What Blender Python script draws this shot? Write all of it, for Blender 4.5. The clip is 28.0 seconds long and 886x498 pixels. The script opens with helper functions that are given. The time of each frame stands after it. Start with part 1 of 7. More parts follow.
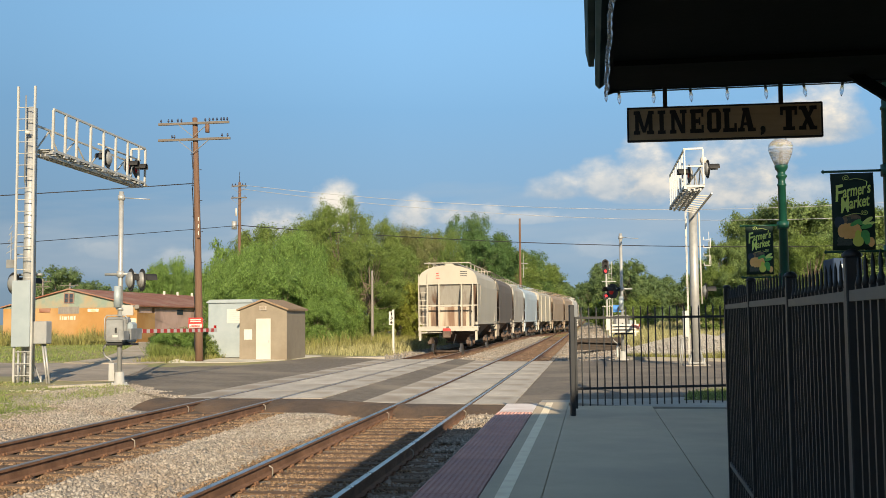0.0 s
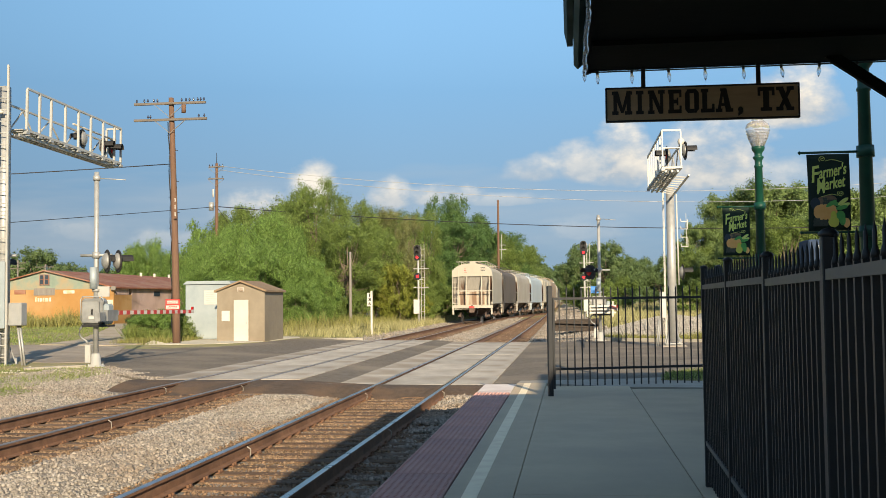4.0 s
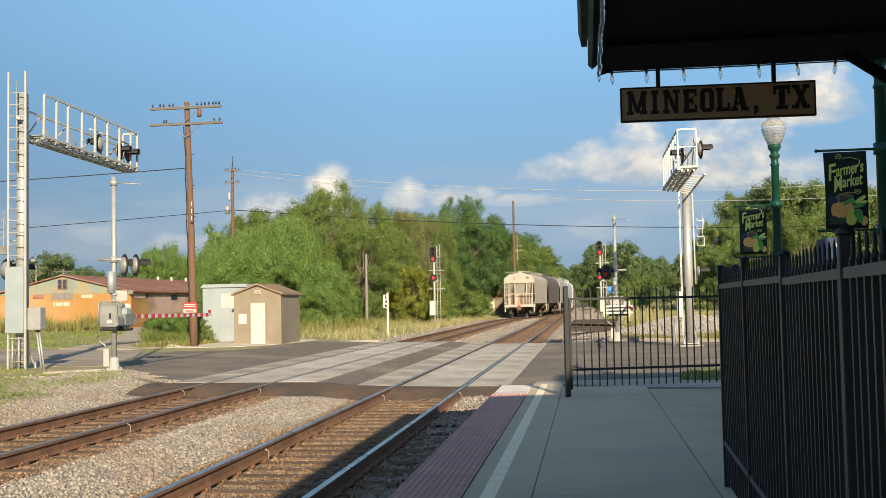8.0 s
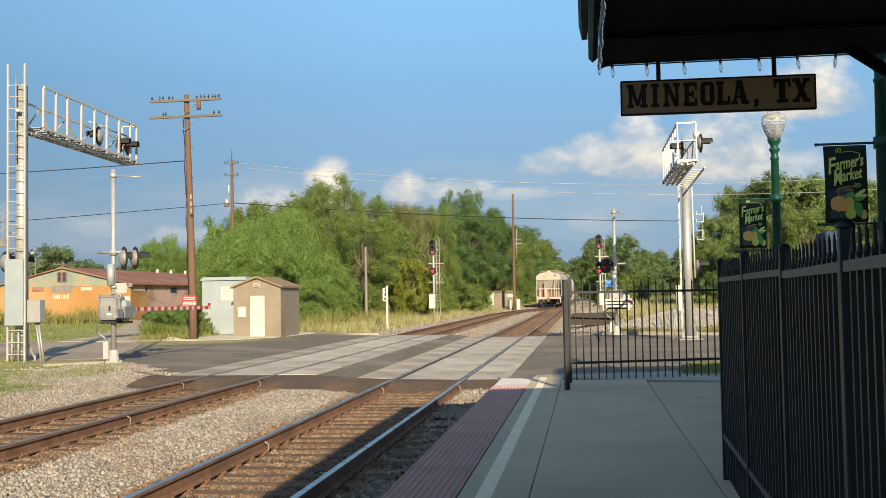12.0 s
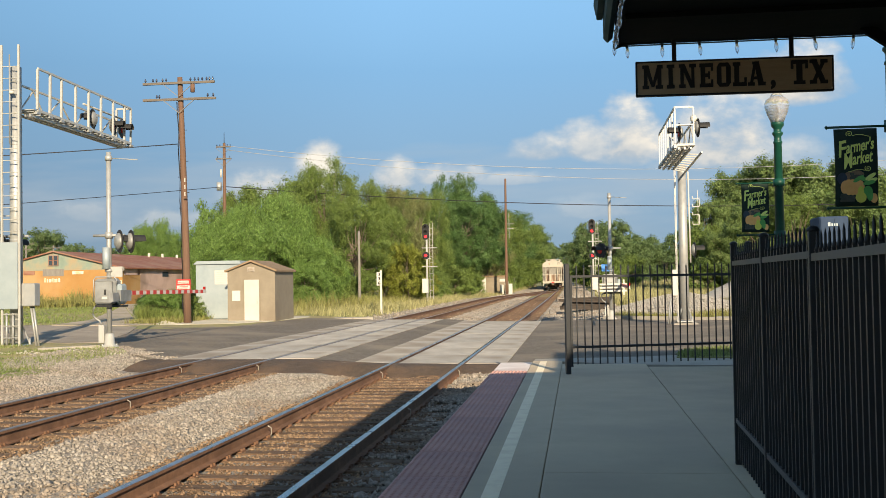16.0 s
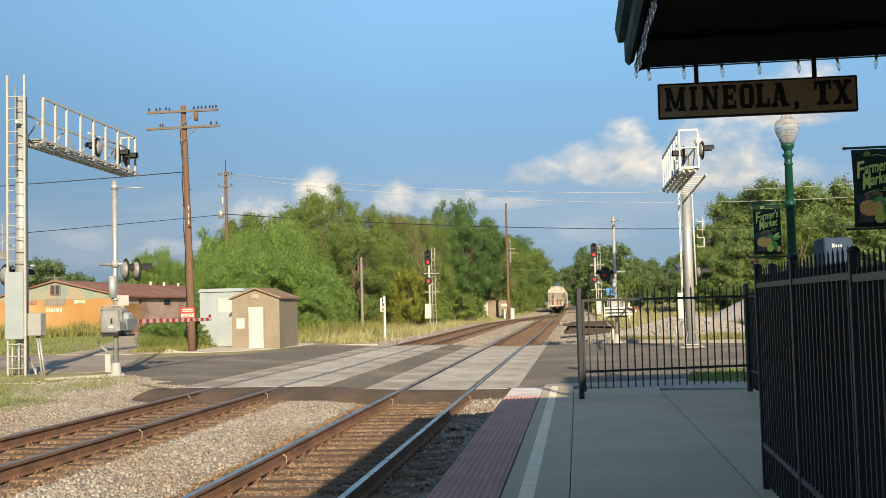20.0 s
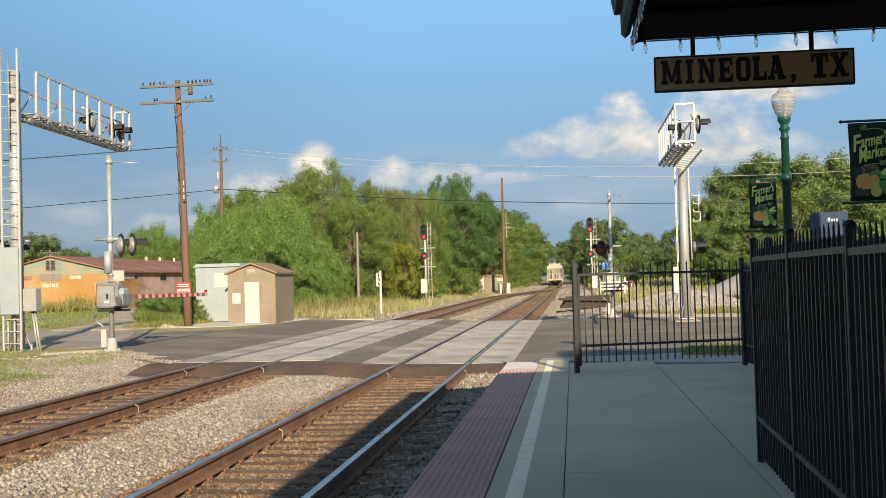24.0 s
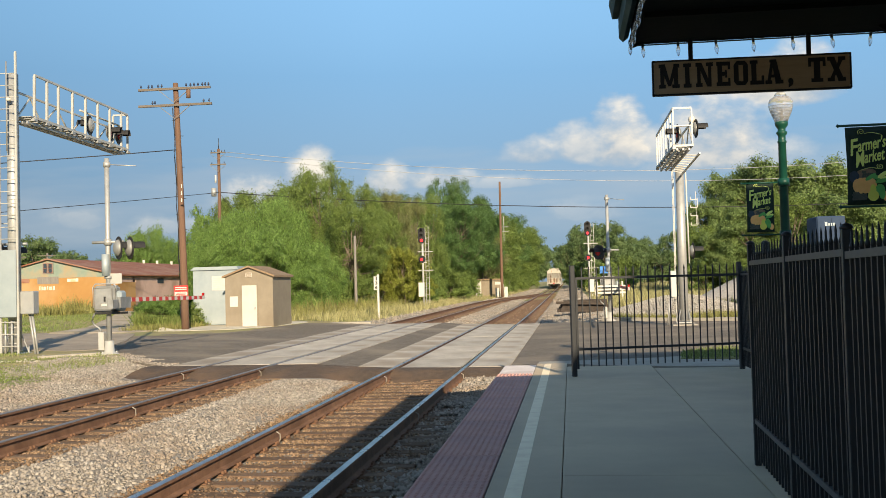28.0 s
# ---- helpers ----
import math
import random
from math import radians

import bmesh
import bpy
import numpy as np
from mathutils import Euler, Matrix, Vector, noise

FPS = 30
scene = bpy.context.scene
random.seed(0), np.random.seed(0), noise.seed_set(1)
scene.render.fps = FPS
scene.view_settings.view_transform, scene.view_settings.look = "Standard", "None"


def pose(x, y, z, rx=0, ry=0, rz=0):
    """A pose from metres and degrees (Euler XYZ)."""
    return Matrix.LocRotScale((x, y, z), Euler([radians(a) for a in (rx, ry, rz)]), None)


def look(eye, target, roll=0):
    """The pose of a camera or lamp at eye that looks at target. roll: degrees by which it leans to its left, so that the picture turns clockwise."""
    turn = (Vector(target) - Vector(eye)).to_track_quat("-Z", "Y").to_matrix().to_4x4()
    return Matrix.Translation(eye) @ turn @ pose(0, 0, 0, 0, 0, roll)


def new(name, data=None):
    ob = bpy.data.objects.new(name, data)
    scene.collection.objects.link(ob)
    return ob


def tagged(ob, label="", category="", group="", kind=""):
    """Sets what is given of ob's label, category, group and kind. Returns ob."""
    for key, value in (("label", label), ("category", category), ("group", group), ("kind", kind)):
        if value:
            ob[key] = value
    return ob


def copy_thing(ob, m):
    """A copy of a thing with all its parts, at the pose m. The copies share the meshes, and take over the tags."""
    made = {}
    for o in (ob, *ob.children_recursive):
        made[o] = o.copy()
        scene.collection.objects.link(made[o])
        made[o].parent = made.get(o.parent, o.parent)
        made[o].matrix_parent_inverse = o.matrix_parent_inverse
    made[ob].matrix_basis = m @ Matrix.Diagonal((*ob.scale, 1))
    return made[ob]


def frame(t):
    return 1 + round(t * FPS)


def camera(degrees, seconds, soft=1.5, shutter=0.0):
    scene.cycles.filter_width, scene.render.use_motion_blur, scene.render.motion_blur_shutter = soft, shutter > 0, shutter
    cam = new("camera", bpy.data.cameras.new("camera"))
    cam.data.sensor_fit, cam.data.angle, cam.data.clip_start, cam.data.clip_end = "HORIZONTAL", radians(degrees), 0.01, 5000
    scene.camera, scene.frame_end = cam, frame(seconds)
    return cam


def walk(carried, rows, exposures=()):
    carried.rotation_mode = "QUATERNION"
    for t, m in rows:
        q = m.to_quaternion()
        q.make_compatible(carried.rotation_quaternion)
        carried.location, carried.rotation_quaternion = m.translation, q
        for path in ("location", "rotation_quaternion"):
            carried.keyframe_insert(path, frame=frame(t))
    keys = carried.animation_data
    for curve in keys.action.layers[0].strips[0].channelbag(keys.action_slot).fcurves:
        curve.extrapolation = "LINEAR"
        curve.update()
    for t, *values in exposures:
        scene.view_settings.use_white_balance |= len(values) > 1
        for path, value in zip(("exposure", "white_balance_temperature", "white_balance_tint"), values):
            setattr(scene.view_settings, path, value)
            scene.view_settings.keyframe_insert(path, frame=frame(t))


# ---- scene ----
EXPOSURE, KELVIN = 0.5, 7900
cam = camera(46.4, 28.0, soft=0.7)
PATH = [
    (0, (3.424, -0.277, 1.807), (3.139, 1.698, 1.943), -0.6),
    (0.5, (3.427, -0.279, 1.809), (3.14, 1.695, 1.956), -0.5),
    (1, (3.437, -0.253, 1.813), (3.155, 1.721, 1.966), -0.6),
    (1.5, (3.427, -0.272, 1.805), (3.153, 1.704, 1.955), -0.6),
    (2, (3.429, -0.267, 1.8), (3.161, 1.709, 1.945), -0.7),
    (2.5, (3.43, -0.255, 1.807), (3.163, 1.723, 1.94), -0.7),
    (3, (3.423, -0.263, 1.802), (3.167, 1.717, 1.917), -0.6),
    (3.5, (3.424, -0.261, 1.797), (3.181, 1.721, 1.897), -0.6),
    (5.5, (3.42, -0.26, 1.8), (3.161, 1.721, 1.901), -1.1),
    (6, (3.423, -0.266, 1.8), (3.158, 1.714, 1.897), -1.3),
    (6.5, (3.429, -0.254, 1.806), (3.16, 1.726, 1.902), -1.4),
    (7, (3.426, -0.261, 1.801), (3.151, 1.717, 1.899), -1.3),
    (7.5, (3.43, -0.258, 1.803), (3.151, 1.72, 1.906), -1.3),
    (8, (3.422, -0.273, 1.799), (3.148, 1.706, 1.902), -1.1),
    (8.5, (3.429, -0.266, 1.799), (3.155, 1.713, 1.895), -1.0),
    (9, (3.427, -0.262, 1.801), (3.155, 1.717, 1.896), -1.1),
    (9.5, (3.429, -0.261, 1.803), (3.157, 1.718, 1.9), -1.0),
    (10, (3.425, -0.263, 1.801), (3.152, 1.716, 1.897), -0.9),
    (10.5, (3.43, -0.261, 1.805), (3.162, 1.719, 1.899), -1.1),
    (11, (3.426, -0.266, 1.801), (3.16, 1.714, 1.896), -1.2),
    (11.5, (3.427, -0.269, 1.8), (3.157, 1.711, 1.893), -1.0),
    (12, (3.418, -0.278, 1.796), (3.145, 1.701, 1.886), -1.0),
    (12.5, (3.427, -0.255, 1.803), (3.152, 1.724, 1.888), -1.2),
    (14.5, (3.413, -0.273, 1.794), (3.139, 1.706, 1.868), -1.0),
    (15, (3.372, -0.271, 1.799), (3.103, 1.71, 1.858), -0.8),
    (15.5, (3.29, -0.24, 1.785), (3.041, 1.744, 1.828), -0.6),
    (16, (3.232, -0.205, 1.786), (2.976, 1.778, 1.846), -0.9),
    (16.5, (3.149, -0.142, 1.789), (2.895, 1.84, 1.883), -1.6),
    (17, (3.065, -0.162, 1.794), (2.802, 1.818, 1.903), -2.1),
    (17.5, (3.042, -0.169, 1.792), (2.78, 1.81, 1.906), -1.6),
    (18, (3.038, -0.175, 1.787), (2.79, 1.806, 1.908), -1.4),
    (18.5, (3.031, -0.176, 1.789), (2.788, 1.805, 1.911), -1.4),
    (19, (3.03, -0.178, 1.787), (2.782, 1.803, 1.901), -1.4),
    (19.5, (3.032, -0.173, 1.787), (2.78, 1.808, 1.897), -1.4),
    (20, (3.037, -0.169, 1.79), (2.783, 1.812, 1.899), -1.5),
    (20.5, (3.036, -0.158, 1.796), (2.781, 1.823, 1.907), -1.6),
    (21, (3.036, -0.158, 1.791), (2.788, 1.823, 1.906), -1.6),
    (21.5, (3.029, -0.171, 1.788), (2.787, 1.811, 1.899), -1.6),
    (23.5, (3.039, -0.15, 1.789), (2.786, 1.833, 1.857), -1.5),
    (24, (3.041, -0.143, 1.788), (2.793, 1.841, 1.848), -1.6),
    (24.5, (3.031, -0.157, 1.783), (2.788, 1.827, 1.843), -1.7),
    (25, (3.032, -0.148, 1.783), (2.794, 1.837, 1.85), -1.6),
    (25.5, (3.037, -0.137, 1.789), (2.802, 1.848, 1.861), -1.6),
    (26, (3.026, -0.157, 1.782), (2.794, 1.828, 1.857), -1.5),
    (26.5, (3.031, -0.148, 1.781), (2.798, 1.837, 1.856), -1.4),
    (27, (3.035, -0.145, 1.787), (2.799, 1.84, 1.851), -1.5),
    (27.5, (3.048, -0.131, 1.785), (2.809, 1.854, 1.846), -1.5),
    (28, (3.038, -0.158, 1.782), (2.795, 1.826, 1.849), -1.5),
]
walk(cam, [(t, look(eye, target, roll)) for t, eye, target, roll in PATH],
     [(0, EXPOSURE, KELVIN, 10), (3, EXPOSURE + 0.03, KELVIN, 10), (6, EXPOSURE + 0.05, KELVIN, 10), (28, EXPOSURE + 0.05, KELVIN, 10)])

# ---- light: low sun from behind, slightly to the right; blue sky with cumulus ----
SUN_EL, SUN_AZ = radians(21.6), radians(161.8)
world = bpy.data.worlds.new("sky")
scene.world = world
world.use_nodes = True


def build_sky():
    nt = world.node_tree
    nt.nodes.clear()
    N, L = nt.nodes.new, nt.links.new
    out, bg = N("ShaderNodeOutputWorld"), N("ShaderNodeBackground")
    sky = N("ShaderNodeTexSky")
    sky.sky_type, sky.sun_disc = "NISHITA", False
    sky.sun_elevation, sky.sun_rotation = SUN_EL, SUN_AZ
    sky.altitude, sky.air_density, sky.dust_density, sky.ozone_density = 100.0, 1.0, 0.4, 2.0
    bg.inputs[1].default_value = 0.13
    tc, sep = N("ShaderNodeTexCoord"), N("ShaderNodeSeparateXYZ")
    L(tc.outputs["Generated"], sep.inputs[0])

    def m(op, a, b=None, clamp=False):
        n = N("ShaderNodeMath")
        n.operation, n.use_clamp = op, clamp
        for i, v in enumerate((a, b)):
            if v is None:
                continue
            if isinstance(v, (int, float)):
                n.inputs[i].default_value = v
            else:
                L(v, n.inputs[i])
        return n.outputs[0]

    ypos = m("MAXIMUM", sep.outputs[1], 0.05)
    u, v = m("DIVIDE", sep.outputs[0], ypos), m("DIVIDE", sep.outputs[2], ypos)
    comb = N("ShaderNodeCombineXYZ")
    L(u, comb.inputs[0]), L(m("MULTIPLY", v, 1.5), comb.inputs[1])
    noise_a = N("ShaderNodeTexNoise")
    noise_a.inputs["Scale"].default_value, noise_a.inputs["Detail"].default_value = 17.0, 7.0
    noise_a.inputs["Roughness"].default_value = 0.55
    L(comb.outputs[0], noise_a.inputs["Vector"])
    n1 = m("SUBTRACT", noise_a.outputs[0], 0.5)
    noise_b = N("ShaderNodeTexNoise")
    noise_b.inputs["Scale"].default_value, noise_b.inputs["Detail"].default_value = 48.0, 5.0
    L(comb.outputs[0], noise_b.inputs["Vector"])
    n2 = m("SUBTRACT", noise_b.outputs[0], 0.5)
    # cumulus heaps: centre u, base v, half width, height, amount
    heaps = [(-0.312, 0.086, 0.05, 0.034, 0.9), (-0.252, 0.094, 0.036, 0.046, 0.9), (-0.175, 0.097, 0.03, 0.030, 0.85), (-0.125, 0.098, 0.05, 0.020, 0.75), (-0.06, 0.094, 0.06, 0.012, 0.5),
             (-0.03, 0.120, 0.04, 0.024, 0.7), (0.018, 0.122, 0.045, 0.036, 0.8), (0.050, 0.122, 0.036, 0.060, 1.0), (0.085, 0.118, 0.05, 0.030, 0.7), (0.142, 0.116, 0.058, 0.072, 1.0), (0.205, 0.174, 0.062, 0.05, 1.0),
             (0.16, 0.105, 0.10, 0.03, 0.6), (0.33, 0.112, 0.06, 0.03, 0.85), (-0.40, 0.062, 0.06, 0.018, 0.45), (-0.50, 0.07, 0.06, 0.02, 0.4), (0.02, 0.062, 0.07, 0.022, 0.4), (0.27, 0.075, 0.08, 0.03, 0.5)]
    total, lit = None, None
    for cu, cv, a, b, k in heaps:
        du, dv = m("DIVIDE", m("SUBTRACT", u, cu), a), m("DIVIDE", m("SUBTRACT", v, cv), b)
        low_side = m("MULTIPLY", dv, -3.2)
        dq = m("MAXIMUM", dv, low_side)
        r = m("ADD", m("MULTIPLY", du, du), m("MULTIPLY", dq, dq))
        d = m("ADD", m("SUBTRACT", 1.0, r), m("ADD", m("MULTIPLY", n1, 2.3), m("MULTIPLY", n2, 0.6)))
        c = m("MULTIPLY", m("MULTIPLY", d, 1.15, True), k)
        total = c if total is None else m("MAXIMUM", total, c)
        h = m("MULTIPLY", m("MULTIPLY", m("ADD", m("ADD", dv, m("MULTIPLY", n1, 2.0)), m("ADD", 0.22, m("MULTIPLY", n2, 0.7))), 1.05, True), c)
        lit = h if lit is None else m("MAXIMUM", lit, h)
    # a thin lavender bank of cloud lies along the horizon under the heaps
    comb2 = N("ShaderNodeCombineXYZ")
    L(m("MULTIPLY", u, 0.35), comb2.inputs[0]), L(m("MULTIPLY", v, 2.2), comb2.inputs[1])
    noise_c = N("ShaderNodeTexNoise")
    noise_c.inputs["Scale"].default_value, noise_c.inputs["Detail"].default_value = 14.0, 4.0
    L(comb2.outputs[0], noise_c.inputs["Vector"])
    strip = m("SUBTRACT", 1.0, m("ABSOLUTE", m("DIVIDE", m("SUBTRACT", v, 0.085), 0.055)))
    bank = m("MULTIPLY", m("MULTIPLY", m("ADD", strip, m("MULTIPLY", m("SUBTRACT", noise_c.outputs[0], 0.55), 3.2)), 0.9, True), 0.46)
    total = m("MAXIMUM", total, bank)
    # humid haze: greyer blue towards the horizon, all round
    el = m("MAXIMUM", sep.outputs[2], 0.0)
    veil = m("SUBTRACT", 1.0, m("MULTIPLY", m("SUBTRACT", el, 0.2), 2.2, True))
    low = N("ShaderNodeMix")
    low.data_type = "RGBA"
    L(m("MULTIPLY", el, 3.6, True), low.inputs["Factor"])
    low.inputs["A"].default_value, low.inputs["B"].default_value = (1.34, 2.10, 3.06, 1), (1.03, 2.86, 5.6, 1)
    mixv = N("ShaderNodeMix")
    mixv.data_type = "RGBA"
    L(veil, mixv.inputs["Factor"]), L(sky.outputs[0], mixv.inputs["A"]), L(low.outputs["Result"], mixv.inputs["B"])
    # clearer, deeper air towards the left
    deep = N("ShaderNodeMix")
    deep.data_type, deep.blend_type = "RGBA", "MULTIPLY"
    deep.inputs["Factor"].default_value = 1.0
    side = m("ADD", 0.82, m("MULTIPLY", m("MULTIPLY", m("ADD", u, 0.60), 2.4, True), 0.19))
    grey = N("ShaderNodeCombineColor")
    for k in range(3):
        L(side, grey.inputs[k])
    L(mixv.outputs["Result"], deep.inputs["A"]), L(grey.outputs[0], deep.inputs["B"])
    ramp = N("ShaderNodeMix")
    ramp.data_type = "RGBA"
    L(lit, ramp.inputs["Factor"])
    ramp.inputs["A"].default_value, ramp.inputs["B"].default_value = (2.35, 2.95, 3.8, 1), (5.6, 5.5, 5.3, 1)
    mixc = N("ShaderNodeMix")
    mixc.data_type = "RGBA"
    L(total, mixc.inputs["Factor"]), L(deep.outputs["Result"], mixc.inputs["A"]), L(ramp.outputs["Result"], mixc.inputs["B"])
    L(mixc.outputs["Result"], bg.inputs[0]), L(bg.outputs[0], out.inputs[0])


build_sky()
sun = new("sun", bpy.data.lights.new("sun", "SUN"))
sun.data.energy, sun.data.angle, sun.data.color = 5.0, radians(0.55), (1.0, 0.90, 0.76)
# the sun stands at bearing SUN_AZ (clockwise from +y): behind the camera and to its right
SUN_DIR = Vector((math.sin(SUN_AZ) * math.cos(SUN_EL), math.cos(SUN_AZ) * math.cos(SUN_EL), math.sin(SUN_EL)))
sun.matrix_world = look(SUN_DIR * 50, (0, 0, 0))


# ---- materials ----
def mat(name, c1, c2=None, scale=3.0, rough=0.8, metal=0.0, bump=0.0, bscale=None, c3=None, s3=0.4, amount3=0.5, spec=0.4, island=0.0, rnd=0.0, stretch=None, alpha=None):
    """Principled surface with two scales of colour variation, fine relief, and a shift per object or island."""
    ma = bpy.data.materials.new(name)
    ma.use_nodes = True
    nt = ma.node_tree
    b = nt.nodes["Principled BSDF"]
    N, L = nt.nodes.new, nt.links.new
    b.inputs["Roughness"].default_value, b.inputs["Metallic"].default_value = rough, metal
    b.inputs["Specular IOR Level"].default_value = spec
    tc = N("ShaderNodeTexCoord")
    vec = tc.outputs["Object"]
    if stretch:
        mp = N("ShaderNodeMapping")
        mp.inputs["Scale"].default_value = stretch
        L(vec, mp.inputs[0])
        vec = mp.outputs[0]
    n1 = N("ShaderNodeTexNoise")
    n1.inputs["Scale"].default_value, n1.inputs["Detail"].default_value, n1.inputs["Roughness"].default_value = scale, 6.0, 0.65
    L(vec, n1.inputs["Vector"])
    r1 = N("ShaderNodeMapRange")
    r1.inputs[1].default_value, r1.inputs[2].default_value = 0.32, 0.68
    L(n1.outputs[0], r1.inputs[0])
    mx = N("ShaderNodeMix")
    mx.data_type = "RGBA"
    mx.inputs["A"].default_value, mx.inputs["B"].default_value = (*c1, 1), (*(c2 or c1), 1)
    L(r1.outputs[0], mx.inputs["Factor"])
    col = mx.outputs["Result"]
    if c3:
        n3 = N("ShaderNodeTexNoise")
        n3.inputs["Scale"].default_value, n3.inputs["Detail"].default_value = s3, 4.0
        L(vec, n3.inputs["Vector"])
        r3 = N("ShaderNodeMapRange")
        r3.inputs[1].default_value, r3.inputs[2].default_value, r3.inputs[4].default_value = 0.45, 0.65, amount3
        L(n3.outputs[0], r3.inputs[0])
        m3 = N("ShaderNodeMix")
        m3.data_type = "RGBA"
        L(r3.outputs[0], m3.inputs["Factor"]), L(col, m3.inputs["A"])
        m3.inputs["B"].default_value = (*c3, 1)
        col = m3.outputs["Result"]
    if island or rnd:
        src = N("ShaderNodeNewGeometry").outputs["Random Per Island"] if island else N("ShaderNodeObjectInfo").outputs["Random"]
        k = island or rnd
        mr = N("ShaderNodeMapRange")
        mr.inputs[3].default_value, mr.inputs[4].default_value = 1 - k, 1 + k
        L(src, mr.inputs[0])
        hs = N("ShaderNodeHueSaturation")
        L(mr.outputs[0], hs.inputs["Value"]), L(col, hs.inputs["Color"])
        col = hs.outputs[0]
    L(col, b.inputs["Base Color"])
    if bump:
        nb = N("ShaderNodeTexNoise")
        nb.inputs["Scale"].default_value, nb.inputs["Detail"].default_value = bscale or scale * 6, 5.0
        L(vec, nb.inputs["Vector"])
        bp = N("ShaderNodeBump")
        bp.inputs["Strength"].default_value, bp.inputs["Distance"].default_value = 1.0, bump
        L(nb.outputs[0], bp.inputs["Height"]), L(bp.outputs[0], b.inputs["Normal"])
    rr = N("ShaderNodeMapRange")
    rr.inputs[3].default_value, rr.inputs[4].default_value = max(0.02, rough - 0.12), min(1.0, rough + 0.1)
    L(n1.outputs[0], rr.inputs[0]), L(rr.outputs[0], b.inputs["Roughness"])
    return ma


def leaf_mat(name, c1, c2, trans=0.35):
    ma = mat(name, c1, c2, scale=0.5, rough=0.55, island=0.45, spec=0.3)
    nt = ma.node_tree
    b = nt.nodes["Principled BSDF"]
    t = nt.nodes.new("ShaderNodeBsdfTranslucent")
    mixs = nt.nodes.new("ShaderNodeMixShader")
    mixs.inputs[0].default_value = trans
    src = b.inputs["Base Color"].links[0].from_socket
    nt.links.new(src, t.inputs[0])
    nt.links.new(b.outputs[0], mixs.inputs[1])
    nt.links.new(t.outputs[0], mixs.inputs[2])
    nt.links.new(mixs.outputs[0], nt.nodes["Material Output"].inputs[0])
    return ma


def glow(name, c, strength):
    ma = bpy.data.materials.new(name)
    ma.use_nodes = True
    b = ma.node_tree.nodes["Principled BSDF"]
    b.inputs["Base Color"].default_value = (*c, 1)
    b.inputs["Emission Color"].default_value, b.inputs["Emission Strength"].default_value = (*c, 1), strength
    b.inputs["Roughness"].default_value = 0.3
    return ma


def glass(name, c=(1, 1, 1), rough=0.08):
    ma = bpy.data.materials.new(name)
    ma.use_nodes = True
    b = ma.node_tree.nodes["Principled BSDF"]
    b.inputs["Base Color"].default_value, b.inputs["Roughness"].default_value = (*c, 1), rough
    b.inputs["Transmission Weight"].default_value, b.inputs["IOR"].default_value = 0.82, 1.3
    return ma


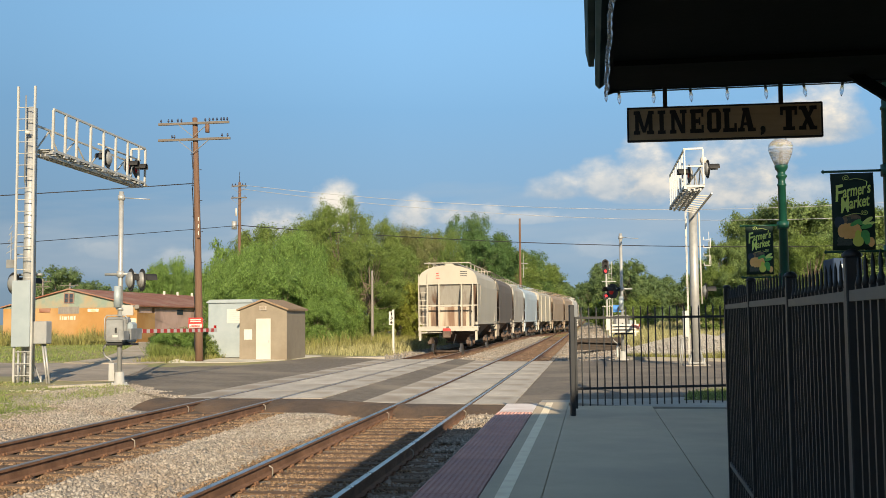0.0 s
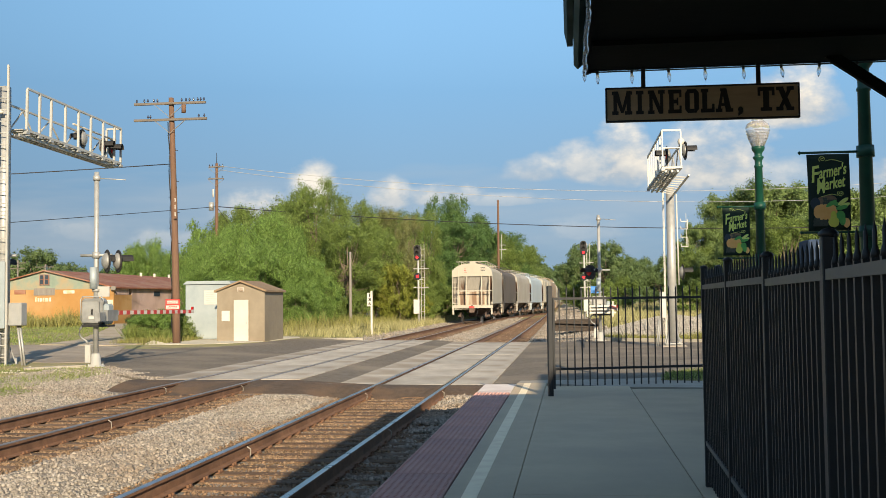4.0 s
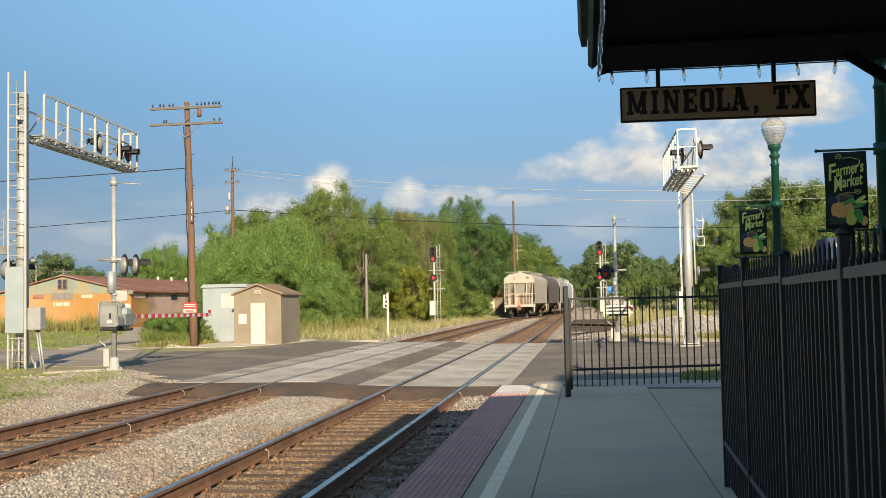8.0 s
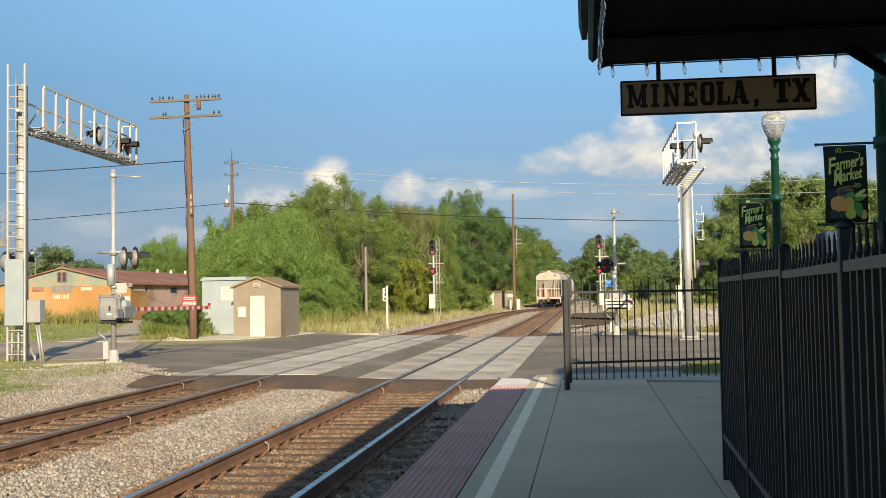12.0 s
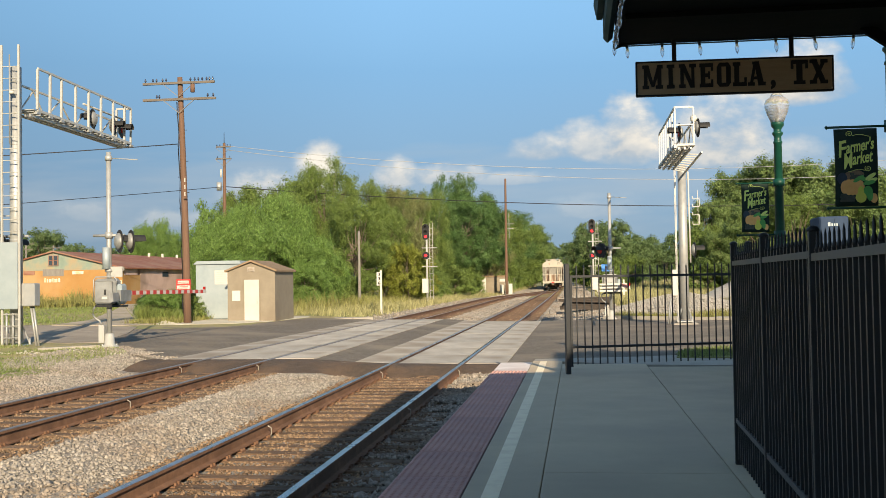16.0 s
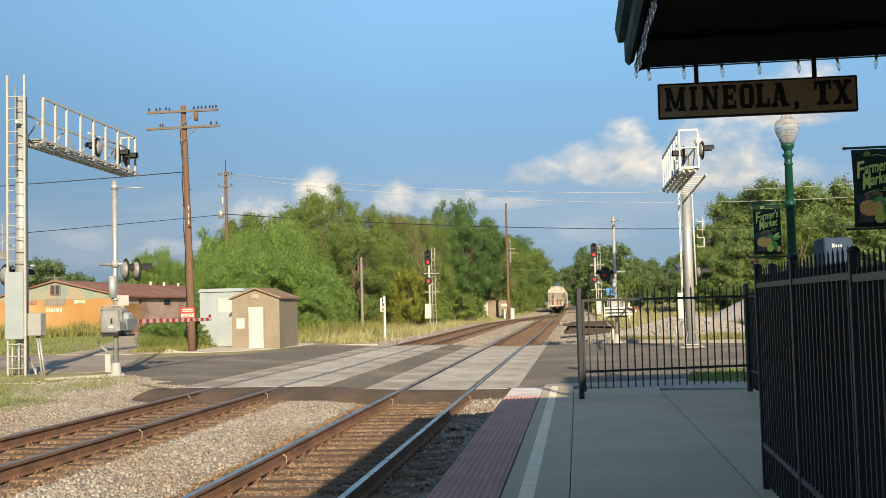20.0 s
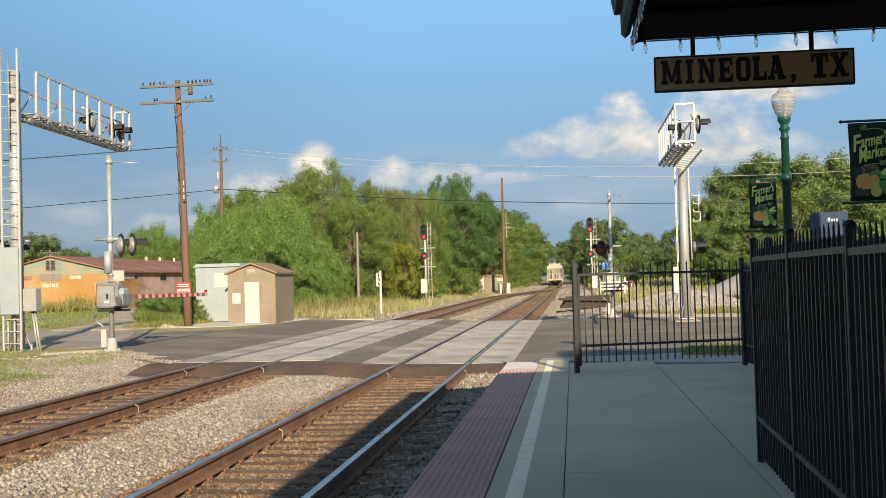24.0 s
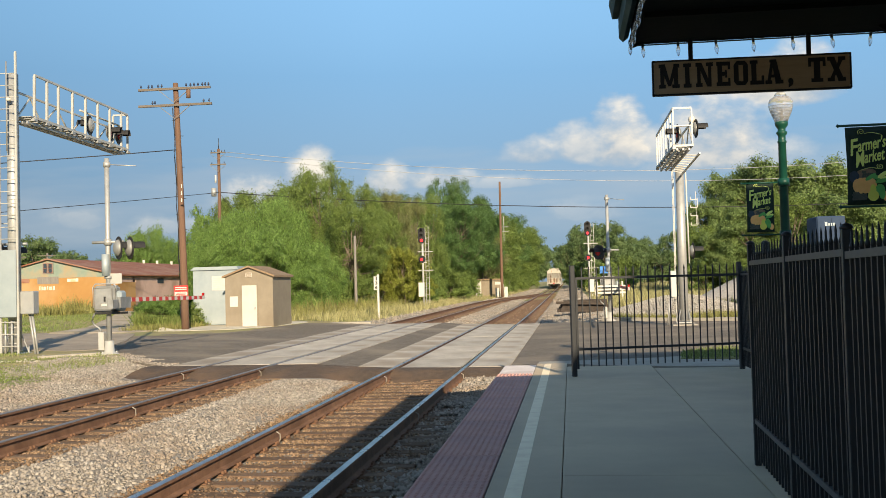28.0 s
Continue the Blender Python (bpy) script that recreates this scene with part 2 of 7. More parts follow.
M = {
    "dirt": mat("dirt", (0.24, 0.204, 0.144), (0.36, 0.312, 0.228), 1.5, 0.95, bump=0.02, bscale=12, c3=(0.144, 0.168, 0.06), s3=0.15, amount3=0.8),
    "ballast": mat("ballast", (0.173, 0.151, 0.13), (0.389, 0.357, 0.302), 14, 0.92, bump=0.03, bscale=26, c3=(0.216, 0.162, 0.108), s3=0.5, amount3=0.6),
    "stone": mat("stone", (0.26, 0.23, 0.195), (0.40, 0.365, 0.315), 9, 0.95, island=0.30, bump=0.006, bscale=90, c3=(0.27, 0.195, 0.135), s3=0.45, amount3=0.6, spec=0.15),
    "stone_rust": mat("stone_rust", (0.15, 0.095, 0.06), (0.26, 0.18, 0.12), 7, 0.92, island=0.5, bump=0.004, bscale=60),
    "asphalt": mat("asphalt", (0.14, 0.12, 0.098), (0.225, 0.195, 0.16), 7, 0.95, bump=0.012, bscale=110, c3=(0.29, 0.245, 0.19), s3=0.35, amount3=0.85, spec=0.2),
    "asphalt_new": mat("asphalt_new", (0.065, 0.046, 0.034), (0.11, 0.08, 0.058), 9, 0.92, bump=0.012, bscale=60, c3=(0.15, 0.095, 0.06), s3=1.4, amount3=0.75),
    "panel": mat("panel", (0.38, 0.345, 0.295), (0.56, 0.51, 0.43), 3.2, 0.9, bump=0.006, bscale=60, c3=(0.26, 0.205, 0.15), s3=0.8, amount3=0.8, rnd=0.12, stretch=(1, 0.6, 1)),
    "concrete": mat("concrete", (0.525, 0.42, 0.285), (0.60, 0.485, 0.335), 1.6, 0.85, bump=0.002, bscale=90, c3=(0.44, 0.35, 0.255), s3=0.5, amount3=0.75),
    "concrete_lit": mat("concrete_lit", (0.33, 0.3, 0.25), (0.42, 0.385, 0.32), 2.0, 0.88, bump=0.003, bscale=70, c3=(0.33, 0.29, 0.24), s3=0.6, amount3=0.5),
    "tactile": mat("tactile", (0.50, 0.265, 0.225), (0.60, 0.34, 0.29), 3.5, 0.8, bump=0.002, bscale=50, c3=(0.348, 0.217, 0.217), s3=0.8, amount3=0.6, rnd=0.06),
    "paint_line": mat("paint_line", (0.95, 0.80, 0.56), (0.99, 0.86, 0.62), 6, 0.8, c3=(0.78, 0.62, 0.42), s3=5, amount3=0.45),
    "ramp_pad": mat("ramp_pad", (0.68, 0.61, 0.57), (0.80, 0.74, 0.70), 4, 0.85, bump=0.003, bscale=50, c3=(0.55, 0.44, 0.40), s3=1.5, amount3=0.6),
    "mech_grey": mat("mech_grey", (0.27, 0.275, 0.265), (0.36, 0.365, 0.35), 5, 0.5, metal=0.3, c3=(0.15, 0.15, 0.145), s3=1.8, amount3=0.6),
    "dirt_road": mat("dirt_road", (0.27, 0.225, 0.175), (0.40, 0.335, 0.26), 2.2, 0.95, bump=0.01, bscale=30, c3=(0.19, 0.165, 0.135), s3=0.3, amount3=0.8),
    "limestone": mat("limestone", (0.50, 0.46, 0.37), (0.66, 0.61, 0.50), 8, 0.92, bump=0.01, bscale=30, c3=(0.36, 0.33, 0.25), s3=1.0, amount3=0.6),
    "stone_fine": mat("stone_fine", (0.165, 0.105, 0.062), (0.31, 0.21, 0.13), 7, 0.92, island=0.5, bump=0.003, bscale=60, c3=(0.12, 0.075, 0.05), s3=0.7, amount3=0.6),
    "railrust": mat("railrust", (0.14, 0.07, 0.04), (0.25, 0.135, 0.08), 6, 0.85, bump=0.003, bscale=60, c3=(0.112, 0.0562, 0.0312), s3=1.2, amount3=0.6),
    "railtop": mat("railtop", (0.34, 0.335, 0.33), (0.46, 0.45, 0.44), 3, 0.30, metal=0.9, c3=(0.2, 0.15, 0.11), s3=2.0, amount3=0.5),
    "railtop_dull": mat("railtop_dull", (0.26, 0.22, 0.19), (0.36, 0.31, 0.27), 4, 0.45, metal=0.8),
    "tie": mat("tie", (0.095, 0.055, 0.033), (0.19, 0.115, 0.07), 5, 0.95, bump=0.008, bscale=18, stretch=(1, 9, 4), rnd=0.25, c3=(0.20, 0.15, 0.10), s3=1.5, amount3=0.5),
    "black_metal": mat("black_metal", (0.017, 0.019, 0.0205), (0.026, 0.028, 0.030), 5, 0.5, bump=0.0006, bscale=200),
    "rail_grey": mat("rail_grey", (0.05, 0.054, 0.056), (0.07, 0.074, 0.077), 8, 0.5),
    "galv": mat("galv", (0.33, 0.34, 0.33), (0.43, 0.435, 0.42), 6, 0.5, metal=0.35, c3=(0.38, 0.37, 0.34), s3=1.5, amount3=0.5),
    "silver": mat("silver", (0.42, 0.42, 0.385), (0.5, 0.49, 0.45), 4, 0.5, metal=0.2, c3=(0.425, 0.408, 0.365), s3=1.0, amount3=0.4),
    "white_paint": mat("white_paint", (0.5, 0.48, 0.43), (0.6, 0.58, 0.52), 3, 0.6, c3=(0.55, 0.50, 0.42), s3=1.4, amount3=0.4),
    "cream_door": mat("cream_door", (0.48, 0.45, 0.395), (0.55, 0.515, 0.455), 2, 0.7),
    "black_dull": mat("black_dull", (0.012, 0.012, 0.012), (0.03, 0.03, 0.03), 8, 0.7),
    "red_paint": mat("red_paint", (0.45, 0.03, 0.03), (0.55, 0.06, 0.05), 6, 0.6),
    "tan": mat("tan", (0.225, 0.188, 0.137), (0.27, 0.228, 0.168), 2.2, 0.85, bump=0.002, bscale=60, c3=(0.19, 0.15, 0.105), s3=0.8, amount3=0.5),
    "shed_roof": mat("shed_roof", (0.22, 0.15, 0.09), (0.30, 0.21, 0.13), 5, 0.9, bump=0.004, bscale=40),
    "cabinet": mat("cabinet", (0.29, 0.345, 0.36), (0.35, 0.405, 0.415), 2, 0.55, metal=0.2, c3=(0.37, 0.41, 0.42), s3=0.8, amount3=0.5),
    "wood_pole": mat("wood_pole", (0.125, 0.07, 0.046), (0.19, 0.11, 0.072), 4, 0.9, bump=0.006, bscale=18, stretch=(6, 6, 0.5), c3=(0.14, 0.08, 0.05), s3=0.6, amount3=0.6),
    "wood_grey": mat("wood_grey", (0.175, 0.16, 0.14), (0.26, 0.24, 0.21), 4, 0.9, bump=0.006, bscale=18, stretch=(6, 6, 0.6)),
    "wood_arm": mat("wood_arm", (0.105, 0.09, 0.075), (0.19, 0.165, 0.14), 4, 0.95, bump=0.008, bscale=18, stretch=(0.6, 6, 6)),
    "insulator": mat("insulator", (0.02, 0.025, 0.05), (0.05, 0.06, 0.09), 8, 0.2),
    "wire": mat("wire", (0.02, 0.02, 0.022), (0.03, 0.03, 0.033), 2, 0.6),
    "wire_pale": mat("wire_pale", (0.35, 0.36, 0.37), (0.42, 0.43, 0.44), 2, 0.5),
    "orange_wall": mat("orange_wall", (0.345, 0.175, 0.058), (0.405, 0.222, 0.078), 0.6, 0.9, bump=0.003, bscale=20, c3=(0.46, 0.30, 0.15), s3=0.35, amount3=0.7),
    "mint_wall": mat("mint_wall", (0.18, 0.24, 0.195), (0.27, 0.32, 0.255), 0.9, 0.9, bump=0.003, bscale=20, c3=(0.36, 0.25, 0.14), s3=0.9, amount3=0.75),
    "purple_wall": mat("purple_wall", (0.52, 0.37, 0.33), (0.60, 0.44, 0.39), 1.0, 0.9, bump=0.003, bscale=20, c3=(0.22, 0.15, 0.115), s3=0.4, amount3=0.6),
    "rust_roof": mat("rust_roof", (0.21, 0.075, 0.042), (0.34, 0.15, 0.09), 1.2, 0.75, metal=0.1, stretch=(1, 1, 3), bump=0.01, bscale=8, c3=(0.34, 0.22, 0.16), s3=0.3, amount3=0.6),
    # brick tone of the unseen depot block, chosen for its bounce light
    "depot": mat("depot", (0.28, 0.2, 0.15), (0.36, 0.26, 0.2), 2, 0.8, bump=0.004, bscale=12),
    # near black: the shade under the canopy is put into this colour
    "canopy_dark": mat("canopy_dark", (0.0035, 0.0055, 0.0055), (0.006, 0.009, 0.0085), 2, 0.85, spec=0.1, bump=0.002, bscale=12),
    "fascia": mat("fascia", (0.022, 0.055, 0.052), (0.035, 0.075, 0.07), 3, 0.8, spec=0.15, c3=(0.08, 0.13, 0.125), s3=2, amount3=0.5),
    "sign_board": mat("sign_board", (0.33, 0.24, 0.145), (0.41, 0.30, 0.19), 3, 0.7, stretch=(1, 1, 8), bump=0.001, bscale=60),
    "sign_black": mat("sign_black", (0.006, 0.005, 0.005), (0.012, 0.01, 0.01), 8, 0.6),
    "green_iron": mat("green_iron", (0.003, 0.045, 0.03), (0.005, 0.065, 0.042), 5, 0.4, c3=(0.004, 0.07, 0.04), s3=2, amount3=0.4),
    "bulb": glass("bulb_glass", (0.98, 0.98, 0.98), 0.1),
    "globe": glass("globe_glass", (1.0, 1.0, 1.0), 0.06),
    "banner": mat("banner", (0.008, 0.022, 0.016), (0.014, 0.035, 0.025), 4, 0.85),
    "lime": mat("lime", (0.62, 0.74, 0.18), (0.70, 0.80, 0.24), 8, 0.8),
    "orange": mat("orange", (0.80, 0.40, 0.12), (0.88, 0.50, 0.18), 8, 0.8),
    "leafgreen": mat("leafgreen", (0.07, 0.33, 0.08), (0.12, 0.42, 0.11), 8, 0.8),
    "brownfruit": mat("brownfruit", (0.16, 0.11, 0.07), (0.24, 0.17, 0.11), 40, 0.8),
    "pear": mat("pear", (0.62, 0.62, 0.08), (0.68, 0.66, 0.14), 8, 0.8),
    "navy": mat("navy", (0.02, 0.035, 0.05), (0.03, 0.05, 0.07), 8, 0.6),
    "red_light": glow("red_light", (1.0, 0.03, 0.04), 2.2),
    "red_lens": mat("red_lens", (0.35, 0.01, 0.015), (0.42, 0.02, 0.02), 4, 0.15),
    "blue_sign": mat("blue_sign", (0.04, 0.22, 0.58), (0.06, 0.27, 0.65), 3, 0.5),
    "truckblue": mat("truckblue", (0.028, 0.05, 0.09), (0.04, 0.066, 0.115), 2, 0.7, spec=0.15),
    "car_cream": mat("car_cream", (0.385, 0.36, 0.295), (0.45, 0.42, 0.35), 0.9, 0.7, c3=(0.41, 0.355, 0.27), s3=0.5, amount3=0.45, stretch=(1, 1, 0.35)),
    "car_brown": mat("car_brown", (0.092, 0.081, 0.07), (0.135, 0.12, 0.102), 0.9, 0.75, c3=(0.14, 0.10, 0.08), s3=0.5, amount3=0.5, stretch=(1, 1, 0.35)),
    "car_grey": mat("car_grey", (0.36, 0.34, 0.295), (0.44, 0.42, 0.37), 0.9, 0.7, c3=(0.30, 0.24, 0.19), s3=0.5, amount3=0.5, stretch=(1, 1, 0.35)),
    "car_blue": mat("car_blue", (0.36, 0.44, 0.49), (0.43, 0.51, 0.55), 0.9, 0.65, c3=(0.40, 0.42, 0.42), s3=0.5, amount3=0.4, stretch=(1, 1, 0.35)),
    "car_tan": mat("car_tan", (0.28, 0.215, 0.155), (0.345, 0.27, 0.2), 0.9, 0.7, c3=(0.27, 0.19, 0.135), s3=0.5, amount3=0.5, stretch=(1, 1, 0.35)),
    "car_white": mat("car_white", (0.46, 0.46, 0.43), (0.53, 0.53, 0.5), 0.9, 0.65, c3=(0.48, 0.46, 0.42), s3=0.5, amount3=0.4, stretch=(1, 1, 0.35)),
    "rust_streak": mat("rust_streak", (0.10, 0.062, 0.044), (0.19, 0.13, 0.095), 2.5, 0.9, c3=(0.30, 0.21, 0.15), s3=2.2, amount3=0.8, stretch=(3, 1, 0.5)),
    "slope_rust": mat("slope_rust", (0.30, 0.285, 0.25), (0.40, 0.385, 0.345), 1.2, 0.8, c3=(0.13, 0.07, 0.045), s3=1.1, amount3=0.95, stretch=(2.2, 1, 0.4)),
    "slope_low": mat("slope_low", (0.42, 0.36, 0.28), (0.49, 0.42, 0.33), 1.0, 0.75, c3=(0.16, 0.085, 0.05), s3=0.9, amount3=0.9, stretch=(2.6, 1, 0.25)),
    "truck_steel": mat("truck_steel", (0.09, 0.06, 0.045), (0.16, 0.115, 0.09), 5, 0.85, bump=0.003, bscale=30),
    "wheel_steel": mat("wheel_steel", (0.30, 0.28, 0.26), (0.42, 0.39, 0.36), 6, 0.4, metal=0.8),
    "old_timber": mat("old_timber", (0.03, 0.024, 0.02), (0.085, 0.066, 0.052), 4, 0.95, bump=0.006, bscale=20, stretch=(1, 6, 4)),
    "chalk_white": mat("chalk_white", (0.60, 0.56, 0.46), (0.72, 0.66, 0.54), 6, 0.9, c3=(0.5, 0.33, 0.14), s3=3, amount3=0.7),
    "grape": mat("grape", (0.055, 0.065, 0.05), (0.085, 0.095, 0.075), 30, 0.8),
    "drive": mat("drive", (0.36, 0.30, 0.225), (0.50, 0.42, 0.325), 2.2, 0.95, bump=0.01, bscale=30, c3=(0.27, 0.235, 0.15), s3=0.5, amount3=0.6),
    "trunk": mat("trunk", (0.12, 0.09, 0.065), (0.22, 0.175, 0.13), 3, 0.95, bump=0.02, bscale=14, stretch=(3, 3, 0.6)),
    "leaf_a": leaf_mat("leaf_a", (0.13, 0.195, 0.05), (0.20, 0.275, 0.072)),
    "leaf_b": leaf_mat("leaf_b", (0.122, 0.215, 0.052), (0.195, 0.31, 0.08)),
    "leaf_c": leaf_mat("leaf_c", (0.075, 0.16, 0.05), (0.128, 0.215, 0.066)),
    "leaf_d": leaf_mat("leaf_d", (0.19, 0.225, 0.042), (0.285, 0.305, 0.06)),
    "leaf_e": leaf_mat("leaf_e", (0.165, 0.185, 0.07), (0.24, 0.255, 0.10)),
    "leaf_far": leaf_mat("leaf_far", (0.10, 0.165, 0.065), (0.16, 0.23, 0.09)),
    "leaf_oak": leaf_mat("leaf_oak", (0.125, 0.20, 0.065), (0.205, 0.275, 0.092)),
    "grass_dry": leaf_mat("grass_dry", (0.265, 0.26, 0.115), (0.40, 0.365, 0.18), 0.2),
    "grass_green": leaf_mat("grass_green", (0.135, 0.185, 0.05), (0.215, 0.255, 0.078), 0.2),
    "weeds": leaf_mat("weeds", (0.184, 0.184, 0.0575), (0.276, 0.265, 0.092), 0.2),
    "soil_grass": mat("soil_grass", (0.264, 0.231, 0.11), (0.363, 0.308, 0.154), 2.5, 0.95, bump=0.02, bscale=15, c3=(0.165, 0.209, 0.055), s3=0.2, amount3=0.9),
    "gravel_pile": mat("gravel_pile", (0.32, 0.30, 0.265), (0.50, 0.47, 0.42), 6, 0.95, bump=0.05, bscale=14),
}


# ---- building helpers ----
def part(name, bm, material, parent=None, label="", smooth=False):
    """Links a bmesh as one mesh object, under a thing or a part if one is given."""
    me = bpy.data.meshes.new(name)
    bm.to_mesh(me)
    bm.free()
    if isinstance(material, (list, tuple)):
        for one in material:
            me.materials.append(M[one])
    else:
        me.materials.append(M[material])
    if smooth:
        me.shade_smooth()
    ob = new(name, me)
    if parent is not None:
        ob.parent = parent
    if label:
        ob["label"] = label
    return ob


def thing(name, m, label, category, group="", kind=""):
    ob = new(name)
    ob.empty_display_size = 0.2
    ob.matrix_world = m
    return tagged(ob, label, category, group, kind)


def share(name, ob, m, parent):
    """Another piece on the mesh of ob."""
    o = new(name, ob.data)
    o.parent = parent
    o.matrix_local = m
    return o


def box(bm, x0, x1, y0, y1, z0, z1, m=None, mi=0, bev=0.0):
    r = bmesh.ops.create_cube(bm, size=1.0)
    vs = r["verts"]
    for v in vs:
        v.co = Vector(((x0 + x1) / 2 + v.co.x * (x1 - x0), (y0 + y1) / 2 + v.co.y * (y1 - y0), (z0 + z1) / 2 + v.co.z * (z1 - z0)))
    if bev:
        es = list({e for v in vs for e in v.link_edges})
        r2 = bmesh.ops.bevel(bm, geom=es, offset=bev, segments=1, affect="EDGES", profile=0.5)
        vs = list({v for f in r2["faces"] for v in f.verts} | {v for v in vs if v.is_valid})
    fs = {f for v in vs if v.is_valid for f in v.link_faces}
    for f in fs:
        f.material_index = mi
    if m is not None:
        bmesh.ops.transform(bm, matrix=m, verts=list({v for f in fs for v in f.verts}))
    return bm


def bm_box(*a, **k):
    return box(bmesh.new(), *a, **k)


def rod(bm, a, b, r0, r1=None, n=8, mi=0, caps=True):
    """A tapered round bar from a to b."""
    a, b = Vector(a), Vector(b)
    r1 = r0 if r1 is None else r1
    d = b - a
    q = d.to_track_quat("Z", "Y").to_matrix()
    rings = []
    for p, r in ((a, r0), (b, r1)):
        rings.append([bm.verts.new(p + q @ Vector((math.cos(t) * r, math.sin(t) * r, 0))) for t in [2 * math.pi * i / n for i in range(n)]])
    for i in range(n):
        f = bm.faces.new((rings[0][i], rings[0][(i + 1) % n], rings[1][(i + 1) % n], rings[1][i]))
        f.material_index, f.smooth = mi, n > 5
    if caps:
        bm.faces.new(rings[0][::-1]).material_index = mi
        bm.faces.new(rings[1]).material_index = mi
    return bm


def tube(bm, pts, radii, n=6, mi=0):
    """One round bar along a line of points."""
    pts = [Vector(p) for p in pts]
    if isinstance(radii, (int, float)):
        radii = [radii] * len(pts)
    rings = []
    for i, p in enumerate(pts):
        d = pts[min(i + 1, len(pts) - 1)] - pts[max(i - 1, 0)]
        q = d.to_track_quat("Z", "Y").to_matrix()
        rings.append([bm.verts.new(p + q @ Vector((math.cos(t) * radii[i], math.sin(t) * radii[i], 0))) for t in [2 * math.pi * k / n for k in range(n)]])
    for a, b in zip(rings, rings[1:]):
        for i in range(n):
            f = bm.faces.new((a[i], a[(i + 1) % n], b[(i + 1) % n], b[i]))
            f.smooth, f.material_index = True, mi
    bm.faces.new(rings[0][::-1]), bm.faces.new(rings[-1])
    return bm


def bm_rod(*a, **k):
    return rod(bmesh.new(), *a, **k)


def bar(bm, a, b, w, h=None, mi=0):
    """A square bar from a to b."""
    a, b = Vector(a), Vector(b)
    h = h or w
    d = b - a
    q = d.to_track_quat("Y", "Z").to_matrix().to_4x4()
    return box(bm, -w / 2, w / 2, 0, d.length, -h / 2, h / 2, Matrix.Translation(a) @ q, mi)


def lathe(bm, prof, n=16, m=None, mi=0):
    """A turned body from (radius, height) pairs."""
    rings = [[bm.verts.new((math.cos(2 * math.pi * i / n) * r, math.sin(2 * math.pi * i / n) * r, z)) for i in range(n)] for r, z in prof]
    for a, b in zip(rings, rings[1:]):
        for i in range(n):
            f = bm.faces.new((a[i], a[(i + 1) % n], b[(i + 1) % n], b[i]))
            f.smooth, f.material_index = True, mi
    bm.faces.new(rings[0][::-1]), bm.faces.new(rings[-1])
    if m is not None:
        bmesh.ops.transform(bm, matrix=m, verts=[v for r in rings for v in r])
    return bm


def prism(bm, pts, y0, y1, m=None, mi=0):
    """A flat outline in x, z pushed from y0 to y1."""
    a = [bm.verts.new((x, y0, z)) for x, z in pts]
    b = [bm.verts.new((x, y1, z)) for x, z in pts]
    n = len(pts)
    for i in range(n):
        bm.faces.new((a[i], b[i], b[(i + 1) % n], a[(i + 1) % n])).material_index = mi
    bm.faces.new(a).material_index = mi
    bm.faces.new(b[::-1]).material_index = mi
    if m is not None:
        bmesh.ops.transform(bm, matrix=m, verts=a + b)
    bmesh.ops.recalc_face_normals(bm, faces=bm.faces[:])
    return bm


def mesh_from(name, verts, faces, material, smooth=False):
    me = bpy.data.meshes.new(name)
    me.from_pydata(verts, [], faces)
    me.materials.append(M[material])
    if smooth:
        me.shade_smooth()
    return me


def lerp_table(x, table):
    if x <= table[0][0]:
        return table[0][1]
    for (a, va), (b, vb) in zip(table, table[1:]):
        if x <= b:
            k = (x - a) / (b - a)
            return va + (vb - va) * k
    return table[-1][1]


def smooth01(k):
    k = min(1.0, max(0.0, k))
    return k * k * (3 - 2 * k)


# ---- the lie of the land ----
def main_x(y):
    """Centre line of the main track."""
    return -0.9 * smooth01((y - 40) / 240) - max(0.0, y - 240) * 0.004


def main_z(y):
    return 0.0


def side_x(y):
    """Centre line of the side track, which joins the main beyond the crossing."""
    return -4.2 + (4.2 + main_x(y)) * smooth01((y - 87) / 72)


def side_z(y):
    return 0.12 * (1 - smooth01((y - 80) / 90))


ROAD_Z = [(-60, 0.35), (-12, 0.26), (-8.6, 0.22), (-5.8, 0.125), (-2.6, 0.115), (-1.55, 0.045), (-0.8, 0.012), (0.8, -0.006), (1.8, -0.006), (5, 0.05), (12, 0.12), (60, 0.3)]
LAND_Z = [(-60, 0.33), (-12, 0.28), (-8.6, 0.235), (-7.4, 0.18), (-6.6, 0.10), (-5.9, -0.06), (-2.4, -0.12), (-1.5, -0.24), (1.5, -0.26), (2.6, -0.22), (4.5, 0.02), (9, 0.10), (60, 0.3)]


def road_z(x):
    return lerp_table(x, ROAD_Z)


def land_z(x, y):
    """Height of the soil."""
    far = smooth01((y - 60) / 60)
    z = lerp_table(x - main_x(y), LAND_Z) * (1 - 0.4 * far) - 0.03
    z += 0.05 * noise.noise(Vector((x * 0.25, y * 0.25, 0))) * smooth01((abs(x + 2) - 5) / 4)
    return z


ROAD = [(1.95, 21.6), (-1.6, 21.6), (-2.6, 21.6), (-4.6, 21.6), (-5.7, 21.6), (-7.2, 23.0), (-8.9, 25.6), (-14, 27.4), (-60, 33), (-60, 43), (-14, 36.2), (-10.6, 35.2), (-9.2, 38), (-8.5, 44.6), (-2.6, 44.2), (4.2, 44.0), (7.5, 41.6), (13, 37.5), (60, 33), (60, 20), (13, 27.0), (6.5, 24.6), (4.6, 22.6)]


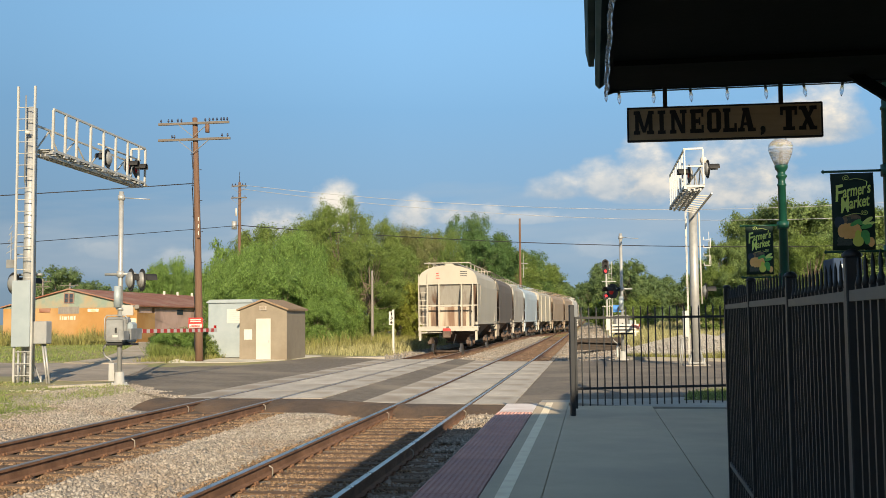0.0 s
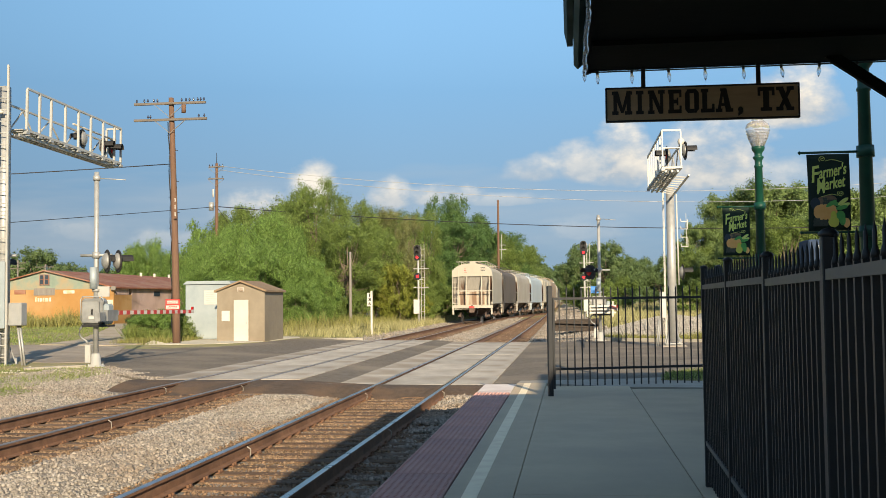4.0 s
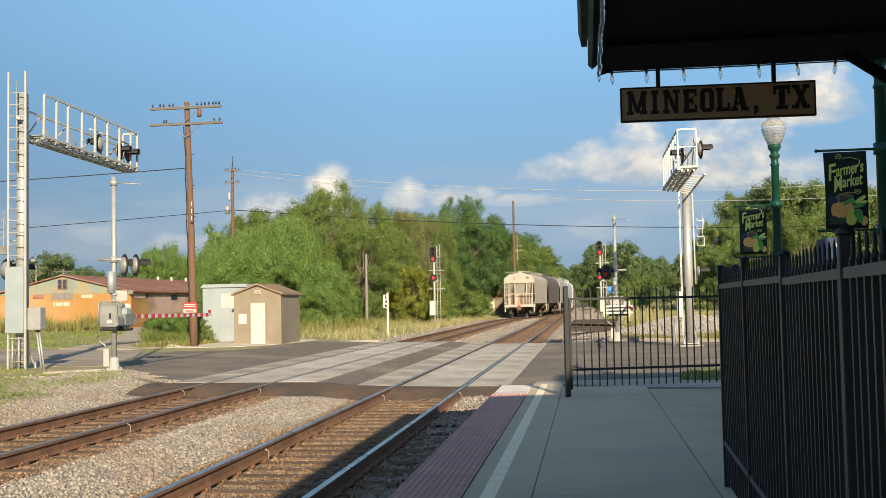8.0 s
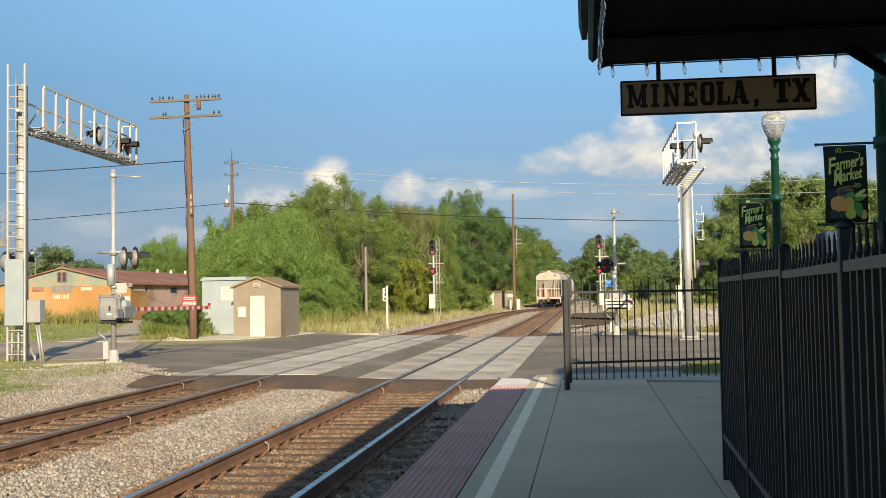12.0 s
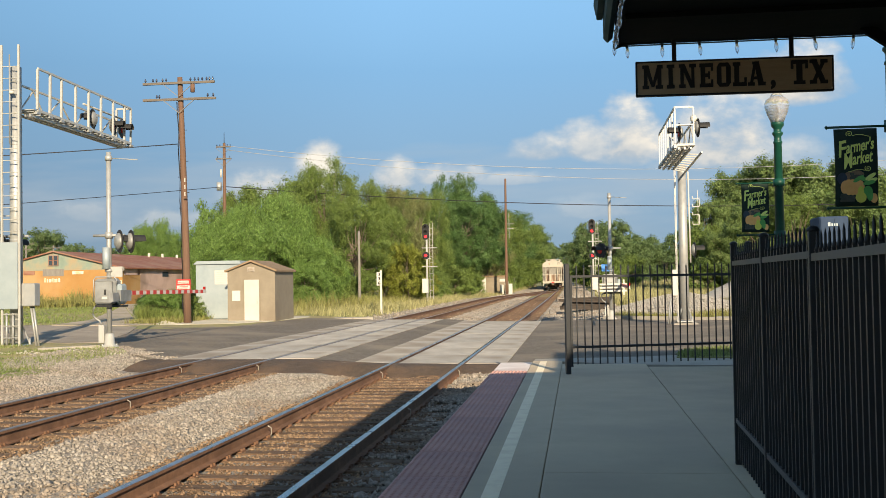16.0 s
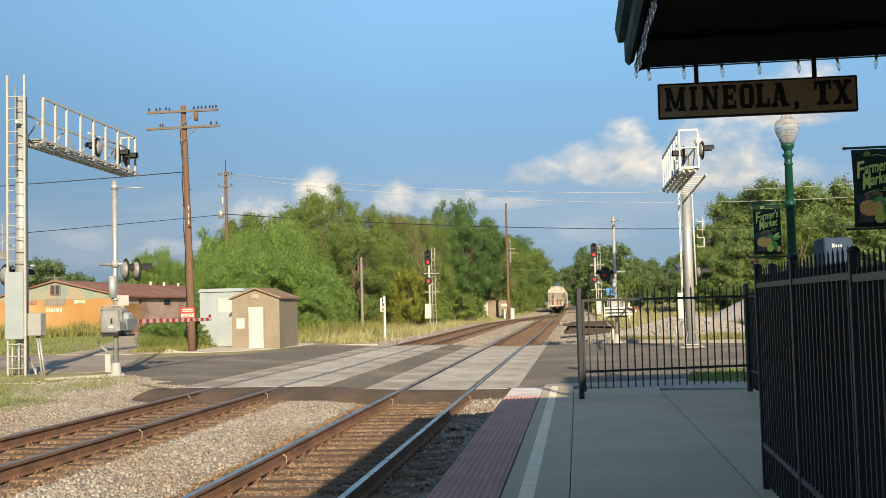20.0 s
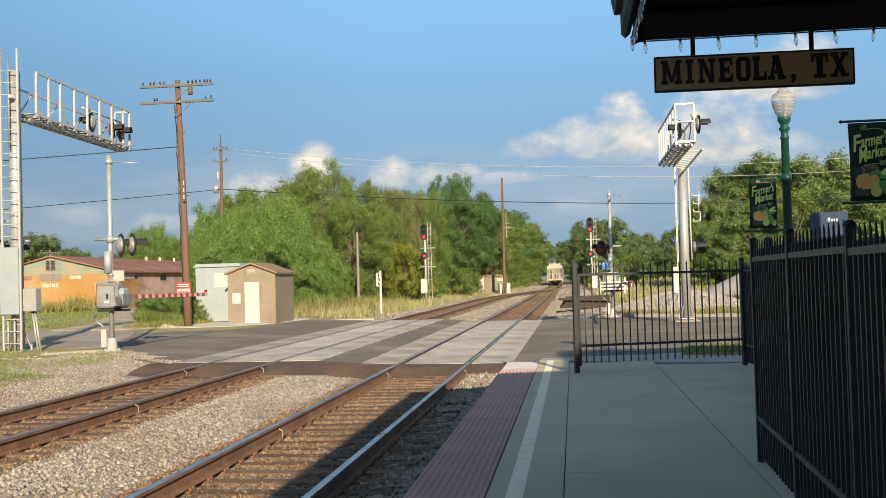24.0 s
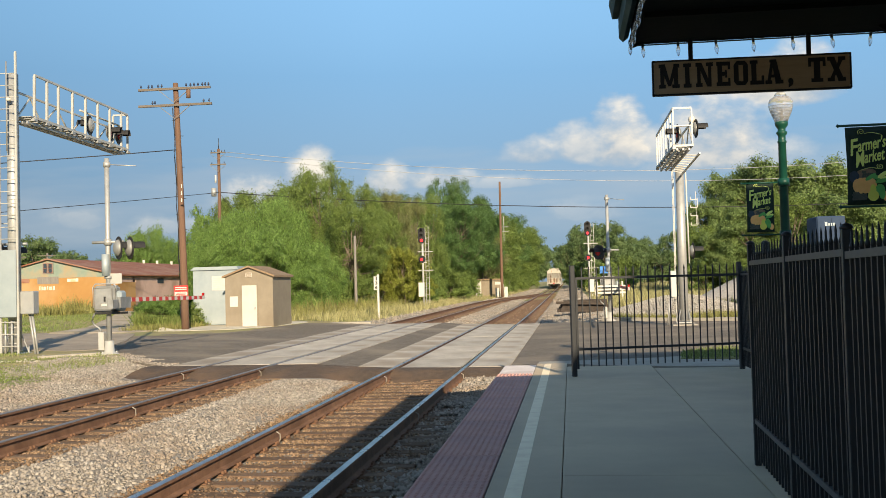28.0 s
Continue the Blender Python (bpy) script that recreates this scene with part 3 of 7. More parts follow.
def inside_plan(x, y, poly):
    hit = False
    for (x0, y0), (x1, y1) in zip(poly, poly[1:] + poly[:1]):
        if (y0 > y) != (y1 > y) and x < (x1 - x0) * (y - y0) / (y1 - y0) + x0:
            hit = not hit
    return hit


def drop(x, y):
    """How far the soil lies lower under the road, the crossing and the platform."""
    if x > 1.0 and -30 < y < 22 or -6 < x < 2 and 18 < y < 46:
        return 0.3
    return 0.18 if all(inside_plan(x + a, y + b, ROAD) for a, b in ((-1.3, 0), (1.3, 0), (0, -1.7), (0, 1.7))) else 0.0


def build_ground():
    xs = sorted(set([-900, -500, -250, -140, -90] + [-60 + i * 1.2 for i in range(110)] + [80, 100, 140, 250, 500, 900]))
    ys = sorted(set([-600, -200, -80, -40] + [-20 + i * 1.6 for i in range(120)] + [180, 200, 230, 260, 300, 360, 450, 600, 900, 1500, 2600]))
    vs = [(x, y, land_z(x, y) - drop(x, y)) for y in ys for x in xs]
    w = len(xs)
    fs = [(j * w + i, j * w + i + 1, (j + 1) * w + i + 1, (j + 1) * w + i) for j in range(len(ys) - 1) for i in range(w - 1)]
    ob = new("ground", mesh_from("ground", vs, fs, "soil_grass", True))
    tagged(ob, "dry grassy ground with bare soil patches", "ground", kind="structure")


build_ground()


def slab(name, outline, zf, thick, material, label, category, step=1.0, kind="structure", parent=None):
    """A flat slab that follows zf(x, y), from an outline in plan."""
    bm = bmesh.new()
    f = bm.faces.new([bm.verts.new((x, y, 0)) for x, y in outline])
    lo, hi = [min(p[i] for p in outline) for i in (0, 1)], [max(p[i] for p in outline) for i in (0, 1)]
    x = math.floor(lo[0]) + step
    while x < hi[0]:
        if abs(x) < 16 or abs(x) % 8 < step * 0.99 and abs(x) % 8 < 0.01:
            bmesh.ops.bisect_plane(bm, geom=bm.verts[:] + bm.edges[:] + bm.faces[:], plane_co=(x, 0, 0), plane_no=(1, 0, 0))
        x += step
    bmesh.ops.recalc_face_normals(bm, faces=bm.faces[:])
    for f in bm.faces:
        if f.normal.z < 0:
            f.normal_flip()
    top = bm.faces[:]
    r = bmesh.ops.extrude_face_region(bm, geom=top)
    newv = {g for g in r["geom"] if isinstance(g, bmesh.types.BMVert)}
    for v in bm.verts:
        z = zf(v.co.x, v.co.y)
        v.co.z = z if v in newv else z - thick
    bmesh.ops.recalc_face_normals(bm, faces=bm.faces[:])
    ob = part(name, bm, material, parent)
    if parent is None:
        tagged(ob, label, category, kind=kind)
    return ob


NEAR, FAR = 21.9, 43.8


slab("road", ROAD,
     lambda x, y: road_z(x) - 0.012 - (0.06 if -1.5 < x < 1.6 or -5.7 < x < -2.6 else 0.0), 0.35, "asphalt", "worn grey asphalt road over the railway crossing", "road", 0.25)
slab("dirt_road", [(-9.75, 26.7), (-10.5, 26.2), (-14, 27.55), (-60, 33.2), (-60, 43), (-17, 37.6), (-14.0, 37.0), (-12.6, 35.6), (-10.9, 31.0)], lambda x, y: road_z(x) + 0.004, 0.1, "dirt_road", "worn brown road with thin gravel", "road")
slab("gravel_drive", [(-13.2, 36.2), (-16.8, 37.3), (-17.6, 42), (-23.5, 57), (-30.8, 74.5), (-27.6, 74.5), (-20.5, 57), (-14.8, 42), (-12.9, 38.5)], lambda x, y: lerp_table(x, [(-40, 0.38), (-12, 0.29)]), 0.2, "drive", "pale gravel drive beside the grass", "drive")


# ---- platform ----
PZ = 0.17


def build_platform():
    root = thing("platform", pose(0, 0, 0), "grey concrete station platform with joints and a tactile edge", "platform", kind="structure")
    # concrete bays, butted with open joints
    for x0, x1 in ((2.345, 2.9195), (2.9265, 4.4695), (4.4765, 6.4), (6.407, 9.4)):
        if x0 > 4.4:
            rows = [(-14, -3), (-2.99, 8.2), (8.21, 18.75)]
        elif x0 > 2.9:
            rows = [(-14, -3), (-2.99, 8.5), (8.502, 19.4)]
        else:
            rows = [(-14, 20.2)]
        for y0, y1 in rows:
            part("concrete_slab", bm_box(x0, x1, y0, y1, -0.25, PZ, bev=0.006), "concrete", root)
    # tactile edge tiles with rows of domes
    bm = bmesh.new()
    box(bm, 0, 0.61, 0, 1.203, -0.05, 0.0, bev=0.006)
    for i in range(10):
        for j in range(20):
            x, y = 0.035 + i * 0.06, 0.035 + j * 0.06
            v = [bm.verts.new((x + a * 0.014, y + b * 0.014, 0.0005)) for a, b in ((-1, -1), (1, -1), (1, 1), (-1, 1))]
            t = [bm.verts.new((x + a * 0.009, y + b * 0.009, 0.009)) for a, b in ((-1, -1), (1, -1), (1, 1), (-1, 1))]
            bm.faces.new(t)
            for k in range(4):
                bm.faces.new((v[k], v[(k + 1) % 4], t[(k + 1) % 4], t[k]))
    first = part("tactile_tile", bm, "tactile", root, "faded red tactile paving tile")
    y, k = 18.05 - 1.22, 0
    first.matrix_local = pose(1.72, y, PZ)
    while y > -12:
        y -= 1.22
        k += 1
        share("tactile_tile", first, pose(1.72, y, PZ + random.uniform(-0.002, 0.002), 0, 0, random.uniform(-0.15, 0.15)), root)
    part("edge_beam", bm_box(1.70, 2.343, -14, 19.74, -0.45, PZ - 0.055), "concrete", root)
    # gap strip between tiles and concrete
    part("joint_strip", bm_box(2.3335, 2.3445, -14, 19.74, -0.05, PZ - 0.02), "black_dull", root)
    # painted warning line, worn where it has been patched
    for y0, y1 in ((-14, 11.6), (11.603, 12.3), (12.303, 20.1)):
        part("warning_line", bm_box(2.493, 2.622, y0, y1, PZ - 0.01, PZ + 0.003), "paint_line", root, "worn cream safety line")
    # the end of the platform: pale ramp and apron
    part("ramp_tile", bm_box(1.73, 2.334, 18.06, 19.9, -0.2, PZ - 0.004, bev=0.006), "ramp_pad", root, "pale pink ramp pad")
    bm = bmesh.new()
    pts = [(2.345, 20.21), (2.916, 20.21), (4.2, 19.41), (9.0, 18.76), (9.0, 21.2), (6.6, 24.4), (4.7, 22.4), (2.35, 21.4)]
    lo = [bm.verts.new((x, y, -0.3)) for x, y in pts]
    up = [bm.verts.new((x, y, PZ - 0.012 - max(0.0, y - 20.2) * 0.035)) for x, y in pts]
    bm.faces.new(up)
    for i in range(len(pts)):
        bm.faces.new((lo[i], lo[(i + 1) % len(pts)], up[(i + 1) % len(pts)], up[i]))
    bmesh.ops.recalc_face_normals(bm, faces=bm.faces[:])
    part("apron", bm, "concrete_lit", root, "pale concrete apron sloping to the road")


build_platform()

# ---- railway tracks ----
RAIL = [(-0.07, -0.175), (0.07, -0.175), (0.07, -0.163), (0.012, -0.148), (0.009, -0.05), (0.036, -0.038), (0.036, -0.008), (0.028, 0.0), (-0.028, 0.0), (-0.036, -0.008), (-0.036, -0.038), (-0.009, -0.05), (-0.012, -0.148), (-0.07, -0.163)]


def sweep_rail(cx, cz, off, y0, y1, step, top):
    bm = bmesh.new()
    rings, y = [], y0
    ys = []
    while y < y1:
        ys.append(y)
        y += step if y < 50 else step * 2
    ys.append(y1)
    for y in ys:
        s = (cx(y + 0.5) - cx(y - 0.5))
        cant = 0.024 if off < 0 and cx is main_x and y < 60 else 0.0
        rings.append([bm.verts.new((cx(y) + (off + px), y - s * (off + px), cz(y) + cant + pz)) for px, pz in RAIL])
    n = len(RAIL)
    for a, b in zip(rings, rings[1:]):
        for i in range(n):
            f = bm.faces.new((a[i], b[i], b[(i + 1) % n], a[(i + 1) % n]))
            f.material_index = 1 if i in (6, 7, 8) else 0
    bm.faces.new(rings[0]), bm.faces.new(rings[-1][::-1])
    bmesh.ops.recalc_face_normals(bm, faces=bm.faces[:])
    return bm


def build_track(name, cx, cz, y1, top, label):
    root = thing(name, pose(0, 0, 0), label, "railway track", kind="structure")
    for off in (-0.753, 0.753):
        part("rail", sweep_rail(cx, cz, off, -14, y1, 2.0, top), ("railrust", top), root)
    # ties: the near ones singly, the far ones joined
    bm = bm_box(-1.3, 1.3, -0.115, 0.115, -0.18, 0.0, bev=0.012)
    first, far = None, bmesh.new()
    y = -3.0
    while y < y1 - 2:
        if not (NEAR - 0.9 < y < FAR + 0.3):
            m = pose(cx(y) + random.uniform(-0.04, 0.04), y, cz(y) - 0.178 + random.uniform(-0.008, 0.004), 0, random.uniform(-0.4, 0.4), random.uniform(-0.8, 0.8))
            if y < 95:
                if first is None:
                    first = part("tie", bm, "tie", root)
                    first.matrix_local = m
                else:
                    share("tie", first, m, root)
            else:
                box(far, -1.3, 1.3, -0.12, 0.12, -0.12, 0.0, m)
        y += 0.5
    tagged(part("far_ties", far, "tie", root), kind="stuff")
    # tie plates with spikes, and rail anchors
    bm = bmesh.new()
    box(bm, -0.1, 0.1, -0.09, 0.09, -0.004, 0.012)
    for sx in (-0.085, 0.085):
        box(bm, sx - 0.012, sx + 0.012, -0.05, -0.02, 0.0, 0.04)
        box(bm, sx - 0.012, sx + 0.012, 0.03, 0.06, 0.0, 0.04)
    plate, y = None, 5.0
    while y < NEAR - 1:
        for off in (-0.753, 0.753):
            m = pose(cx(y) + off, y, cz(y) - 0.177)
            if plate is None:
                plate = part("tie_plate", bm, "railrust", root)
                plate.matrix_local = m
            else:
                share("tie_plate", plate, m, root)
        y += 0.5
    # bond wires clipped to the rails
    bm = bmesh.new()
    pts = [Vector((0.05, 0, -0.03)), Vector((0.09, 0.02, -0.06)), Vector((0.085, 0.04, -0.13)), Vector((0.07, 0.05, -0.17))]
    tube(bm, pts, 0.008, 5)
    clip = None
    for off, yy in ((-0.753, 20.2), (0.753, 20.6), (-0.753, 12.6), (0.753, 14.4)):
        m = pose(cx(yy) + off, yy, cz(yy))
        if clip is None:
            clip = part("bond_wire", bm, "concrete_lit", root, "pale bond wire on the rail")
            clip.matrix_local = m
        else:
            share("bond_wire", clip, m, root)
    return root


build_track("main_track", main_x, main_z, 900, "railtop", "main railway track with polished rails on old timber ties")
build_track("side_track", side_x, side_z, 158, "railtop_dull", "side railway track with dull rails on old timber ties")


def build_crossing():
    for name, cx, z0, lab in (("main_crossing_panels", 0.0, 0.0, "pale concrete crossing panels along the main track"), ("side_crossing_panels", -4.2, 0.12, "pale concrete crossing panels along the side track")):
        root = thing(name, pose(cx, 0, z0), lab, "crossing panels", kind="structure")
        for x0, x1, edge in ((-1.58, -0.825, -1), (-0.655, 0.655, 0), (0.825, 1.70, 1)):
            bm = bm_box(x0, x1, 0.003, 2.430, -0.2, 0.002, bev=0.004)
            if edge:
                for v in bm.verts:
                    v.co.z += max(0.0, road_z(cx + v.co.x) - z0)
            first, n = None, 9
            for i in range(n):
                y = NEAR + i * 2.433
                dz = -0.004 + random.uniform(-0.003, 0.003)
                if first is None:
                    first = part("concrete_panel", bm, "panel", root)
                    first.matrix_local = pose(0, y, dz)
                else:
                    share("concrete_panel", first, pose(0, y, dz), root)
        for x0, x1 in ((-0.822, -0.792), (-0.712, -0.66), (0.66, 0.712), (0.792, 0.822)):
            part("flangeway", bm_box(x0, x1, NEAR, FAR, -0.2, -0.03), "black_dull", root, "black rubber flangeway filler")


build_crossing()


def stones(name, count, x0, x1, y0, y1, zf, size, material, label, skip=None, seed=1, dens=None):
    """Loose broken stone, each a little block with its own shape."""
    rng = np.random.default_rng(seed)
    px, py = rng.uniform(x0, x1, count), rng.uniform(y0, y1, count)
    if dens:
        py = y0 + (y1 - y0) * rng.uniform(0, 1, count) ** dens
    keep = np.array([not (skip and skip(a, b)) for a, b in zip(px, py)])
    px, py = px[keep], py[keep]
    n = len(px)
    pz = np.array([zf(a, b) for a, b in zip(px, py)])
    tips = np.array([(-1, 0, 0), (1, 0, 0), (0, -1, 0), (0, 1, 0), (0, 0, -1), (0, 0, 1)], float) * 1.35
    s = size * (0.5 + 1.1 * rng.uniform(0, 1, (n, 1, 1)) ** 2) * rng.uniform(0.75, 1.35, (n, 1, 3))
    v = (tips[None] * rng.uniform(0.6, 1.0, (n, 6, 1)) + rng.uniform(-0.42, 0.42, (n, 6, 3))) * s
    a, b = rng.uniform(0, 6.28, n), rng.uniform(-1.1, 1.1, n)
    ca, sa, cb, sb = np.cos(a), np.sin(a), np.cos(b), np.sin(b)
    x, y, z = v[..., 0], v[..., 1], v[..., 2] * 0.8
    y, z = y * cb[:, None] - z * sb[:, None], y * sb[:, None] + z * cb[:, None]
    x, y = x * ca[:, None] - y * sa[:, None], x * sa[:, None] + y * ca[:, None]
    v = np.stack((x + px[:, None], y + py[:, None], z + (pz + rng.uniform(-0.4, 0.5, n) * size)[:, None]), -1).reshape(-1, 3)
    tri = np.array([(a, b, c) if (a == 0) ^ (b == 2) ^ (c == 4) else (a, c, b) for a in (0, 1) for b in (2, 3) for c in (4, 5)])
    f = (tri[None] + (np.arange(n) * 6)[:, None, None]).reshape(-1)
    me = bpy.data.meshes.new(name)
    me.vertices.add(len(v)), me.loops.add(len(f)), me.polygons.add(len(f) // 3)
    me.vertices.foreach_set("co", v.ravel())
    me.loops.foreach_set("vertex_index", f)
    me.polygons.foreach_set("loop_start", np.arange(0, len(f), 3))
    me.update(calc_edges=True)
    me.materials.append(M[material])
    return tagged(new(name, me), label, "ballast", kind="stuff")


BED = [(-9.5, 0.16), (-8.0, 0.17), (-6.8, 0.08), (-5.7, -0.06), (-5.0, -0.085), (-3.4, -0.085), (-2.6, -0.06), (-2.0, -0.08), (-1.4, -0.185), (-0.9, -0.2), (0.9, -0.2), (1.6, -0.22), (2.2, -0.24)]


def bed_z(x, y):
    k = smooth01((y - 80) / 90)
    shift = main_x(y)
    base = lerp_table(x - shift, BED)
    if y > 44 and x - shift > 1.3:
        return max(base, land_z(x, y) + 0.05) if x - shift > 2.4 else base + ((land_z(main_x(y) + 2.4, y) + 0.05) - base) * (x - shift - 1.3) / 1.1
    return base * (1 - k) + k * (-0.2 if abs(x - shift) < 2 or x < shift and x > side_x(y) - 1.5 else base)


def build_bed():
    """The ballast bed under both tracks, before and beyond the crossing."""
    for y0, y1, lab in ((-14, 20.7, "near"), (44.1, 420, "far")):
        bm = bmesh.new()
        ys, y = [], y0
        while y < y1:
            ys.append(y)
            y += 0.8 if y < 25 else 4.0
        ys.append(y1)
        rows = []
        for y in ys:
            xe = 1.7 if y0 < 0 else 6.0 - smooth01((y - 80) / 80) * 2.4
            xl = -7.0 + (4.6 * smooth01((y - 90) / 100))
            xs = [xl + (xe - xl) * i / 26 for i in range(27)]
            rows.append([bm.verts.new((x + (main_x(y) if y > 60 else 0), y, (bed_z(x + main_x(y), y) if 0 < i < 26 else land_z(x, y) - 0.1) + 0.02 * noise.noise(Vector((x * 2, y * 2, 3))))) for i, x in enumerate(xs)])
        for a, b in zip(rows, rows[1:]):
            for i in range(26):
                bm.faces.new((a[i], a[i + 1], b[i + 1], b[i]))
        tagged(part("ballast_bed", bm, "ballast", smooth=True), "crushed grey stone ballast bed under the tracks", "ballast", kind="structure")


build_bed()


def patch_front(x):
    """Where the asphalt strip runs out on the ballast."""
    return 20.75 + 0.11 * (x - 1.9) * (1 if x < -1.6 else 0.3) + 0.28 * noise.noise(Vector((x * 1.3, 0.5, 4))) + 0.12 * noise.noise(Vector((x * 5, 0.5, 9)))


def build_patch():
    """A rough asphalt strip that falls from the panels to the ballast."""
    bm = bmesh.new()
    nx, ny = 90, 12
    rows = []
    for i in range(nx + 1):
        x = -6.2 + 7.9 * i / nx
        yf = patch_front(x)
        col = []
        for j in range(ny + 1):
            k = j / ny
            y = NEAR + (yf - 0.15 - NEAR) * k
            s = smooth01((k - 0.25) / 0.75)
            z = (road_z(x) - 0.008) * (1 - s) + (bed_z(x, y) - 0.03) * s
            z += (0.022 * noise.noise(Vector((x * 4, y * 4, 1))) + 0.012 * noise.noise(Vector((x * 14, y * 14, 2)))) * min(1.0, k * 4)
            col.append(bm.verts.new((x, y, z)))
        rows.append(col)
    for a, b in zip(rows, rows[1:]):
        for j in range(ny):
            bm.faces.new((a[j], a[j + 1], b[j + 1], b[j]))
    bmesh.ops.recalc_face_normals(bm, faces=bm.faces[:])
    tagged(part("road_patch", bm, "asphalt_new", smooth=True), "rough dark asphalt strip running out on the ballast", "road patch", kind="structure")


build_patch()


def on_tie(x, y):
    """True over rails and over the near ties, which stay mostly clear."""
    for c in (main_x(y), side_x(y)):
        d = x - c
        if abs(abs(d) - 0.753) < 0.09:
            return True
        if abs(d) < 1.28:
            ph = ((y + 3.0 + 0.25) % 0.5) - 0.25
            if abs(ph) < 0.13 and random.random() < 0.62:
                return True
    return False


def between(x, y):
    return on_tie(x, y) or abs(x) < 1.35 or x > 1.68 or abs(x + 4.2) < 1.35 or (y > patch_front(x) - 0.05 and x > -6.2) or (x < -6 and y > 20.3 + (-6 - x) * 1.1)


def inside(x, y):
    return on_tie(x, y) or not (abs(x) < 1.4 or abs(x + 4.2) < 1.4) or y > patch_front(x) - 0.1


stones("loose_ballast", 125000, -8.8, 1.7, 6.5, 21.3, bed_z, 0.021, "stone", "loose pale crushed stone between the tracks", between, 3)
stones("rusty_ballast", 80000, -5.7, 1.45, 6.5, 21.2, lambda x, y: bed_z(x, y) + 0.008, 0.016, "stone_fine", "rust-stained crushed stone between the ties", inside, 4)
stones("far_ballast", 30000, -6.8, 5.6, 44.2, 95, bed_z, 0.040, "stone", "pale crushed stone beside the far tracks", lambda x, y: abs(x - main_x(y)) < 1.4 or abs(x - side_x(y)) < 1.4, 5, 1.6)
stones("far_rusty_ballast", 6000, -5.6, 1.4, 44.2, 95, lambda x, y: bed_z(x, y) - 0.01, 0.05, "stone_rust", "rust-stained stone between the far ties", lambda x, y: not (abs(x - main_x(y)) < 1.3 or abs(x - side_x(y)) < 1.3) or on_tie(x, y), 6, 1.5)
stones("edge_gravel", 22000, -10.5, -5.8, 19.2, 25.2, lambda x, y: max(land_z(x, y), road_z(x) - 0.02 if inside_plan(x, y, ROAD) else -9) + 0.004, 0.02, "stone", "fine gravel spilled along the road's edge", lambda x, y: inside_plan(x - 0.15, y - 0.5 - 0.9 * noise.noise(Vector((x * 1.5, y * 1.5, 1))), ROAD) or noise.noise(Vector((x * 1.2, y * 1.2, 5))) < (-9.2 - x) * 0.5, 12)
stones("pale_gravel", 1500, -10.4, -7.4, 22.6, 24.9, lambda x, y: max(land_z(x, y), road_z(x) - 0.02) + 0.004, 0.019, "limestone", "pale limestone bits round the gate mast", lambda x, y: noise.noise(Vector((x * 1.1, y * 1.4, 6))) < 0.12 or y > 25.0 + (x + 8.8) * -0.9, 13)
stones("edge_ballast", 9500, 0.86, 1.69, 6.5, 20.9, lambda x, y: -0.165 + 0.05 * (x - 0.9) + 0.05 * noise.noise(Vector((x * 3, y * 2, 8))) - 0.05 * smooth01((16.4 - y) / 2), 0.026, "stone", "pale crushed stone between rail and platform", lambda x, y: y < 16.5 and x < 1.32 and abs(((y + 3.25) % 0.5) - 0.25) < 0.1, 14)
stones("distant_ballast", 15000, -5.4, 4.6, 95, 240, lambda x, y: bed_z(x + main_x(y), y) + 0.03, 0.10, "stone", "pale crushed stone along the distant tracks", lambda x, y: abs(x - main_x(y)) < 1.5 or abs(x - side_x(y)) < 1.5, 15, 1.4)


# ---- lettering ----
GLYPHS = {}


def glyph(body, bold=0.0):
    """A mesh of the lettering in x, z, fitted to the unit square."""
    key = (body, bold)
    if key not in GLYPHS:
        cu = bpy.data.curves.new("lettering", "FONT")
        cu.body, cu.extrude, cu.offset, cu.resolution_u = body, 0.02, bold, 3
        ob = bpy.data.objects.new("lettering", cu)
        scene.collection.objects.link(ob)
        dg = bpy.context.evaluated_depsgraph_get()
        me = bpy.data.meshes.new_from_object(ob.evaluated_get(dg))
        bpy.data.objects.remove(ob)
        co = np.empty(len(me.vertices) * 3)
        me.vertices.foreach_get("co", co)
        co = co.reshape(-1, 3)
        lo, hi = co.min(0), co.max(0)
        out = np.stack(((co[:, 0] - lo[0]) / (hi[0] - lo[0]), -co[:, 2] * 0.2, (co[:, 1] - lo[1]) / (hi[1] - lo[1])), -1)
        GLYPHS[key] = ([tuple(v) for v in out], [tuple(p.vertices) for p in me.polygons])
        bpy.data.meshes.remove(me)
    return GLYPHS[key]


def letter(bm, body, x, z, w, h, y=0.0, bold=0.0, slant=0.0):
    vs, fs = glyph(body, bold)
    made = [bm.verts.new((x + a * w + slant * c * h, y + b, z + c * h)) for a, b, c in vs]
    for f in fs:
        try:
            bm.faces.new([made[i] for i in f])
        except ValueError:
            pass
    return bm


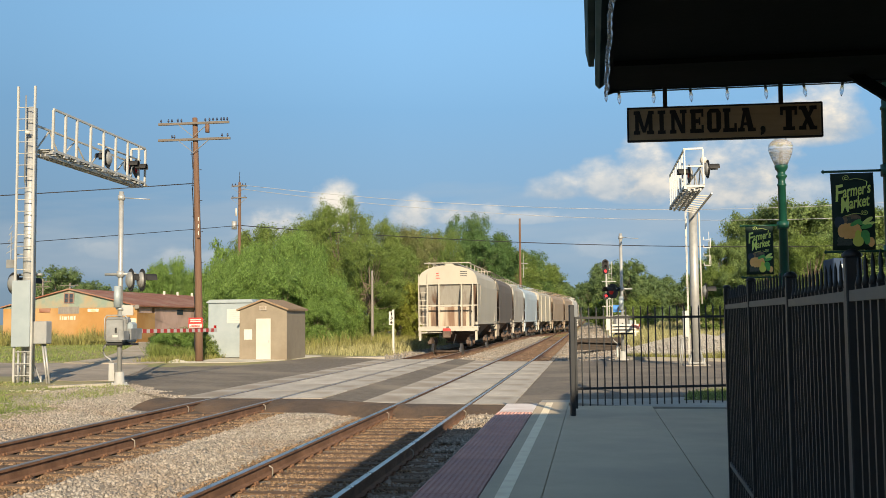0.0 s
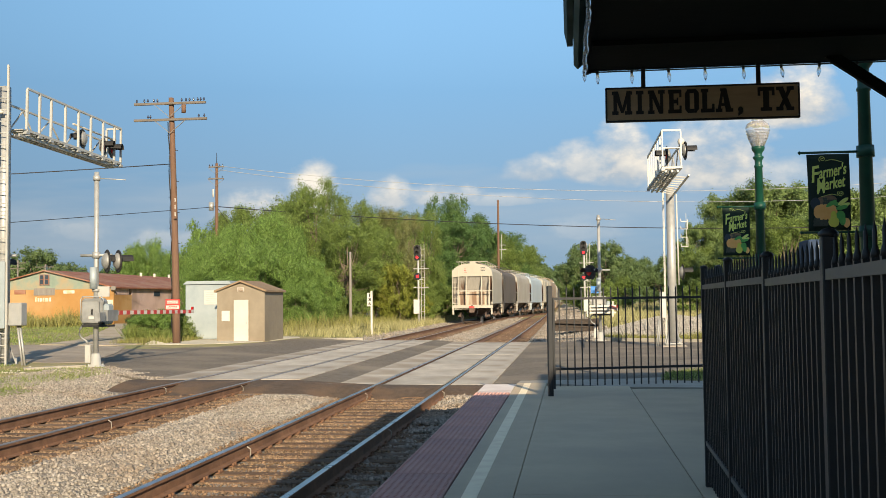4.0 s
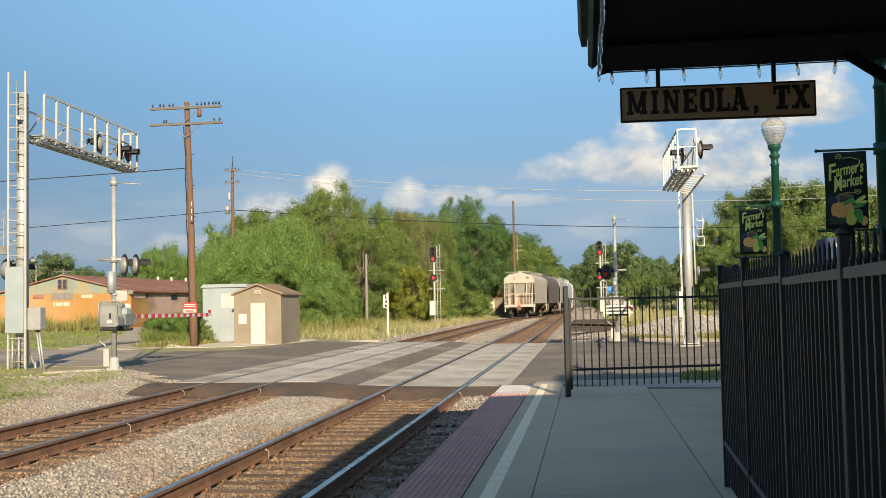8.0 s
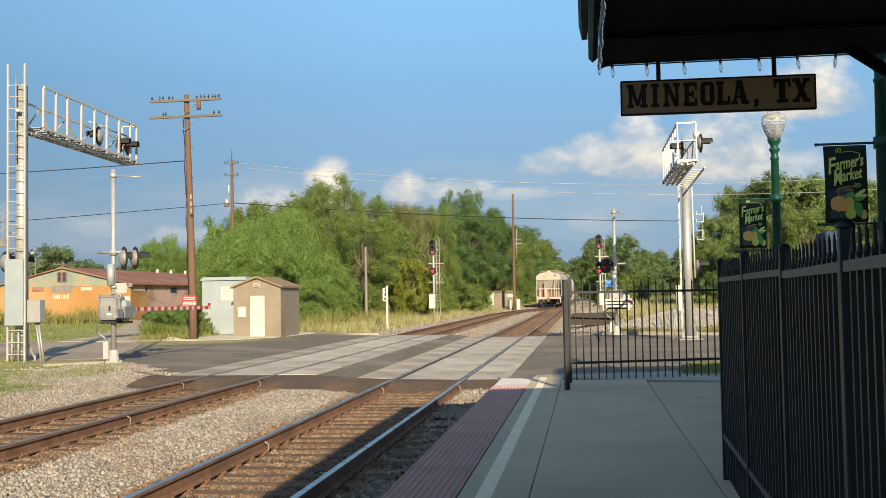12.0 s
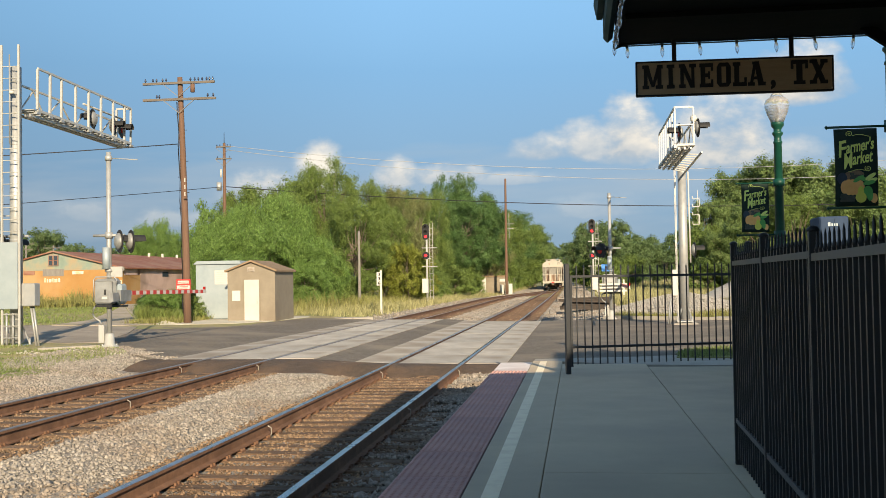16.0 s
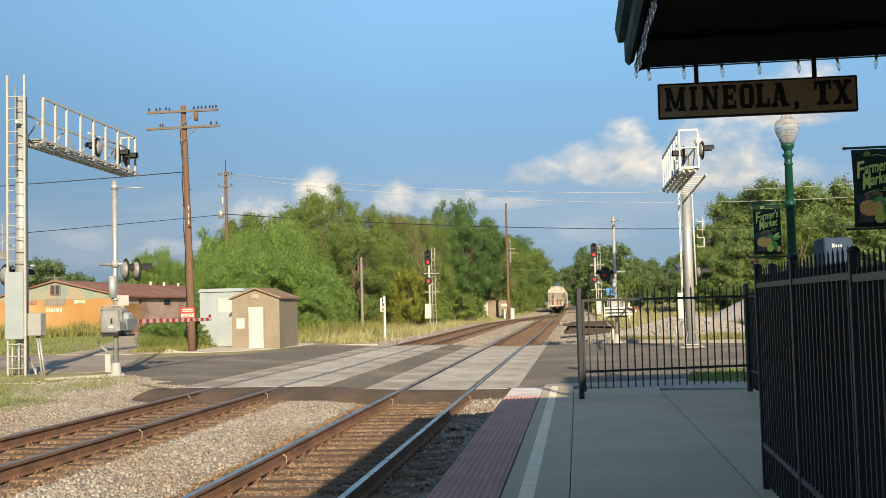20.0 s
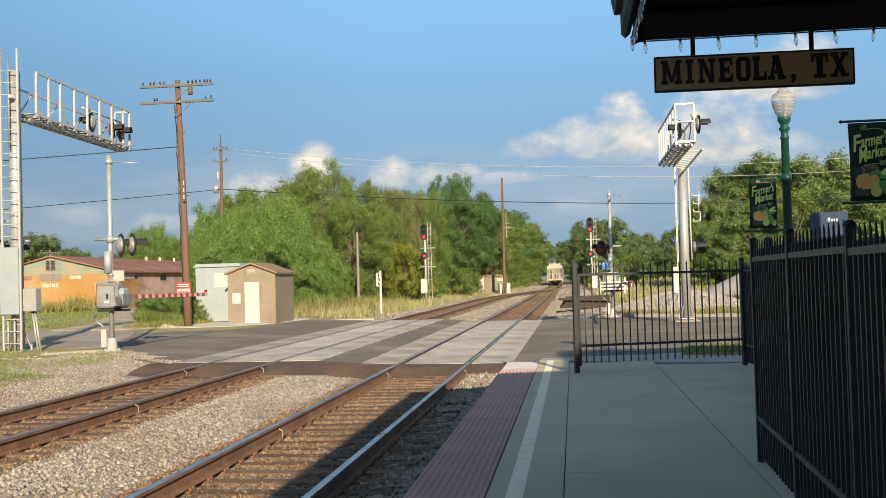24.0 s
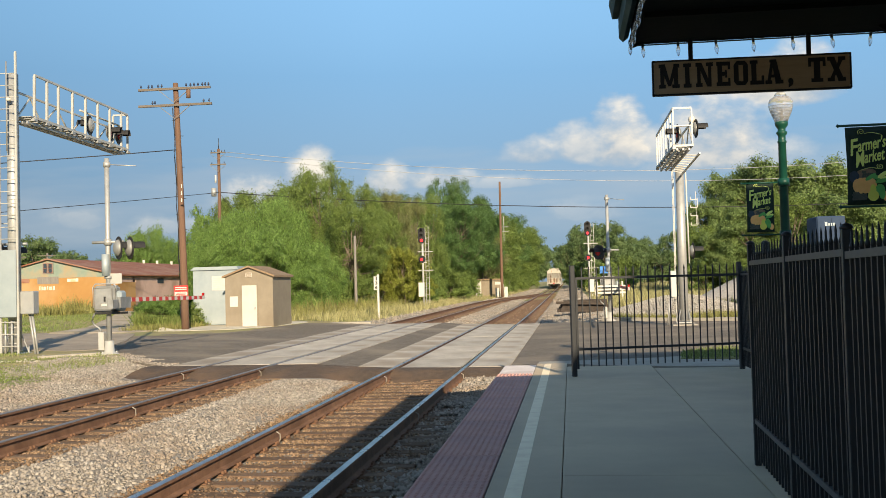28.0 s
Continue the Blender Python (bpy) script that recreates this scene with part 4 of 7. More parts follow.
# ---- fences and gate ----
def fence_run(p, q, n_posts, height, top_rail, low_rail, pitch, label, lift=0.06, end_post=True):
    p, q = Vector((*p, 0)), Vector((*q, 0))
    d = (q - p).normalized()
    ang = math.degrees(math.atan2(d.y, d.x))
    root = thing("fence", pose(p.x, p.y, PZ, 0, 0, ang), label, "fence")
    L = (q - p).length
    bm = bm_box(-0.027, 0.027, -0.027, 0.027, 0, height - 0.03, bev=0.004)
    lathe(bm, [(0.035, height - 0.03), (0.035, height - 0.018), (0.024, height - 0.006), (0.008, height)], 8)
    post = None
    step = L / (n_posts - 1)
    for i in range(n_posts - (0 if end_post else 1)):
        if post is None:
            post = part("post", bm, "black_metal", root)
        else:
            share("post", post, pose(i * step, 0, 0), root)
    bm = bm_box(-0.0125, 0.0125, -0.0125, 0.0125, lift, height - 0.135)
    lathe(bm, [(0.0165, height - 0.135), (0.012, height - 0.115), (0.007, height - 0.10), (0.007, height - 0.06), (0.001, height - 0.03)], 6)
    pk = None
    for i in range(n_posts - 1):
        k = max(2, round(step / pitch))
        for j in range(1, k):
            m = pose(i * step + j * step / k, 0, 0)
            if pk is None:
                pk = part("picket", bm, "black_metal", root)
                pk.matrix_local = m
            else:
                share("picket", pk, m, root)
        for z in (top_rail, low_rail):
            part("rail", bm_box(i * step + 0.033, (i + 1) * step - 0.033, -0.02, 0.02, z, z + 0.038), "rail_grey", root)
    return root


P1 = (4.575, 8.945)
fence_run(P1, (4.46, 5.39), 3, 1.91, 1.70, 0.36, 0.123, "tall black steel picket fence beside the platform walk", end_post=False)
fence_run((4.46, 5.39), (4.07, -0.2), 4, 1.87, 1.685, 0.36, 0.123, "tall black steel picket fence under the canopy edge")
fence_run((4.70, 8.96), (6.05, 9.1), 2, 1.91, 1.70, 0.36, 0.123, "short black steel picket fence return")
fence_run((5.98, 18.38), (6.12, 9.25), 6, 1.80, 1.62, 0.34, 0.123, "black steel picket fence behind the gate")


def build_gate():
    a, b = Vector((3.06, 17.35)), Vector((5.93, 18.3))
    d = (b - a).normalized()
    root = thing("gate", pose(a.x, a.y, PZ, 0, 0, math.degrees(math.atan2(d.y, d.x))), "closed black steel picket gate across the platform end", "gate")
    L = (b - a).length
    part("gate_post", bm_box(-0.04, 0.04, -0.04, 0.04, 0, 1.86, bev=0.006), "black_metal", root)
    part("gate_stile", bm_box(0.05, 0.085, -0.016, 0.016, 0.12, 1.66), "black_metal", root)
    part("gate_rail", bm_box(0.06, L, -0.018, 0.018, 1.62, 1.66), "black_metal", root)
    part("gate_rail", bm_box(0.06, L, -0.018, 0.018, 0.43, 0.47), "black_metal", root)
    bm = bm_box(-0.009, 0.009, -0.009, 0.009, 0.16, 1.78)
    rod(bm, (0, 0, 1.78), (0, 0, 1.84), 0.018, 0.002, 4)
    pk, n = None, 22
    for i in range(n):
        m = pose(0.17 + i * (L - 0.25) / (n - 1), 0, 0)
        if pk is None:
            pk = part("picket", bm, "black_metal", root)
            pk.matrix_local = m
        else:
            share("picket", pk, m, root)
    part("hinge_post", bm_box(L - 0.02, L + 0.05, -0.035, 0.035, 0, 1.86, bev=0.005), "black_metal", root)


build_gate()


# ---- station canopy with its sign and string lights ----
def build_canopy():
    root = thing("canopy", pose(0, 0, 0), "dark green station canopy over the platform", "canopy", kind="structure")
    # soffit, beams and boards carry the underside's shade in their near-black colour
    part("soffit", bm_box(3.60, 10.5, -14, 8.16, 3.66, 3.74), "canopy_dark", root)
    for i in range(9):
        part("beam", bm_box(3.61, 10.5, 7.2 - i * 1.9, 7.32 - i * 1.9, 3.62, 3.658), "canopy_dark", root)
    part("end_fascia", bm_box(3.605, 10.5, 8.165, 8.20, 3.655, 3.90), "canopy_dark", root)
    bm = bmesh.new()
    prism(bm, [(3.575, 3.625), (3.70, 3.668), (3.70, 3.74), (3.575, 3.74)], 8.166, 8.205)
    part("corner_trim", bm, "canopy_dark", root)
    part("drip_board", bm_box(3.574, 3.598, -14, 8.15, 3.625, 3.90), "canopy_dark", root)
    bm = bmesh.new()
    prism(bm, [(3.478, 3.70), (3.51, 3.665), (3.552, 3.70), (3.552, 3.90), (3.478, 3.90)], -14, 8.14)
    part("side_fascia", bm, "fascia", root, "grey-green fascia moulding")
    bm = bmesh.new()
    prism(bm, [(3.428, 3.845), (3.474, 3.845), (3.474, 3.96), (3.405, 3.96)], -14, 8.10)
    part("gutter", bm, "fascia", root)
    bm = bmesh.new()
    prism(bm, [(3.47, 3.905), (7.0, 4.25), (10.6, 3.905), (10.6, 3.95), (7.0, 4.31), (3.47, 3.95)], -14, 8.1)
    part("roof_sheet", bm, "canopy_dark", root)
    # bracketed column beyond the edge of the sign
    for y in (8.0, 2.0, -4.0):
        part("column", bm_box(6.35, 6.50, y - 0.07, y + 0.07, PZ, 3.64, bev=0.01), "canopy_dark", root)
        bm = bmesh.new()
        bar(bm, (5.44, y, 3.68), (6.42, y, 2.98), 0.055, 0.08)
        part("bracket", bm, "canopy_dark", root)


build_canopy()


def build_bulbs():
    bm = bmesh.new()
    lathe(bm, [(0.003, -0.082), (0.010, -0.066), (0.0165, -0.044), (0.0165, -0.03), (0.011, -0.006), (0.008, 0.0)], 10)
    root = thing("string_lights", pose(0, 0, 0), "string of unlit clear cone bulbs along the canopy edge", "string lights")
    first = None
    bs = bm_rod((0, 0, 0), (0, 0, 0.04), 0.011, 0.012, 6)
    sock = None
    spots = [(3.66 + i * 0.292 + random.uniform(-0.01, 0.01), 8.21, 3.63) for i in range(10)] + [(3.563, 8.12 - i * 0.19, 3.635) for i in range(44)]
    for x, y, z in spots:
        m = pose(x, y, z, random.uniform(-9, 9), random.uniform(-9, 9), 0)
        if first is None:
            first, sock = part("bulb", bm, "bulb", root), part("socket", bs, "black_dull", root)
            first.matrix_local = sock.matrix_local = m
        else:
            share("bulb", first, m, root), share("socket", sock, m, root)
    part("cable", bm_rod((3.57, 8.21, 3.65), (6.4, 8.21, 3.65), 0.006, n=5), "black_dull", root)
    part("cable", bm_rod((3.563, 8.2, 3.675), (3.563, -1, 3.675), 0.006, n=5), "black_dull", root)


build_bulbs()


def build_station_sign():
    root = thing("station_sign", pose(3.73, 8.13, 3.222, 0, 0.3, 0), "hanging tan wooden station sign with black western lettering", "sign")
    W, H = 1.51, 0.272
    part("board", bm_box(0, W, -0.012, 0.016, 0, H, bev=0.003), "sign_board", root)
    bm = bmesh.new()
    t = 0.009
    for x0, x1, z0, z1 in ((0, W, -0.004, t), (0, W, H - t, H + 0.004), (-0.004, t, 0, H), (W - t, W + 0.004, 0, H)):
        box(bm, x0, x1, -0.018, 0.02, z0, z1)
    part("frame", bm, "sign_black", root, "thin black border")
    for x in (0.30, 1.20):
        part("hanger", bm_box(x - 0.017, x + 0.017, -0.008, 0.008, H + 0.004, H + 0.17), "sign_black", root)
    z, h = 0.055, 0.19
    bars = {
        "M": [(0.07, 0.25, 0, 1), (0.73, 0.93, 0, 1), (0, 0.32, 0, 0.15), (0.64, 1, 0, 0.15), (0, 0.28, 0.85, 1), (0.72, 1, 0.85, 1)],
        "I": [(0.22, 0.78, 0, 1), (0, 1, 0, 0.15), (0, 1, 0.85, 1)],
        "N": [(0.08, 0.28, 0, 1), (0.72, 0.90, 0, 1), (0, 0.38, 0, 0.15), (0, 0.34, 0.85, 1), (0.60, 1, 0.85, 1)],
        "E": [(0.08, 0.42, 0, 1), (0, 1, 0, 0.16), (0, 1, 0.84, 1), (0.40, 0.72, 0.42, 0.58), (0.84, 1, 0.16, 0.32), (0.84, 1, 0.68, 0.84), (0.64, 0.76, 0.34, 0.66)],
        "O": [(0.0, 0.34, 0.16, 0.84), (0.66, 1, 0.16, 0.84), (0.2, 0.8, 0, 0.16), (0.2, 0.8, 0.84, 1)],
        "L": [(0.10, 0.46, 0, 1), (0, 1, 0, 0.16), (0, 0.56, 0.85, 1), (0.82, 1, 0.16, 0.36)],
        "A": [(0, 0.38, 0, 0.15), (0.56, 1, 0, 0.15), (0.28, 0.72, 0.26, 0.38), (0.26, 0.60, 0.88, 1)],
        "T": [(0.32, 0.68, 0, 1), (0, 1, 0.84, 1), (0.16, 0.84, 0, 0.15), (0, 0.16, 0.64, 0.84), (0.84, 1, 0.64, 0.84)],
        "X": [(0, 0.40, 0, 0.15), (0.58, 1, 0, 0.15), (0, 0.42, 0.85, 1), (0.60, 1, 0.85, 1)],
    }
    strokes = {
        "M": [[(0.06, 1), (0.30, 1), (0.58, 0.08), (0.44, 0.08)], [(0.94, 1), (0.74, 1), (0.44, 0.08), (0.58, 0.08)]],
        "N": [[(0.08, 1), (0.34, 1), (0.90, 0.0), (0.66, 0.0)]],
        "O": [[(0.0, 0.84), (0.34, 0.84), (0.34, 1), (0.2, 1)], [(1, 0.84), (0.8, 1), (0.66, 1), (0.66, 0.84)], [(0, 0.16), (0.2, 0), (0.34, 0), (0.34, 0.16)], [(1, 0.16), (0.66, 0.16), (0.66, 0), (0.8, 0)]],
        "A": [[(0.08, 0), (0.26, 0), (0.50, 1), (0.34, 1)], [(0.58, 0), (0.92, 0), (0.62, 1), (0.36, 1)]],
        "X": [[(0.06, 1), (0.38, 1), (0.94, 0), (0.62, 0)], [(0.94, 1), (0.72, 1), (0.06, 0), (0.28, 0)]],
    }
    spots = [("M", 0.032, 0.138), ("I", 0.158, 0.198), ("N", 0.221, 0.309), ("E", 0.326, 0.396), ("O", 0.414, 0.486), ("L", 0.496, 0.566), ("A", 0.572, 0.662), ("T", 0.788, 0.874), ("X", 0.882, 0.972)]
    for ch, a, b in spots:
        bm = bmesh.new()
        x0, w = a * W, (b - a) * W
        for n, (p, q, lo, hi) in enumerate(bars[ch]):
            box(bm, x0 + p * w, x0 + q * w, -0.0170 - n * 0.0002, -0.011, z + lo * h, z + hi * h)
        for n, pts in enumerate(strokes.get(ch, ())):
            prism(bm, [(x0 + p * w, z + q * h) for p, q in pts], -0.0190 - n * 0.0002, -0.011)
        part("letter", bm, "sign_black", root)
    bm = bmesh.new()
    letter(bm, ",", 0.686 * W, z - 0.035, 0.026 * W, 0.075, -0.014, 0.05)
    part("letter", bm, "sign_black", root)
    for x, zz in ((0.013, 0.02), (0.013, H - 0.02), (W - 0.013, 0.02), (W - 0.013, H - 0.02)):
        part("screw", bm_rod((x, -0.018, zz), (x, -0.022, zz), 0.006), "galv", root)


build_station_sign()


# ---- street lamps with market banners ----
def build_lamp():
    root = thing("street_lamp", pose(6.52, 17.15, PZ - 0.03), "green cast-iron street lamp with acorn glass globe", "street lamp", "lamps along the platform")
    bm = bmesh.new()
    lathe(bm, [(0.24, 0), (0.24, 0.10), (0.20, 0.16), (0.19, 0.6), (0.14, 0.75), (0.105, 0.95), (0.10, 1.0), (0.088, 1.2), (0.062, 3.78), (0.074, 3.79), (0.074, 3.81), (0.060, 3.83), (0.060, 3.90), (0.088, 3.94), (0.088, 3.96), (0.062, 3.98), (0.064, 4.02), (0.10, 4.07), (0.108, 4.11), (0.10, 4.13)], 14)
    part("post", bm, "green_iron", root)
    bm = bmesh.new()
    lathe(bm, [(0.10, 4.13), (0.13, 4.20), (0.168, 4.29), (0.192, 4.38), (0.198, 4.44), (0.178, 4.50), (0.12, 4.54), (0.085, 4.55)], 20)
    part("globe", bm, "globe", root, "ribbed clear glass globe")
    bm = bmesh.new()
    for z, r in ((4.20, 0.131), (4.245, 0.151), (4.29, 0.169), (4.335, 0.182), (4.38, 0.193)):
        lathe(bm, [(r, z), (r + 0.004, z + 0.006), (r, z + 0.012)], 20)
    part("globe_rib", bm, "globe", root)
    bm = bmesh.new()
    lathe(bm, [(0.085, 4.55), (0.10, 4.56), (0.08, 4.60), (0.05, 4.62), (0.03, 4.68), (0.008, 4.72)], 12)
    part("finial", bm, "globe", root)
    part("lamp_socket", bm_rod((0, 0, 4.13), (0, 0, 4.36), 0.03, 0.02), "white_paint", root)
    for z in (3.145, 2.30):
        bm = bm_rod((-0.66, 0, z), (-0.04, 0, z), 0.014, n=6)
        lathe(bm, [(0.004, -0.02), (0.022, 0.0), (0.004, 0.02)], 8, pose(-0.67, 0, z))
        part("banner_arm", bm, "green_iron", root)
    for z in (3.145, 2.30):
        part("arm_clamp", bm_rod((0, 0, z - 0.06), (0, 0, z + 0.06), 0.094, 0.092, 10), "green_iron", root)
    return root


lamp = build_lamp()
copy_thing(lamp, pose(6.52, 11.0, PZ))


def build_banner():
    root = thing("market_banner", pose(6.52 - 0.60, 17.15, PZ + 2.315), "dark green cloth market banner with lime lettering and fruit", "banner", "banners on the lamps")
    W, H = 0.43, 0.755
    bm = bmesh.new()
    nx, nz = 6, 10
    g = [[bm.verts.new((W * i / nx + (0.008 * math.sin(3.0 * j / nz)), -0.006 * math.sin(2.5 * i / nx + j * 0.5), H * j / nz)) for i in range(nx + 1)] for j in range(nz + 1)]
    for j in range(nz):
        for i in range(nx):
            bm.faces.new((g[j][i], g[j][i + 1], g[j + 1][i + 1], g[j + 1][i]))
    r = bmesh.ops.extrude_face_region(bm, geom=bm.faces[:])
    for v in r["geom"]:
        if isinstance(v, bmesh.types.BMVert):
            v.co.y += 0.004
    part("cloth", bm, "banner", root, smooth=True)
    y = -0.016
    # words rise to the right, each capital larger than the rest
    for word, x0, z0, w, h, cap in (("Farmer's", 0.045, 0.485, 0.355, 0.125, 0.068), ("Market", 0.095, 0.372, 0.29, 0.12, 0.078)):
        bm = bmesh.new()
        letter(bm, word[0], x0, z0 - 0.012, cap, h * 1.28, y, 0.018, 0.05)
        rest = word[1:]
        letter(bm, rest, x0 + cap + 0.004, z0 + 0.012, w - cap - 0.01, h * (0.98 if "'" in rest or "k" in rest else 0.8), y, 0.018, 0.08)
        for v in bm.verts:
            v.co.z += (v.co.x - x0) * 0.16
        part("lettering", bm, "lime", root)
    for cx, cz, sgn in ((0.155, 0.705, 1), (0.335, 0.365, -1)):
        bm = bmesh.new()
        prev = None
        for i in range(18):
            a, rr = sgn * i * 0.6, 0.004 + 0.0019 * i
            p = (cx + math.cos(a) * rr, y, cz + math.sin(a) * rr * 0.85)
            if prev:
                bar(bm, prev, p, 0.008, 0.004)
            prev = p
        for k in range(6):
            x1 = cx + sgn * (0.03 + 0.028 * k)
            bar(bm, (x1, y, cz - 0.02 + 0.012 * math.sin(k * 0.7)), (x1 + sgn * 0.028, y, cz - 0.02 + 0.012 * math.sin((k + 1) * 0.7)), 0.007, 0.004)
        part("scroll", bm, "lime", root)

    def disc(name, mt, cx, cz, rx, rz, yy=y, rot=0.0):
        bm = bmesh.new()
        vs = [bm.verts.new((cx + math.cos(t) * rx * math.cos(rot) - math.sin(t) * rz * math.sin(rot), yy, cz + math.cos(t) * rx * math.sin(rot) + math.sin(t) * rz * math.cos(rot))) for t in [2 * math.pi * i / 14 for i in range(14)]]
        bm.faces.new(vs)
        rr = bmesh.ops.extrude_face_region(bm, geom=bm.faces[:])
        for v in rr["geom"]:
            if isinstance(v, bmesh.types.BMVert):
                v.co.y += 0.006
        bmesh.ops.recalc_face_normals(bm, faces=bm.faces[:])
        part(name, bm, mt, root)

    disc("melon", "brownfruit", 0.19, 0.30, 0.105, 0.05, y + 0.004, 0.1)
    disc("leaf", "navy", 0.075, 0.27, 0.05, 0.06, y + 0.003)
    for k in range(26):
        disc("grape", "grape", 0.16 + 0.022 * (k % 6) + 0.008 * (k // 6 % 2), 0.235 + 0.02 * (k // 6), 0.0115, 0.0115, y + 0.0005 - 0.0001 * (k % 5))
    for n, (cx, rx) in enumerate(((0.105, 0.05), (0.245, 0.05), (0.135, 0.05), (0.215, 0.05), (0.175, 0.046))):
        disc("pumpkin_rib", "orange", cx, 0.185, rx, 0.078 if n > 1 else 0.068, y - 0.0012 - 0.0006 * n)
    for k in range(24):
        disc("grape", "grape", 0.055 + 0.021 * (k % 7) + 0.008 * (k // 7 % 2), 0.055 + 0.02 * (k // 7), 0.0115, 0.0115, y - 0.0050 - 0.0001 * (k % 5))
    disc("pear", "pear", 0.255, 0.085, 0.055, 0.052, y - 0.0056), disc("pear", "pear", 0.255, 0.14, 0.030, 0.055, y - 0.0060)
    disc("pepper", "leafgreen", 0.325, 0.14, 0.048, 0.055, y - 0.0050), disc("pepper", "leafgreen", 0.345, 0.10, 0.030, 0.05, y - 0.0054)
    disc("gourd", "orange", 0.385, 0.075, 0.034, 0.048, y - 0.0046)
    for n, (a, b, rot, mt) in enumerate(((0.235, 0.265, 0.5, "leafgreen"), (0.285, 0.262, -0.35, "leafgreen"), (0.355, 0.285, 0.55, "lime"), (0.365, 0.245, 0.35, "lime"), (0.34, 0.225, 0.2, "leafgreen"))):
        disc("leaf", mt, a, b, 0.062, 0.020, y - 0.0062 - n * 0.0005, rot)
    for o in root.children:
        o.data.transform(Matrix.Diagonal((1.0, 1.0, 1.075, 1.0)))
    return root


banner = build_banner()
copy_thing(banner, pose(6.52 - 0.60, 11.0, PZ + 2.315))


# ---- level crossing masts, gates and cantilevers ----
def flasher(parent, x, y, z, yaw, lit=False, name="flasher"):
    """A crossing light: black round shade with hood, grey housing behind."""
    f = new(name)
    f.parent = parent
    f.matrix_local = pose(x, y, z, 0, 0, yaw)
    bm = bmesh.new()
    lathe(bm, [(0.29, 0.0), (0.30, 0.012), (0.29, 0.024)], 18, pose(0, 0, 0, 90, 0, 0))
    part("shade", bm, "black_dull", f)
    bm = bmesh.new()
    for i in range(9):
        a0, a1 = math.pi * i / 9, math.pi * (i + 1) / 9
        v = [bm.verts.new((math.cos(a) * r, yy, math.sin(a) * r)) for a, r, yy in ((a0, 0.155, -0.02), (a1, 0.155, -0.02), (a1, 0.165, -0.36), (a0, 0.165, -0.36))]
        bm.faces.new(v)
    bmesh.ops.remove_doubles(bm, verts=bm.verts[:], dist=0.001)
    r = bmesh.ops.extrude_face_region(bm, geom=bm.faces[:])
    for v in r["geom"]:
        if isinstance(v, bmesh.types.BMVert):
            v.co.z += 0.006
    part("hood", bm, "black_dull", f)
    bm = bmesh.new()
    lathe(bm, [(0.145, -0.02), (0.13, 0.0), (0.05, 0.012)], 14, pose(0, -0.04, 0, 90, 0, 0))
    part("lens", bm, "red_light" if lit else "red_lens", f)
    bm = bmesh.new()
    lathe(bm, [(0.22, 0.0), (0.21, -0.04), (0.14, -0.09), (0.06, -0.11)], 14, pose(0, 0.0, 0, 90, 0, 0))
    part("housing", bm, "mech_grey", f)
    return f


